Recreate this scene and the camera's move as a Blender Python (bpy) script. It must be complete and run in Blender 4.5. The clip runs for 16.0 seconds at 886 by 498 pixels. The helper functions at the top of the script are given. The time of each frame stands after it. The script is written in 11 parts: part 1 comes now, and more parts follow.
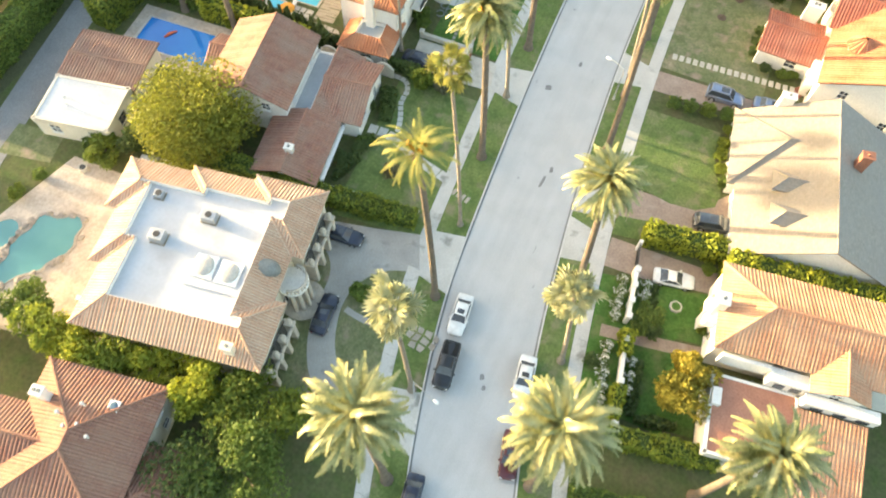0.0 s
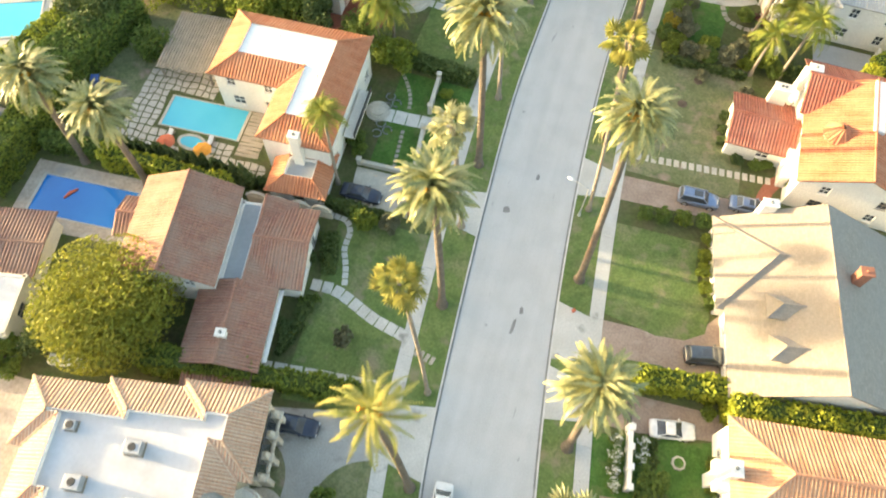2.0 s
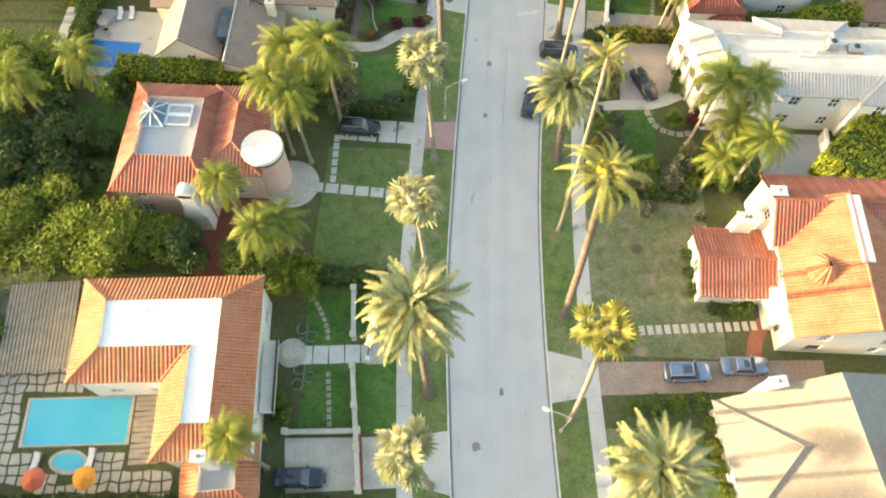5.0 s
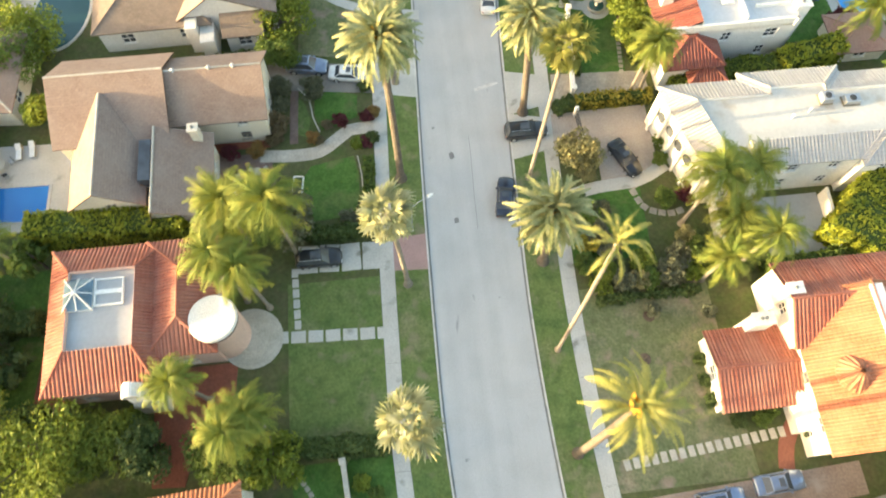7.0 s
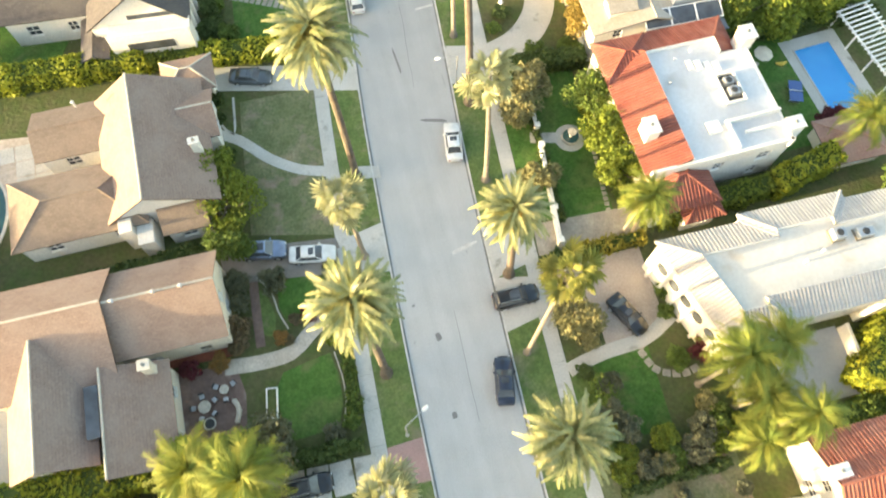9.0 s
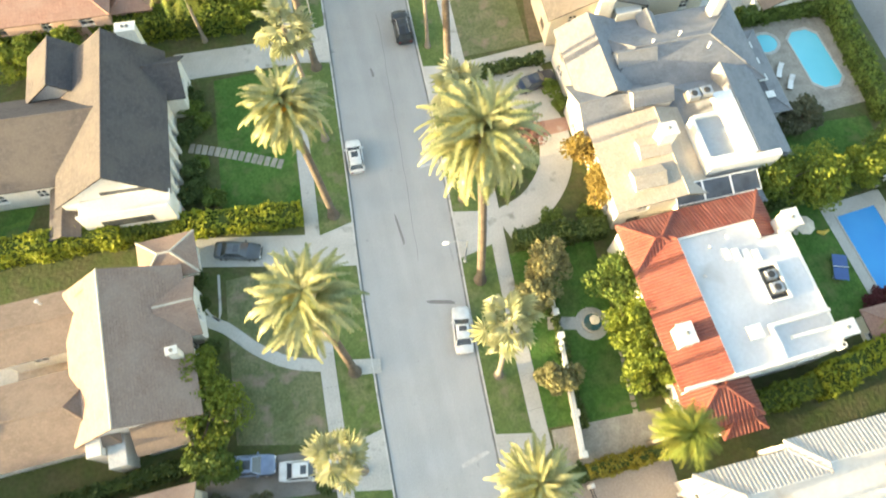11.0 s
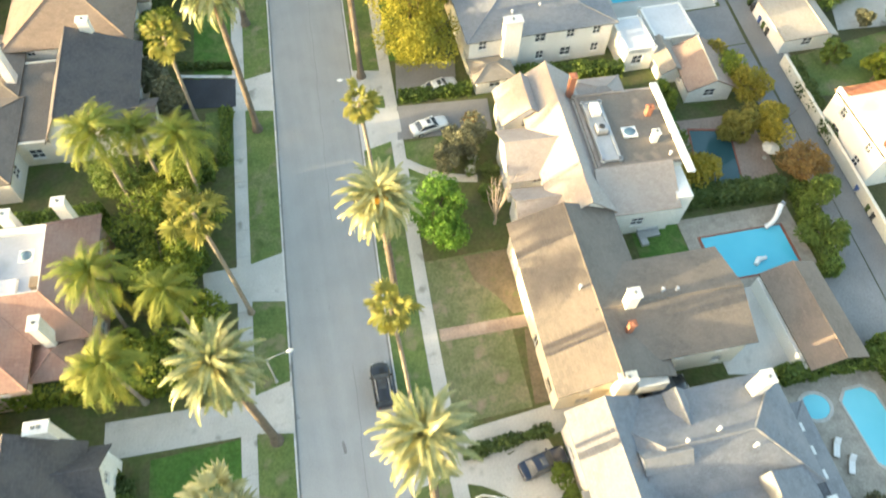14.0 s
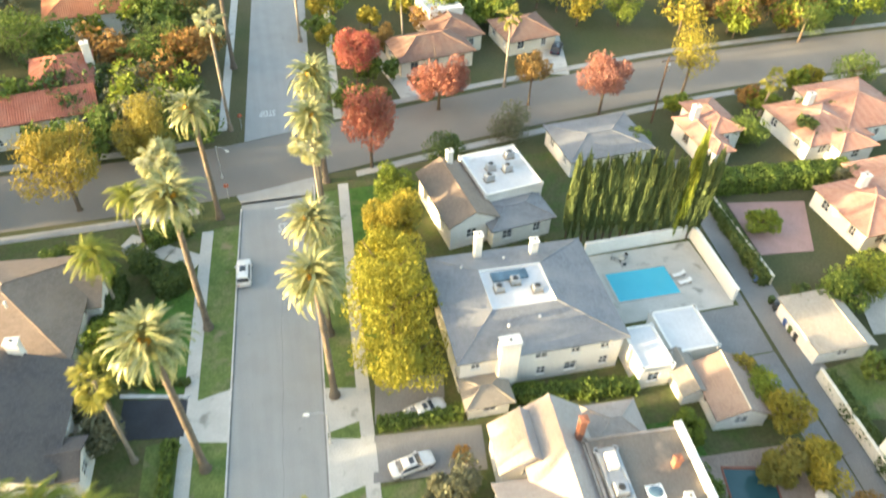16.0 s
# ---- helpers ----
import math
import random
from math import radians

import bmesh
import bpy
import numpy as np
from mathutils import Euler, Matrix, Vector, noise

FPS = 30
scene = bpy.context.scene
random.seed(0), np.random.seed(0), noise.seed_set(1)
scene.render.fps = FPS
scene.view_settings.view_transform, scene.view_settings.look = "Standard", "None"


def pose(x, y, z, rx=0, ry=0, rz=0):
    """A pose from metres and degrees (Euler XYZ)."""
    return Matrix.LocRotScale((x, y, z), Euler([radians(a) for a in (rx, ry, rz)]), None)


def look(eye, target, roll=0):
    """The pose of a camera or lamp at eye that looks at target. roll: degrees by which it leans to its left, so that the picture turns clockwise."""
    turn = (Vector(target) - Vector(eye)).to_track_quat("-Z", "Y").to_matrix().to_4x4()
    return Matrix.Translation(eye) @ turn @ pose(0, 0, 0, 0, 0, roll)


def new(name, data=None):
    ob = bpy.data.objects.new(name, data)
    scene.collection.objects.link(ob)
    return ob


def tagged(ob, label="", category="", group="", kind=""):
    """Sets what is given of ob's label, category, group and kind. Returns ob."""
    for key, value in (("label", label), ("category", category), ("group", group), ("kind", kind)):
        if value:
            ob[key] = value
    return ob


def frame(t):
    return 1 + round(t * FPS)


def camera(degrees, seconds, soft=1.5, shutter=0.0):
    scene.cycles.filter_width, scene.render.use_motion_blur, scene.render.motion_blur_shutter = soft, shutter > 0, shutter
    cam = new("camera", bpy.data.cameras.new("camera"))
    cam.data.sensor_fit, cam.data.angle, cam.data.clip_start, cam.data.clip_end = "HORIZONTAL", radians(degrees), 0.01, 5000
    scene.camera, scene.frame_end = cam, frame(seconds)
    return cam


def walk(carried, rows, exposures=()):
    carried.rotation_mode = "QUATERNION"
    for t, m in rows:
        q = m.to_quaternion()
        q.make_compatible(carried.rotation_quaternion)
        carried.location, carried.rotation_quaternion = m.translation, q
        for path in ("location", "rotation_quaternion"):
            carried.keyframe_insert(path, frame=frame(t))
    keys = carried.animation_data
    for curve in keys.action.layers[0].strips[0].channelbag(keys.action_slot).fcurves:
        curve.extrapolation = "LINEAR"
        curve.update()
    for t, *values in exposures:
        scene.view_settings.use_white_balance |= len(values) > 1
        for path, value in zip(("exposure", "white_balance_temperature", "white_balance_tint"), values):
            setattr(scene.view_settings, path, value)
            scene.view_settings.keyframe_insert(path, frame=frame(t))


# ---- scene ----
cam = camera(63.7, 16.0, soft=1.9, shutter=0.4)
METRES, EYE, TILT, LEAN, TURN = 165.0, 71.7, 0.0, 0.0, 21.8
ROWS = [
    (0.0, 0.0, 0.0, 0.0, 3.02, -63.17, -1.53),
    (0.5, -0.0001, 0.0297, -0.0009, 1.22, -63.11, -1.47),
    (1.0, -0.0005, 0.0598, -0.0023, -0.66, -63.08, -1.47),
    (1.5, -0.0005, 0.0901, -0.0036, -2.45, -63.07, -1.47),
    (2.0, 0.0004, 0.1209, -0.0047, -4.32, -63.09, -1.47),
    (2.5, 0.0018, 0.1517, -0.0059, -6.78, -63.08, -1.44),
    (3.0, 0.0039, 0.18, -0.0075, -9.04, -63.05, -1.4),
    (3.5, 0.0075, 0.2164, -0.0086, -11.85, -63.11, -1.39),
    (4.0, 0.0119, 0.2468, -0.01, -14.49, -63.04, -1.32),
    (6.5, 0.0489, 0.3946, -0.0161, -26.52, -67.84, -1.06),
    (7.0, 0.0601, 0.4251, -0.0162, -28.37, -68.2, -1.05),
    (7.5, 0.0721, 0.4546, -0.0166, -30.4, -68.21, -1.06),
    (8.0, 0.0851, 0.4837, -0.017, -32.44, -68.23, -1.09),
    (8.5, 0.0979, 0.5097, -0.0175, -34.23, -68.23, -1.09),
    (9.0, 0.1146, 0.5395, -0.0178, -36.26, -68.25, -1.03),
    (11.5, 0.203, 0.6698, -0.0185, -36.14, -67.51, -1.28),
    (12.0, 0.2224, 0.6953, -0.0189, -36.02, -66.2, -1.35),
    (12.5, 0.2404, 0.7187, -0.019, -35.91, -64.57, -1.43),
    (13.0, 0.2615, 0.7458, -0.0199, -35.85, -62.53, -1.51),
    (13.5, 0.2812, 0.7702, -0.0208, -35.81, -60.6, -1.55),
    (14.0, 0.2996, 0.7929, -0.0217, -35.77, -58.88, -1.58),
    (14.5, 0.3194, 0.8176, -0.0226, -35.77, -56.53, -1.63),
    (15.0, 0.3395, 0.8425, -0.0233, -35.71, -52.66, -1.72),
    (15.5, 0.359, 0.8668, -0.0247, -35.7, -48.15, -1.86),
    (16.0, 0.379, 0.8912, -0.0255, -35.68, -43.76, -1.93),
]
walk(cam, [(t, pose(0, 0, EYE, TILT, LEAN, TURN) @ pose(METRES * x, METRES * y, METRES * z, 90 + pitch, roll, yaw)) for t, x, y, z, yaw, pitch, roll in ROWS],
     exposures=((0.0, 3.1, 7100, 8), (4.0, 2.9, 7100, 8), (6.5, 2.9, 7050, 7), (9.0, 3.0, 7000, 6), (13.5, 3.05, 6950, 5), (16.0, 3.15, 7000, 7)))

# ---- light: low evening sun from the west, blue sky ----
SUN_EL, SUN_FROM = radians(6.2), Vector((-1.0, -0.045, 0.0)).normalized()
world = bpy.data.worlds.new("sky")
scene.world = world
world.use_nodes = True
wn = world.node_tree
sky = wn.nodes.new("ShaderNodeTexSky")
sky.sky_type, sky.sun_disc, sky.sun_elevation = "NISHITA", False, SUN_EL
sky.sun_rotation = math.atan2(SUN_FROM.x, SUN_FROM.y)
sky.air_density, sky.dust_density = 1.0, 3.5
wn.links.new(sky.outputs[0], wn.nodes["Background"].inputs[0])
wn.nodes["Background"].inputs[1].default_value = 0.15
sun = new("sun", bpy.data.lights.new("sun", "SUN"))
sun.data.energy, sun.data.angle, sun.data.color = 2.6, radians(0.8), (1.0, 0.80, 0.50)
sun.matrix_world = look((0, 0, 0), -(SUN_FROM * math.cos(SUN_EL) + Vector((0, 0, math.sin(SUN_EL)))))

# ---- materials ----
MATS = {}


def nodes_of(name, rough=0.8, metal=0.0, spec=0.3):
    m = bpy.data.materials.new(name)
    m.use_nodes = True
    nt = m.node_tree
    b = nt.nodes["Principled BSDF"]
    b.inputs["Roughness"].default_value, b.inputs["Metallic"].default_value = rough, metal
    b.inputs["Specular IOR Level"].default_value = spec
    MATS[name] = m
    return m, nt, b


def mixed(nt, kind, a, b, fac):
    n = nt.nodes.new("ShaderNodeMix")
    n.data_type, n.blend_type = "RGBA", kind
    for sock, v in ((n.inputs[0], fac), (n.inputs[6], a), (n.inputs[7], b)):
        if hasattr(v, "is_linked"):
            nt.links.new(v, sock)
        else:
            sock.default_value = v
    return n.outputs[2]


def noisy(nt, vec, scale, lo=0.35, hi=0.65, detail=4.0):
    n = nt.nodes.new("ShaderNodeTexNoise")
    n.inputs["Scale"].default_value, n.inputs["Detail"].default_value = scale, detail
    nt.links.new(vec, n.inputs["Vector"])
    r = nt.nodes.new("ShaderNodeMapRange")
    r.inputs[1].default_value, r.inputs[2].default_value = lo, hi
    nt.links.new(n.outputs[0], r.inputs[0])
    return r.outputs[0]


def place(nt, uv=False):
    t = nt.nodes.new("ShaderNodeTexCoord")
    if uv:
        return t.outputs["UV"]
    g = nt.nodes.new("ShaderNodeNewGeometry")
    return g.outputs["Position"]


def relief(nt, b, height, strength, dist=0.05):
    n = nt.nodes.new("ShaderNodeBump")
    n.inputs["Strength"].default_value, n.inputs["Distance"].default_value = strength, dist
    nt.links.new(height, n.inputs["Height"])
    nt.links.new(n.outputs[0], b.inputs["Normal"])


def rgb(c):
    return (c[0], c[1], c[2], 1.0)


def surface(name, c1, c2, big=0.25, fine=6.0, rough=0.85, spec=0.25, bump=0.3, stain=None, stain_scale=0.6, metal=0.0, grain=1.0):
    """A plain surface with large and small variation, and stains if asked for."""
    m, nt, b = nodes_of(name, rough, metal, spec)
    v = place(nt)
    c = mixed(nt, "MIX", rgb(c1), rgb(c2), noisy(nt, v, big, 0.3, 0.7))
    f = noisy(nt, v, fine, 0.25, 0.75)
    c = mixed(nt, "MULTIPLY", c, mixed(nt, "MIX", (0.78, 0.78, 0.78, 1), (1.15, 1.15, 1.15, 1), f), grain)
    if stain:
        c = mixed(nt, "MIX", c, rgb(stain), noisy(nt, v, stain_scale, 0.60, 0.72))
    nt.links.new(c, b.inputs["Base Color"])
    if bump:
        relief(nt, b, f, bump)
    return m


def varied(name, c1, c2, c3, rough=0.7, spec=0.3, translucent=0.0, fine=1.2):
    """Foliage: colour varies from leaf to leaf and from plant to plant, and light shines through."""
    m, nt, b = nodes_of(name, rough, 0.0, spec)
    g = nt.nodes.new("ShaderNodeNewGeometry")
    o = nt.nodes.new("ShaderNodeObjectInfo")
    c = mixed(nt, "MIX", rgb(c1), rgb(c2), g.outputs["Random Per Island"])
    k = nt.nodes.new("ShaderNodeMath")
    k.operation = "MULTIPLY"
    k.inputs[1].default_value = 0.6
    nt.links.new(o.outputs["Random"], k.inputs[0])
    c = mixed(nt, "MIX", c, rgb(c3), k.outputs[0])
    c = mixed(nt, "MIX", c, rgb(c3), noisy(nt, place(nt), fine, 0.45, 0.75))
    nt.links.new(c, b.inputs["Base Color"])
    if translucent:
        t = nt.nodes.new("ShaderNodeBsdfTranslucent")
        nt.links.new(c, t.inputs[0])
        s = nt.nodes.new("ShaderNodeMixShader")
        s.inputs[0].default_value = translucent
        nt.links.new(b.outputs[0], s.inputs[1])
        nt.links.new(t.outputs[0], s.inputs[2])
        nt.links.new(s.outputs[0], nt.nodes["Material Output"].inputs[0])
    return m


def coursed(name, c1, c2, c3, w, h, rough=0.8, mortar=0.03, dark=(0.06, 0.04, 0.03), bump=0.5):
    """Roof covering laid in courses along the slope: each piece has its own tint, with weathering over all."""
    m, nt, b = nodes_of(name, rough, 0.0, 0.25)
    uv = place(nt, True)
    k = nt.nodes.new("ShaderNodeTexBrick")
    k.inputs["Scale"].default_value = 1.0
    k.inputs["Brick Width"].default_value, k.inputs["Row Height"].default_value = w, h
    k.inputs["Mortar Size"].default_value, k.inputs["Mortar Smooth"].default_value = mortar * h, 0.6
    k.inputs["Color1"].default_value, k.inputs["Color2"].default_value, k.inputs["Mortar"].default_value = rgb(c1), rgb(c2), rgb(dark)
    k.offset = 0.0 if w < 0.6 * h or w < 0.4 else 0.5
    nt.links.new(uv, k.inputs["Vector"])
    v = place(nt)
    c = mixed(nt, "MIX", k.outputs[0], rgb(c3), noisy(nt, v, 0.35, 0.42, 0.75))
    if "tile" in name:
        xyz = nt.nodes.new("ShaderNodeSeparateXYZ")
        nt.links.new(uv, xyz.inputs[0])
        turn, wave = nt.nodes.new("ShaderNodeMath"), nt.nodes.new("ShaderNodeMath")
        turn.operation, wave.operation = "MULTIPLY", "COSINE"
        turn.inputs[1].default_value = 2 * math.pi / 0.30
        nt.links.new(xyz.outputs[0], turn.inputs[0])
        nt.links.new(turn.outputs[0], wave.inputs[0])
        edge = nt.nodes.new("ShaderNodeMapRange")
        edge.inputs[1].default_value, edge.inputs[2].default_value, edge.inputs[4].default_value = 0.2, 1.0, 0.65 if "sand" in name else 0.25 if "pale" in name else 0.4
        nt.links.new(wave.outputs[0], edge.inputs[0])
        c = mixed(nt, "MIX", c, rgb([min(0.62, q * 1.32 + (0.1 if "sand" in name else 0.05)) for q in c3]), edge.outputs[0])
    f = noisy(nt, v, 5.0, 0.25, 0.75)
    c = mixed(nt, "MULTIPLY", c, mixed(nt, "MIX", (0.87, 0.87, 0.87, 1), (1.1, 1.1, 1.1, 1), f), 1.0)
    nt.links.new(c, b.inputs["Base Color"])
    relief(nt, b, k.outputs[1], -bump, 0.03)
    return m




def street(name, near, far, y0, y1):
    """Aged asphalt, grading from the near to the far tone along y; faint streaks along the lanes, oil spots and
    hairline wear.
    """
    m, nt, b = nodes_of(name, 0.9, 0.0, 0.2)
    v = place(nt)
    xyz = nt.nodes.new("ShaderNodeSeparateXYZ")
    nt.links.new(v, xyz.inputs[0])
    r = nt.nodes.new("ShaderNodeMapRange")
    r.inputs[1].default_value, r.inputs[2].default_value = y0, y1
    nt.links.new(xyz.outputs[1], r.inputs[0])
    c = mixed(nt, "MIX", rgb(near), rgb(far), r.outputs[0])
    mp = nt.nodes.new("ShaderNodeMapping")
    mp.inputs["Scale"].default_value = (0.9, 0.05, 1.0)
    nt.links.new(v, mp.inputs[0])
    c = mixed(nt, "MULTIPLY", c, mixed(nt, "MIX", (0.94, 0.94, 0.94, 1), (1.03, 1.03, 1.03, 1), noisy(nt, mp.outputs[0], 1.0, 0.3, 0.7)), 1.0)
    c = mixed(nt, "MULTIPLY", c, mixed(nt, "MIX", (0.95, 0.95, 0.95, 1), (1.02, 1.02, 1.02, 1), noisy(nt, v, 0.35, 0.35, 0.6)), 1.0)
    c = mixed(nt, "MIX", c, (0.16, 0.16, 0.16, 1), noisy(nt, v, 0.9, 0.70, 0.80, 6.0))
    sc = nt.nodes.new("ShaderNodeMapping")
    sc.inputs["Scale"].default_value = (1.5, 0.32, 1.0)
    nt.links.new(v, sc.inputs[0])
    c = mixed(nt, "MIX", c, (0.22, 0.22, 0.225, 1), noisy(nt, sc.outputs[0], 0.7, 0.69, 0.80, 7.0))
    f = noisy(nt, v, 9.0, 0.25, 0.75)
    c = mixed(nt, "MULTIPLY", c, mixed(nt, "MIX", (0.85, 0.85, 0.85, 1), (1.1, 1.1, 1.1, 1), f), 1.0)
    nt.links.new(c, b.inputs["Base Color"])
    relief(nt, b, f, 0.25)
    return m


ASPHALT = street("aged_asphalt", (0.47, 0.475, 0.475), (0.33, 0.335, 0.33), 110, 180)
ASPHALT_OLD = surface("cross_street_asphalt", (0.245, 0.225, 0.20), (0.20, 0.185, 0.168), 0.1, 8.0, 0.9, 0.2, 0.25)
ALLEY = surface("alley_concrete", (0.26, 0.255, 0.25), (0.195, 0.192, 0.19), 0.2, 6.0, 0.9, 0.2, 0.25)
BLACKTOP = surface("blacktop", (0.05, 0.055, 0.065), (0.035, 0.038, 0.045), 0.3, 9.0, 0.85, 0.25, 0.2)
CONCRETE = surface("concrete", (0.55, 0.535, 0.50), (0.46, 0.45, 0.415), 0.4, 7.0, 0.9, 0.2, 0.2, (0.27, 0.26, 0.23), 0.5)
CURB = surface("kerb_concrete", (0.64, 0.63, 0.60), (0.50, 0.49, 0.47), 0.9, 7.0, 0.9, 0.2, 0.2, (0.3, 0.29, 0.27), 0.7)
GUTTER = surface("gutter_concrete", (0.26, 0.26, 0.25), (0.2, 0.2, 0.195), 0.9, 7.0, 0.9, 0.2, 0.2, (0.34, 0.33, 0.32), 0.5)
COURT = surface("pale_court_concrete", (0.66, 0.635, 0.59), (0.57, 0.55, 0.51), 0.4, 7.0, 0.9, 0.2, 0.2, (0.46, 0.44, 0.41), 0.5)
DRIVE = surface("driveway_concrete", (0.40, 0.385, 0.36), (0.33, 0.32, 0.30), 0.4, 7.0, 0.9, 0.2, 0.2, (0.25, 0.24, 0.22), 0.5)
PINKSLAB = surface("pink_concrete", (0.42, 0.27, 0.25), (0.36, 0.24, 0.22), 0.5, 7.0)
PAVER = surface("clay_pavers", (0.36, 0.28, 0.23), (0.29, 0.22, 0.18), 0.5, 5.0, 0.85, 0.2, 0.4, (0.4, 0.33, 0.28), 0.4)
BRICKPATH = surface("red_brick_paving", (0.33, 0.13, 0.085), (0.25, 0.10, 0.07), 0.8, 6.0)
FADED_BRICK = surface("faded_brick_paving", (0.42, 0.26, 0.21), (0.36, 0.22, 0.18), 0.8, 6.0, 0.85, 0.2, 0.3, (0.46, 0.38, 0.33), 0.6)
DECK_CLAY = surface("terracotta_deck", (0.46, 0.22, 0.145), (0.38, 0.17, 0.115), 0.6, 5.0)
DUSTY_PAVER = surface("dusty_clay_paver", (0.46, 0.39, 0.335), (0.39, 0.325, 0.28), 0.5, 6.0, 0.9, 0.2, 0.3, (0.33, 0.28, 0.245), 0.5)
PATIO = surface("dusky_brick_paving", (0.24, 0.165, 0.14), (0.18, 0.125, 0.11), 0.9, 3.0, 0.85, 0.2, 0.4, (0.30, 0.24, 0.21), 0.5)
TERRACE = surface("red_terrace_tiles", (0.28, 0.095, 0.06), (0.21, 0.075, 0.05), 0.6, 5.0)
FLAG_PALE = surface("pale_flagstone", (0.56, 0.51, 0.44), (0.45, 0.40, 0.34), 0.9, 5.0, 0.85, 0.2, 0.5)
PLANK = surface("sandy_decking", (0.47, 0.40, 0.31), (0.38, 0.32, 0.25), 1.4, 9.0, 0.85, 0.2, 0.4)
FLAG = surface("flagstone", (0.42, 0.38, 0.32), (0.30, 0.27, 0.23), 0.9, 5.0, 0.85, 0.2, 0.5)
DECK = surface("pool_deck_stone", (0.54, 0.47, 0.40), (0.42, 0.35, 0.29), 0.5, 3.0, 0.85, 0.2, 0.3, (0.36, 0.32, 0.29), 0.35)
GRAVEL = surface("gravel", (0.30, 0.28, 0.26), (0.22, 0.2, 0.18), 0.6, 12.0, 0.95, 0.1, 0.8)
BARE = surface("bare_brown_soil", (0.21, 0.165, 0.115), (0.16, 0.135, 0.085), 0.7, 4.0, 0.95, 0.1, 0.8, (0.15, 0.16, 0.075), 0.8)
SOIL = surface("planted_soil", (0.085, 0.115, 0.038), (0.12, 0.115, 0.06), 0.5, 2.5, 0.95, 0.1, 0.8)
GROUND = surface("ground_cover", (0.075, 0.09, 0.04), (0.12, 0.11, 0.065), 0.08, 3.0, 0.95, 0.1, 0.8)


def turf(name, c1, c2, dry):
    m, nt, b = nodes_of(name, 0.9, 0.0, 0.15)
    v = place(nt)
    c = mixed(nt, "MIX", rgb(c1), rgb(c2), noisy(nt, v, 0.35, 0.35, 0.65))
    c = mixed(nt, "MIX", c, rgb(dry), noisy(nt, v, 0.22, 0.52, 0.72, 6.0))
    f = noisy(nt, v, 4.0, 0.25, 0.75, 8.0)
    c = mixed(nt, "MULTIPLY", c, mixed(nt, "MIX", (0.68, 0.7, 0.68, 1), (1.3, 1.26, 1.26, 1), f), 1.0)
    c = mixed(nt, "MIX", c, rgb([q * 0.72 for q in c1]), noisy(nt, v, 0.8, 0.52, 0.78, 6.0))
    c = mixed(nt, "MIX", c, rgb((dry[0] * 1.15, dry[1] * 1.0, dry[2] * 1.2)), noisy(nt, v, 0.45, 0.56, 0.74, 8.0))
    nt.links.new(c, b.inputs["Base Color"])
    relief(nt, b, f, 0.8, 0.06)
    return m


GRASS = turf("lawn_green", (0.105, 0.158, 0.05), (0.145, 0.19, 0.064), (0.20, 0.20, 0.105))
GRASS_DRY = turf("lawn_dry", (0.14, 0.165, 0.078), (0.18, 0.19, 0.10), (0.27, 0.235, 0.16))
GRASS_DEEP = turf("lawn_deep", (0.064, 0.142, 0.03), (0.09, 0.17, 0.04), (0.125, 0.165, 0.056))

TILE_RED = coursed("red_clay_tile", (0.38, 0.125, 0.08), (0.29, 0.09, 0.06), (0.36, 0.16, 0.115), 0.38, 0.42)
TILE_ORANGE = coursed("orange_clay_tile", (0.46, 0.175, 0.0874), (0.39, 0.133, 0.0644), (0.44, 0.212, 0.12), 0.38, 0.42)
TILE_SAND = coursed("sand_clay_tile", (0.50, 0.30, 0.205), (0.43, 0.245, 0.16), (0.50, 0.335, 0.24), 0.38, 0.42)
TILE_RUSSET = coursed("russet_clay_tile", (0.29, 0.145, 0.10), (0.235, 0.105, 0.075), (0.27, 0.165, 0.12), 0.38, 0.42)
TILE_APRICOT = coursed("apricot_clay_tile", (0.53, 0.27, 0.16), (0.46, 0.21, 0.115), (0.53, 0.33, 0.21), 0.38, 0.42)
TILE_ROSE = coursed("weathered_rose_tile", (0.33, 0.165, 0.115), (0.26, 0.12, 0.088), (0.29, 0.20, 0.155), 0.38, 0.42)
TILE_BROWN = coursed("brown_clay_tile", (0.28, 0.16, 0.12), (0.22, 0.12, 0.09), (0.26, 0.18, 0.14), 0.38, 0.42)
TILE_PALE = coursed("pale_grey_tile", (0.45, 0.43, 0.415), (0.40, 0.38, 0.365), (0.46, 0.435, 0.405), 0.38, 0.42, dark=(0.3, 0.28, 0.26))
SHINGLE_TAN = coursed("tan_shingle", (0.26, 0.20, 0.16), (0.215, 0.165, 0.13), (0.275, 0.215, 0.17), 0.45, 0.28, dark=(0.16, 0.13, 0.1))
SHINGLE_CREAM = coursed("cream_shingle", (0.325, 0.287, 0.24), (0.27, 0.24, 0.203), (0.285, 0.26, 0.228), 0.45, 0.28, dark=(0.25, 0.21, 0.17))
SHINGLE_BROWN = coursed("brown_shingle", (0.325, 0.235, 0.19), (0.275, 0.195, 0.158), (0.33, 0.25, 0.205), 0.45, 0.28, dark=(0.13, 0.09, 0.07))
SHINGLE_GREY = coursed("grey_shingle", (0.235, 0.246, 0.268), (0.195, 0.204, 0.222), (0.262, 0.266, 0.276), 0.45, 0.28, dark=(0.1, 0.1, 0.1))
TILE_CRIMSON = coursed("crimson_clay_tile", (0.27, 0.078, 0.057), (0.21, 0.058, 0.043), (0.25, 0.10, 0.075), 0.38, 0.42)
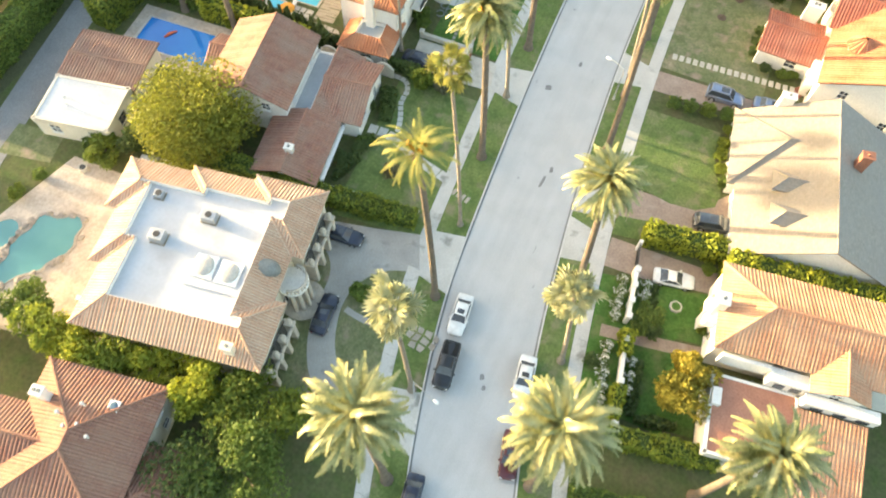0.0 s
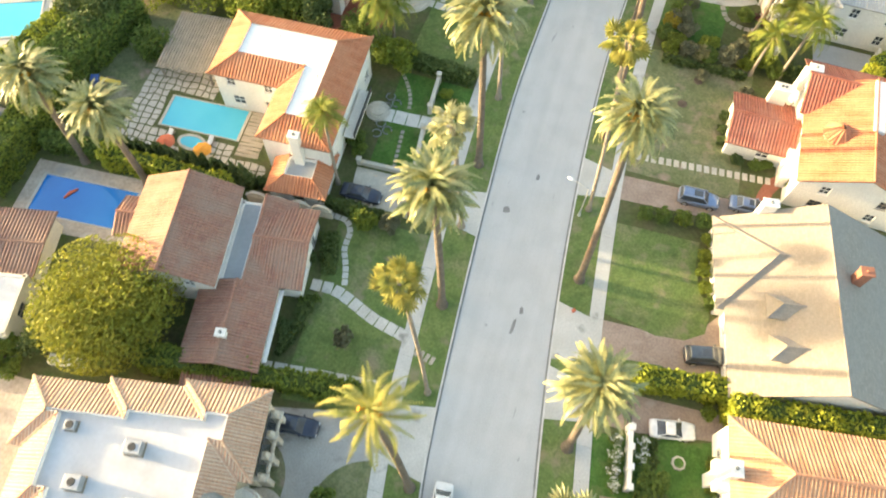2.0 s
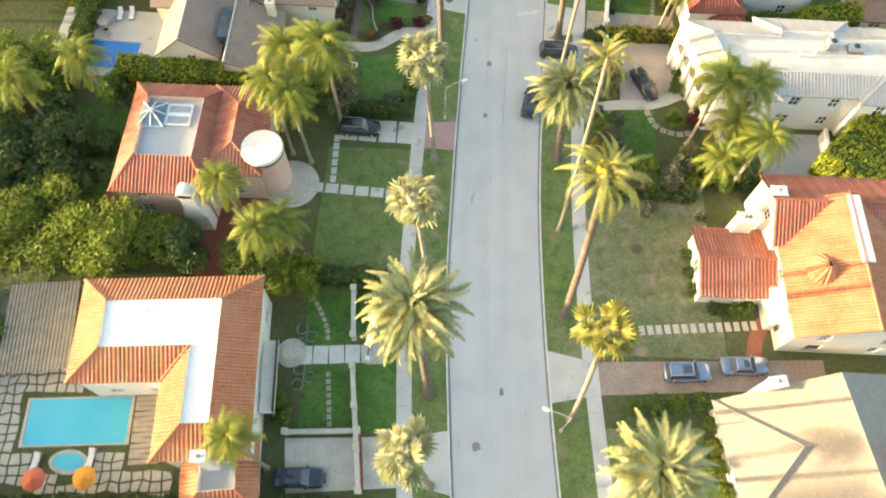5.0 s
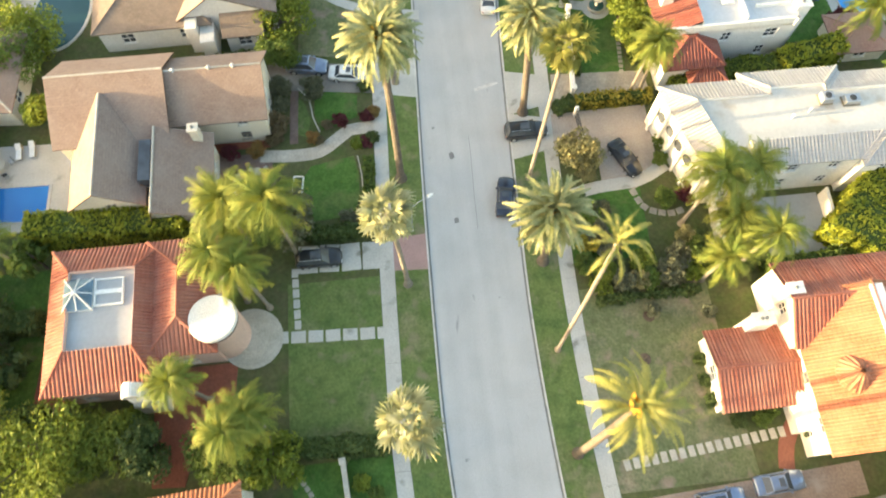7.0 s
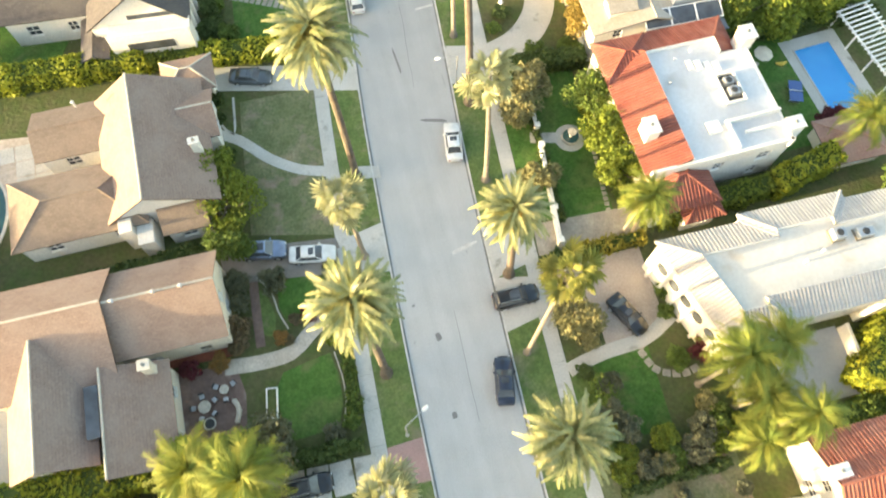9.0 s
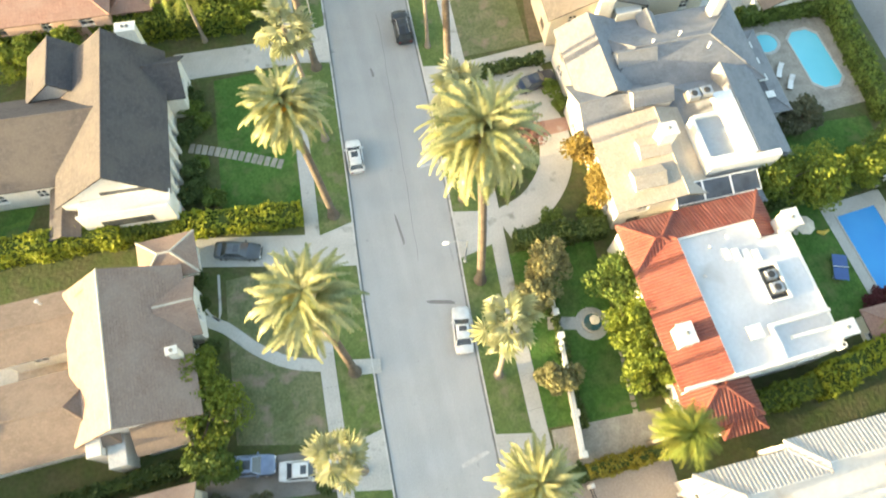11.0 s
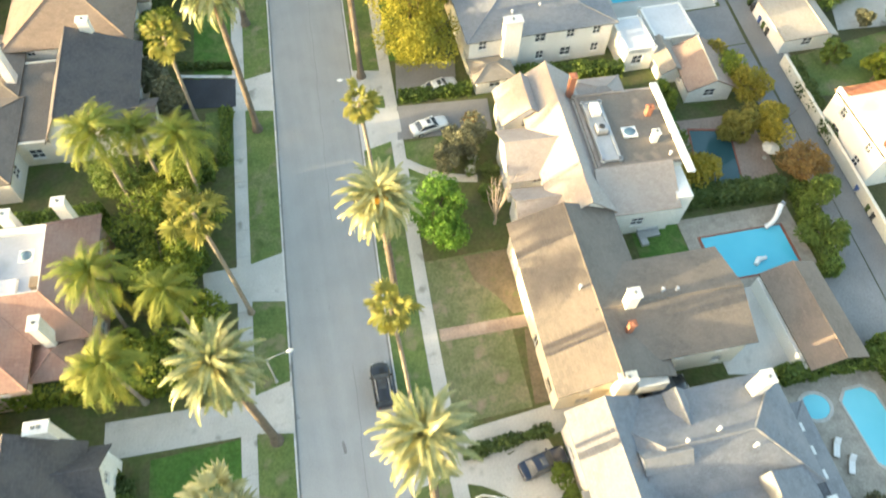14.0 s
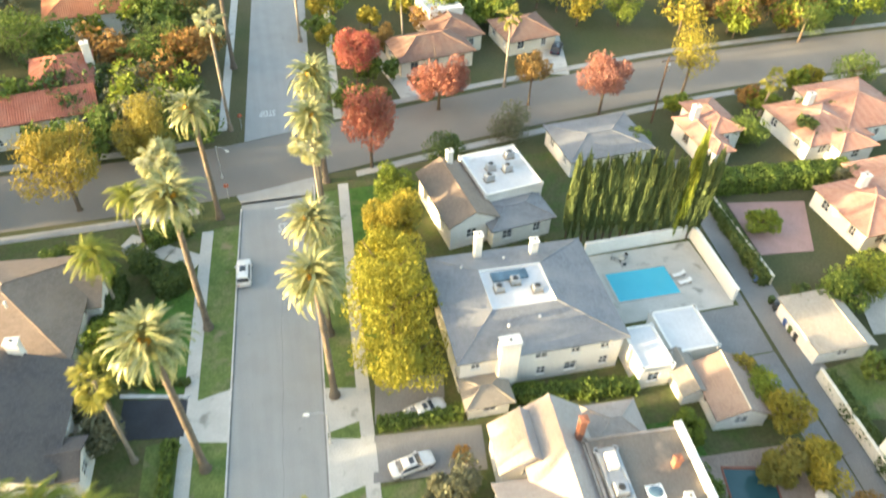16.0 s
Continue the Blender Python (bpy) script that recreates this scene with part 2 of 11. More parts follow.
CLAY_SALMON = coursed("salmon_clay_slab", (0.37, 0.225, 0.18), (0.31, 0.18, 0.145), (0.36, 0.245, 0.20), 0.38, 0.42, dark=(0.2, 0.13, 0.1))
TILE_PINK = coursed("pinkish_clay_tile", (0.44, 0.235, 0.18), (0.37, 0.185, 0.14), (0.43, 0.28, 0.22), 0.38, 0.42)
SHINGLE_PALE = coursed("pale_cream_shingle", (0.43, 0.385, 0.325), (0.37, 0.335, 0.28), (0.41, 0.375, 0.33), 0.45, 0.28, dark=(0.3, 0.26, 0.21))
SHINGLE_BUFF = coursed("buff_pink_shingle", (0.407, 0.354, 0.318), (0.348, 0.301, 0.27), (0.395, 0.354, 0.324), 0.45, 0.28, dark=(0.25, 0.21, 0.18))
SHINGLE_TAUPE = coursed("taupe_shingle", (0.205, 0.175, 0.148), (0.165, 0.145, 0.125), (0.225, 0.19, 0.16), 0.45, 0.28, dark=(0.1, 0.085, 0.07))
SLATE = coursed("dark_slate", (0.116, 0.106, 0.107), (0.0896, 0.0816, 0.0848), (0.13, 0.117, 0.11), 0.35, 0.25, dark=(0.05, 0.05, 0.05))
ROOF_WHITE = surface("white_roof_membrane", (0.60, 0.605, 0.62), (0.53, 0.535, 0.55), 0.3, 3.0, 0.7, 0.3, 0.1, (0.45, 0.445, 0.44), 0.25, 0.0, 0.35)
ROOF_CREAM = surface("cream_roof_coating", (0.60, 0.575, 0.53), (0.54, 0.515, 0.47), 0.3, 3.0, 0.7, 0.3, 0.1, (0.44, 0.37, 0.29), 0.3, 0.0, 0.4)
ROOF_BRIGHT = surface("bright_roof_coating", (0.76, 0.76, 0.75), (0.70, 0.70, 0.695), 0.3, 3.0, 0.7, 0.3, 0.1, (0.64, 0.62, 0.58), 0.25, 0.0, 0.35)
ROOF_PALE = surface("pale_roof_membrane", (0.50, 0.51, 0.54), (0.44, 0.45, 0.475), 0.3, 3.0, 0.7, 0.3, 0.1, (0.40, 0.40, 0.415), 0.3, 0.0, 0.3)
ROOF_GREY = surface("grey_roof_membrane", (0.40, 0.42, 0.44), (0.34, 0.355, 0.37), 0.3, 3.0, 0.75, 0.3, 0.1, (0.30, 0.31, 0.32), 0.3, 0.0, 0.35)
ROOF_DARK = surface("gravel_roof", (0.22, 0.19, 0.16), (0.17, 0.15, 0.13), 0.3, 6.0, 0.9, 0.2, 0.4, (0.32, 0.26, 0.2), 0.3)
STUCCO_WHITE = surface("white_stucco", (0.80, 0.78, 0.74), (0.73, 0.71, 0.67), 0.4, 8.0, 0.85, 0.25, 0.3)
STUCCO_CREAM = surface("cream_stucco", (0.78, 0.715, 0.60), (0.71, 0.645, 0.54), 0.4, 8.0, 0.85, 0.25, 0.3)
STUCCO_PINK = surface("pink_stucco", (0.70, 0.50, 0.42), (0.62, 0.44, 0.37), 0.4, 8.0, 0.85, 0.25, 0.3)
BRICK = surface("chimney_brick", (0.38, 0.17, 0.11), (0.28, 0.12, 0.08), 3.0, 14.0, 0.85, 0.25, 0.6)
STONE = surface("cut_stone", (0.56, 0.52, 0.45), (0.44, 0.41, 0.35), 0.9, 6.0, 0.85, 0.25, 0.5)
PAINT_WHITE = surface("white_paint", (0.80, 0.80, 0.78), (0.76, 0.76, 0.74), 0.8, 8.0, 0.5, 0.4, 0.05)
WOOD = surface("weathered_wood", (0.30, 0.26, 0.21), (0.22, 0.19, 0.15), 1.5, 12.0, 0.85, 0.2, 0.4)
WOOD_DARK = surface("dark_stained_wood", (0.10, 0.065, 0.045), (0.075, 0.05, 0.035), 1.5, 12.0, 0.7, 0.3, 0.3)
METAL_GREY = surface("galvanised_metal", (0.48, 0.49, 0.50), (0.40, 0.41, 0.42), 1.0, 9.0, 0.45, 0.5, 0.05, None, 0.6, 0.6)
METAL_LEAD = surface("lead_sheet", (0.22, 0.235, 0.225), (0.17, 0.18, 0.175), 0.8, 6.0, 0.6, 0.4, 0.1)
IRON = surface("dark_iron", (0.05, 0.05, 0.05), (0.035, 0.035, 0.035), 1.0, 9.0, 0.5, 0.4, 0.05)
LAMP_GLASS = surface("milk_glass", (0.85, 0.86, 0.84), (0.80, 0.81, 0.80), 1.0, 9.0, 0.3, 0.5, 0.0)
BARK = surface("palm_bark", (0.20, 0.165, 0.13), (0.14, 0.115, 0.095), 1.2, 6.0, 0.9, 0.15, 1.0)
BARK_PALE = surface("pale_palm_bark", (0.32, 0.275, 0.225), (0.24, 0.205, 0.17), 1.2, 6.0, 0.9, 0.15, 1.0)
BARK_TREE = surface("tree_bark", (0.16, 0.125, 0.095), (0.11, 0.085, 0.065), 1.2, 8.0, 0.9, 0.15, 1.0)
BARE_WOOD = surface("bare_branch", (0.45, 0.38, 0.32), (0.36, 0.30, 0.25), 1.2, 8.0, 0.9, 0.15, 0.6)
FABRIC_RED = surface("red_canvas", (0.62, 0.17, 0.09), (0.54, 0.14, 0.08), 2.0, 10.0)
FABRIC_ORANGE = surface("orange_canvas", (0.80, 0.36, 0.06), (0.72, 0.30, 0.05), 2.0, 10.0)
FABRIC_SAND = surface("sand_canvas", (0.66, 0.58, 0.47), (0.60, 0.52, 0.42), 2.0, 10.0)
PLASTIC_YELLOW = surface("yellow_plastic", (0.72, 0.50, 0.08), (0.66, 0.45, 0.07), 2.0, 10.0, 0.4, 0.5, 0.0)
PLASTIC_BLUE = surface("blue_plastic", (0.06, 0.12, 0.32), (0.05, 0.10, 0.27), 2.0, 10.0, 0.4, 0.5, 0.0)
RUBBER = surface("tyre_rubber", (0.025, 0.025, 0.025), (0.018, 0.018, 0.018), 2.0, 12.0, 0.85, 0.2, 0.1)
ALLOY = surface("alloy", (0.55, 0.56, 0.57), (0.48, 0.49, 0.50), 2.0, 12.0, 0.3, 0.5, 0.0, None, 0.6, 0.9)
LIGHT_LENS = surface("clear_lens", (0.75, 0.76, 0.76), (0.7, 0.7, 0.7), 2.0, 12.0, 0.15, 0.6, 0.0)
TAIL_LENS = surface("red_lens", (0.35, 0.02, 0.02), (0.28, 0.015, 0.015), 2.0, 12.0, 0.2, 0.6, 0.0)

LEAF_GREEN = varied("leaf_green", (0.11, 0.175, 0.03), (0.185, 0.245, 0.048), (0.09, 0.13, 0.03), translucent=0.22)
LEAF_DARK = varied("leaf_dark", (0.075, 0.11, 0.03), (0.12, 0.16, 0.045), (0.06, 0.09, 0.027), translucent=0.15)
LEAF_LIME = varied("leaf_lime", (0.19, 0.25, 0.03), (0.29, 0.325, 0.045), (0.115, 0.16, 0.03), translucent=0.3)
LEAF_OLIVE = varied("leaf_olive", (0.25, 0.265, 0.03), (0.38, 0.365, 0.045), (0.15, 0.17, 0.03), translucent=0.28)
LEAF_YELLOW = varied("leaf_yellow", (0.36, 0.29, 0.035), (0.44, 0.33, 0.05), (0.20, 0.20, 0.035), translucent=0.3)
LEAF_CHARTREUSE = varied("leaf_chartreuse", (0.32, 0.35, 0.035), (0.43, 0.43, 0.05), (0.20, 0.25, 0.03), translucent=0.3)
LEAF_ORANGE = varied("leaf_orange", (0.36, 0.19, 0.055), (0.28, 0.15, 0.05), (0.21, 0.16, 0.06), translucent=0.25)
LEAF_RED = varied("leaf_red", (0.42, 0.115, 0.09), (0.33, 0.09, 0.075), (0.34, 0.18, 0.12), translucent=0.25)
LEAF_RUST = varied("leaf_rust", (0.40, 0.17, 0.13), (0.33, 0.13, 0.11), (0.36, 0.21, 0.16), translucent=0.2)
LEAF_GREY = varied("leaf_grey", (0.15, 0.16, 0.10), (0.20, 0.20, 0.12), (0.11, 0.115, 0.065), translucent=0.2)
LEAF_STRAW = varied("leaf_straw", (0.27, 0.25, 0.11), (0.36, 0.32, 0.15), (0.19, 0.19, 0.085), translucent=0.25)
LEAF_AUTUMN = varied("leaf_autumn", (0.34, 0.31, 0.035), (0.43, 0.37, 0.05), (0.22, 0.235, 0.035), translucent=0.3)
LEAF_BROWN = varied("leaf_brown", (0.15, 0.11, 0.065), (0.20, 0.14, 0.08), (0.12, 0.11, 0.055), translucent=0.15)
LEAF_AMBER = varied("leaf_amber", (0.36, 0.24, 0.06), (0.42, 0.29, 0.075), (0.25, 0.20, 0.055), translucent=0.25)
LEAF_VIVID = varied("leaf_vivid", (0.11, 0.23, 0.03), (0.17, 0.30, 0.04), (0.08, 0.17, 0.025), translucent=0.25)
LEAF_GOLD = varied("leaf_gold", (0.32, 0.24, 0.045), (0.38, 0.30, 0.06), (0.21, 0.20, 0.05), translucent=0.25)
LEAF_CYPRESS = varied("leaf_cypress", (0.085, 0.12, 0.04), (0.13, 0.17, 0.06), (0.07, 0.10, 0.035), translucent=0.15)
LEAF_MAROON = varied("leaf_maroon", (0.17, 0.035, 0.045), (0.12, 0.03, 0.035), (0.10, 0.03, 0.03), translucent=0.2)
FLOWER_WHITE = varied("white_blossom", (0.80, 0.80, 0.74), (0.74, 0.74, 0.68), (0.66, 0.68, 0.58))
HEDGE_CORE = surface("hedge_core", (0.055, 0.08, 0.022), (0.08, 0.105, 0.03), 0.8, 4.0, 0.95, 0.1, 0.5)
FROND_DATE = varied("date_frond", (0.085, 0.12, 0.042), (0.25, 0.28, 0.11), (0.41, 0.39, 0.18), 0.42, 0.5, translucent=0.2, fine=0.7)
FROND_GOLD = varied("gold_frond", (0.17, 0.20, 0.045), (0.31, 0.325, 0.085), (0.38, 0.35, 0.11), translucent=0.3, fine=0.7)
FROND_FAN = varied("fan_frond", (0.43, 0.44, 0.27), (0.52, 0.52, 0.36), (0.34, 0.36, 0.18), translucent=0.25, fine=0.7)
FROND_QUEEN = varied("queen_frond", (0.10, 0.16, 0.03), (0.215, 0.275, 0.05), (0.30, 0.295, 0.055), translucent=0.3, fine=0.7)
FRUIT = surface("orange_fruit_stalks", (0.62, 0.30, 0.03), (0.52, 0.25, 0.03), 2.0, 9.0, 0.7)


def glassy(name, colour, rough=0.08):
    m, nt, b = nodes_of(name, rough, 0.0, 0.6)
    v = place(nt)
    nt.links.new(mixed(nt, "MIX", rgb(colour), rgb([c * 0.6 for c in colour]), noisy(nt, v, 0.7)), b.inputs["Base Color"])
    return m


GLASS_DARK = glassy("window_glass", (0.085, 0.095, 0.11))
GLASS_SKY = glassy("skylight_glass", (0.12, 0.20, 0.27))
DOME = surface("dome_acrylic", (0.50, 0.47, 0.42), (0.42, 0.40, 0.37), 0.8, 6.0, 0.25, 0.5, 0.0)
ROCK = surface("weathered_rock", (0.40, 0.35, 0.30), (0.28, 0.25, 0.22), 1.2, 5.0, 0.9, 0.2, 0.8)


def water(name, c1, c2):
    m, nt, b = nodes_of(name, 0.06, 0.0, 0.5)
    v = place(nt)
    nt.links.new(mixed(nt, "MIX", rgb(c1), rgb(c2), noisy(nt, v, 0.18, 0.35, 0.65)), b.inputs["Base Color"])
    relief(nt, b, noisy(nt, v, 2.2, 0.2, 0.8), 0.08, 0.05)
    return m


WATER_BLUE = water("pool_water_blue", (0.02, 0.17, 0.52), (0.025, 0.21, 0.58))
WATER_SKY = water("pool_water_sky", (0.035, 0.27, 0.66), (0.045, 0.32, 0.70))
WATER_AQUA = water("pool_water_aqua", (0.075, 0.47, 0.62), (0.10, 0.52, 0.66))
WATER_PALE = water("pool_water_pale", (0.15, 0.58, 0.68), (0.19, 0.63, 0.72))
WATER_TEAL = water("pool_water_teal", (0.085, 0.235, 0.25), (0.11, 0.28, 0.285))
WATER_DARK = water("pool_water_dark", (0.025, 0.075, 0.085), (0.04, 0.10, 0.11))


def car_paint(name, colour, metal=0.3):
    m, nt, b = nodes_of(name, 0.28, metal, 0.5)
    b.inputs["Coat Weight"].default_value, b.inputs["Coat Roughness"].default_value = 0.8, 0.06
    v = place(nt)
    nt.links.new(mixed(nt, "MIX", rgb(colour), rgb([c * 0.8 for c in colour]), noisy(nt, v, 1.5)), b.inputs["Base Color"])
    return m


CAR_WHITE = car_paint("car_white", (0.78, 0.78, 0.77), 0.0)
CAR_BLACK = car_paint("car_black", (0.014, 0.016, 0.02), 0.2)
CAR_NAVY = car_paint("car_navy", (0.022, 0.032, 0.06), 0.3)
CAR_SILVER = car_paint("car_silver_blue", (0.22, 0.28, 0.41), 0.5)
CAR_MAROON = car_paint("car_maroon", (0.09, 0.015, 0.02), 0.3)
CAR_GREY = car_paint("car_grey", (0.10, 0.115, 0.13), 0.4)

# ---- building blocks ----
rnd = random.Random(7)


def thing(name, x, y, yaw=0.0, label="", category="", group="", kind="", z=0.0):
    ob = new(name)
    ob.matrix_basis = pose(x, y, z, 0, 0, yaw)
    ob.empty_display_size = 0.3
    return tagged(ob, label, category, group, kind)


def part_mesh(name, me, material, parent, label=""):
    if material is not None and not me.materials:
        me.materials.append(material)
    ob = new(name, me)
    ob.parent = parent
    return tagged(ob, label)


def part(name, bm, material, parent, label="", smooth=False):
    me = bpy.data.meshes.new(name)
    if smooth:
        for f in bm.faces:
            f.smooth = True
    bm.to_mesh(me)
    bm.free()
    return part_mesh(name, me, material, parent, label)


def data_part(name, vs, fs, material, parent, label="", uvs=None, smooth=False):
    me = bpy.data.meshes.new(name)
    me.from_pydata([tuple(v) for v in vs], [], fs)
    if uvs is not None:
        layer = me.uv_layers.new(name="UVMap")
        loops = np.array([uvs[l.vertex_index] for l in me.loops], dtype=np.float32)
        layer.data.foreach_set("uv", loops.ravel())
    if smooth:
        me.polygons.foreach_set("use_smooth", [True] * len(me.polygons))
    me.update()
    return part_mesh(name, me, material, parent, label)


def box(bm, x0, x1, y0, y1, z0, z1, bevel=0.0):
    r = bmesh.ops.create_cube(bm, size=1.0, matrix=Matrix.Translation(((x0 + x1) / 2, (y0 + y1) / 2, (z0 + z1) / 2)) @ Matrix.Diagonal((x1 - x0, y1 - y0, z1 - z0, 1)))
    if bevel:
        es = list({e for v in r["verts"] for e in v.link_edges})
        bmesh.ops.bevel(bm, geom=es, offset=bevel, segments=1, affect="EDGES")
    return bm


def boxed(*a, bevel=0.0):
    return box(bmesh.new(), *a, bevel=bevel)


def cyl(bm, x, y, z0, z1, r0, r1, n=12):
    bmesh.ops.create_cone(bm, cap_ends=True, segments=n, radius1=r0, radius2=r1, depth=z1 - z0, matrix=Matrix.Translation((x, y, (z0 + z1) / 2)))
    return bm


def tube(bm, pts, radii, n=8):
    """A tapered round limb along the given points."""
    rings = []
    for i, p in enumerate(pts):
        p = Vector(p)
        d = (Vector(pts[min(i + 1, len(pts) - 1)]) - Vector(pts[max(i - 1, 0)])).normalized()
        a = d.orthogonal().normalized() if abs(d.z) < 0.9 else Vector((1, 0, 0)).cross(d).normalized()
        b = d.cross(a)
        rings.append([bm.verts.new(p + radii[i] * (math.cos(2 * math.pi * k / n) * a + math.sin(2 * math.pi * k / n) * b)) for k in range(n)])
    for r, s in zip(rings, rings[1:]):
        for k in range(n):
            bm.faces.new((r[k], r[(k + 1) % n], s[(k + 1) % n], s[k]))
    bm.faces.new(rings[0][::-1])
    bm.faces.new(rings[-1])
    return bm


def smooth_line(pts, step=1.0):
    """Catmull-Rom through the points."""
    P = [Vector((p[0], p[1])) for p in pts]
    P = [P[0] * 2 - P[1]] + P + [P[-1] * 2 - P[-2]]
    out = []
    for i in range(1, len(P) - 2):
        n = max(1, int((P[i + 1] - P[i]).length / step))
        for k in range(n):
            t = k / n
            a, b, c, d = P[i - 1], P[i], P[i + 1], P[i + 2]
            out.append(0.5 * (2 * b + (c - a) * t + (2 * a - 5 * b + 4 * c - d) * t * t + (3 * b - a - 3 * c + d) * t ** 3))
    out.append(P[-2])
    return out


def inside(x, y, poly):
    hit = False
    for i in range(len(poly)):
        (x0, y0), (x1, y1) = poly[i - 1], poly[i]
        if (y0 > y) != (y1 > y) and x < x0 + (x1 - x0) * (y - y0) / (y1 - y0):
            hit = not hit
    return hit


def flagging(name, poly, holes, size, gap, jitter, yaw, z, material, label):
    """Separate flat stones fitted together over an outline, leaving holes for pools and buildings."""
    g = random.Random(int(poly[0][0] * 10))
    cx, cy = sum(p[0] for p in poly) / len(poly), sum(p[1] for p in poly) / len(poly)
    ob = thing(name, cx, cy, yaw, label, "paving", kind="structure")
    n = int(max(math.dist(p, (cx, cy)) for p in poly) / size) + 1
    c, s = math.cos(radians(yaw)), math.sin(radians(yaw))
    node = {(i, j): (i * size + g.uniform(-1, 1) * jitter, j * size + g.uniform(-1, 1) * jitter) for i in range(-n, n + 1) for j in range(-n, n + 1)}
    for i in range(-n, n):
        for j in range(-n, n):
            q = [node[i, j], node[i + 1, j], node[i + 1, j + 1], node[i, j + 1]]
            mx, my = sum(p[0] for p in q) / 4, sum(p[1] for p in q) / 4
            out = [(cx + c * a - s * b, cy + s * a + c * b) for a, b in q]
            if not all(inside(a, b, poly) for a, b in out) or any(inside(a, b, hole) for hole in holes for a, b in out + [(cx + c * mx - s * my, cy + s * mx + c * my)]):
                continue
            k = 1 - gap / size
            top = [(mx + (a - mx) * k, my + (b - my) * k) for a, b in q]
            h = z + g.uniform(-0.012, 0.012)
            vs = [(a, b, h) for a, b in top] + [(a, b, z - 0.14) for a, b in top]
            data_part("slab", vs, [(0, 1, 2, 3), (0, 4, 5, 1), (1, 5, 6, 2), (2, 6, 7, 3), (3, 7, 4, 0)], material, ob)
    return ob


def slab(name, pts, z, material, label="", kind="structure", category="", parent=None, depth=0.12):
    """A flat piece of ground or paving with a real edge."""
    bm = bmesh.new()
    f = bm.faces.new([bm.verts.new((x, y, z)) for x, y in pts])
    if f.normal.z < 0:
        f.normal_flip()
    f.normal_update()
    if f.normal.z < 0:
        f.normal_flip()
    r = bmesh.ops.extrude_face_region(bm, geom=[f])
    for v in r["geom"]:
        if isinstance(v, bmesh.types.BMVert):
            v.co.z -= depth
    bmesh.ops.recalc_face_normals(bm, faces=bm.faces)
    bmesh.ops.triangulate(bm, faces=[q for q in bm.faces if len(q.verts) > 4])
    ob = part(name, bm, material, parent, label)
    return ob if parent else tagged(ob, "", category, "", kind)


def ribbon(name, left, right, z, material, label="", parent=None, depth=0.12):
    """A strip of ground between two lines of equal count."""
    vs, fs = [], []
    for a, b in zip(left, right):
        vs += [(a[0], a[1], z), (b[0], b[1], z), (a[0], a[1], z - depth), (b[0], b[1], z - depth)]
    for i in range(len(left) - 1):
        a, b = 4 * i, 4 * i + 4
        fs += [(a, a + 1, b + 1, b), (a, b, b + 2, a + 2), (a + 1, a + 3, b + 3, b + 1)]
    n = 4 * (len(left) - 1)
    fs += [(0, 2, 3, 1), (n, n + 1, n + 3, n + 2)]
    ob = data_part(name, vs, fs, material, parent, label)
    return ob if parent else tagged(ob, "", "", "", "structure")


def offset_line(line, d):
    out = []
    for i, p in enumerate(line):
        t = (line[min(i + 1, len(line) - 1)] - line[max(i - 1, 0)]).normalized()
        out.append(p + Vector((-t.y, t.x)) * d)
    return out


def path(name, pts, width, z, material, label=""):
    c = smooth_line(pts)
    return ribbon(name, offset_line(c, -width / 2), offset_line(c, width / 2), z, material, label)


def stones(name, pts, width, length, gap, material, label, z=0.17, parent=None):
    """A row of separate slabs along a line, each a part of the path."""
    c = smooth_line(pts, 0.1)
    ob = thing(name, c[0].x, c[0].y, 0, label, "path", kind="structure")
    me = None
    acc, last = length / 2, c[0]
    for i in range(1, len(c)):
        acc += (c[i] - last).length
        last = c[i]
        if acc >= length + gap:
            acc = 0.0
            d = c[i] - c[i - 1]
            if me is None:
                bm = boxed(-length / 2, length / 2, -width / 2, width / 2, -0.12, 0.0, bevel=0.03)
                me = bpy.data.meshes.new("slab")
                bm.to_mesh(me)
                bm.free()
            s = part_mesh("slab", me, material, ob)
            s.matrix_basis = pose(c[i].x - c[0].x, c[i].y - c[0].y, z, 0, 0, math.degrees(math.atan2(d.y, d.x)) + rnd.uniform(-3, 3))
    return ob


def loft(sections):
    """A closed skin through sections of equal point count."""
    bm = bmesh.new()
    rows = [[bm.verts.new(p) for p in s] for s in sections]
    for a, b in zip(rows, rows[1:]):
        for k in range(len(a) - 1):
            bm.faces.new((a[k], b[k], b[k + 1], a[k + 1]))
        bm.faces.new((a[-1], b[-1], b[0], a[0]))
    bm.faces.new(rows[0])
    bm.faces.new(rows[-1][::-1])
    bmesh.ops.recalc_face_normals(bm, faces=bm.faces)
    return bm


# ---- roofs ----
def span_at(poly, s):
    ts = []
    n = len(poly)
    for i in range(n):
        (s0, t0), (s1, t1) = poly[i], poly[(i + 1) % n]
        if abs(s1 - s0) < 1e-6:
            if abs(s - s0) < 1e-6:
                ts += [t0, t1]
        elif min(s0, s1) - 1e-6 <= s <= max(s0, s1) + 1e-6:
            ts.append(t0 + (t1 - t0) * (s - s0) / (s1 - s0))
    return (min(ts), max(ts)) if ts else None


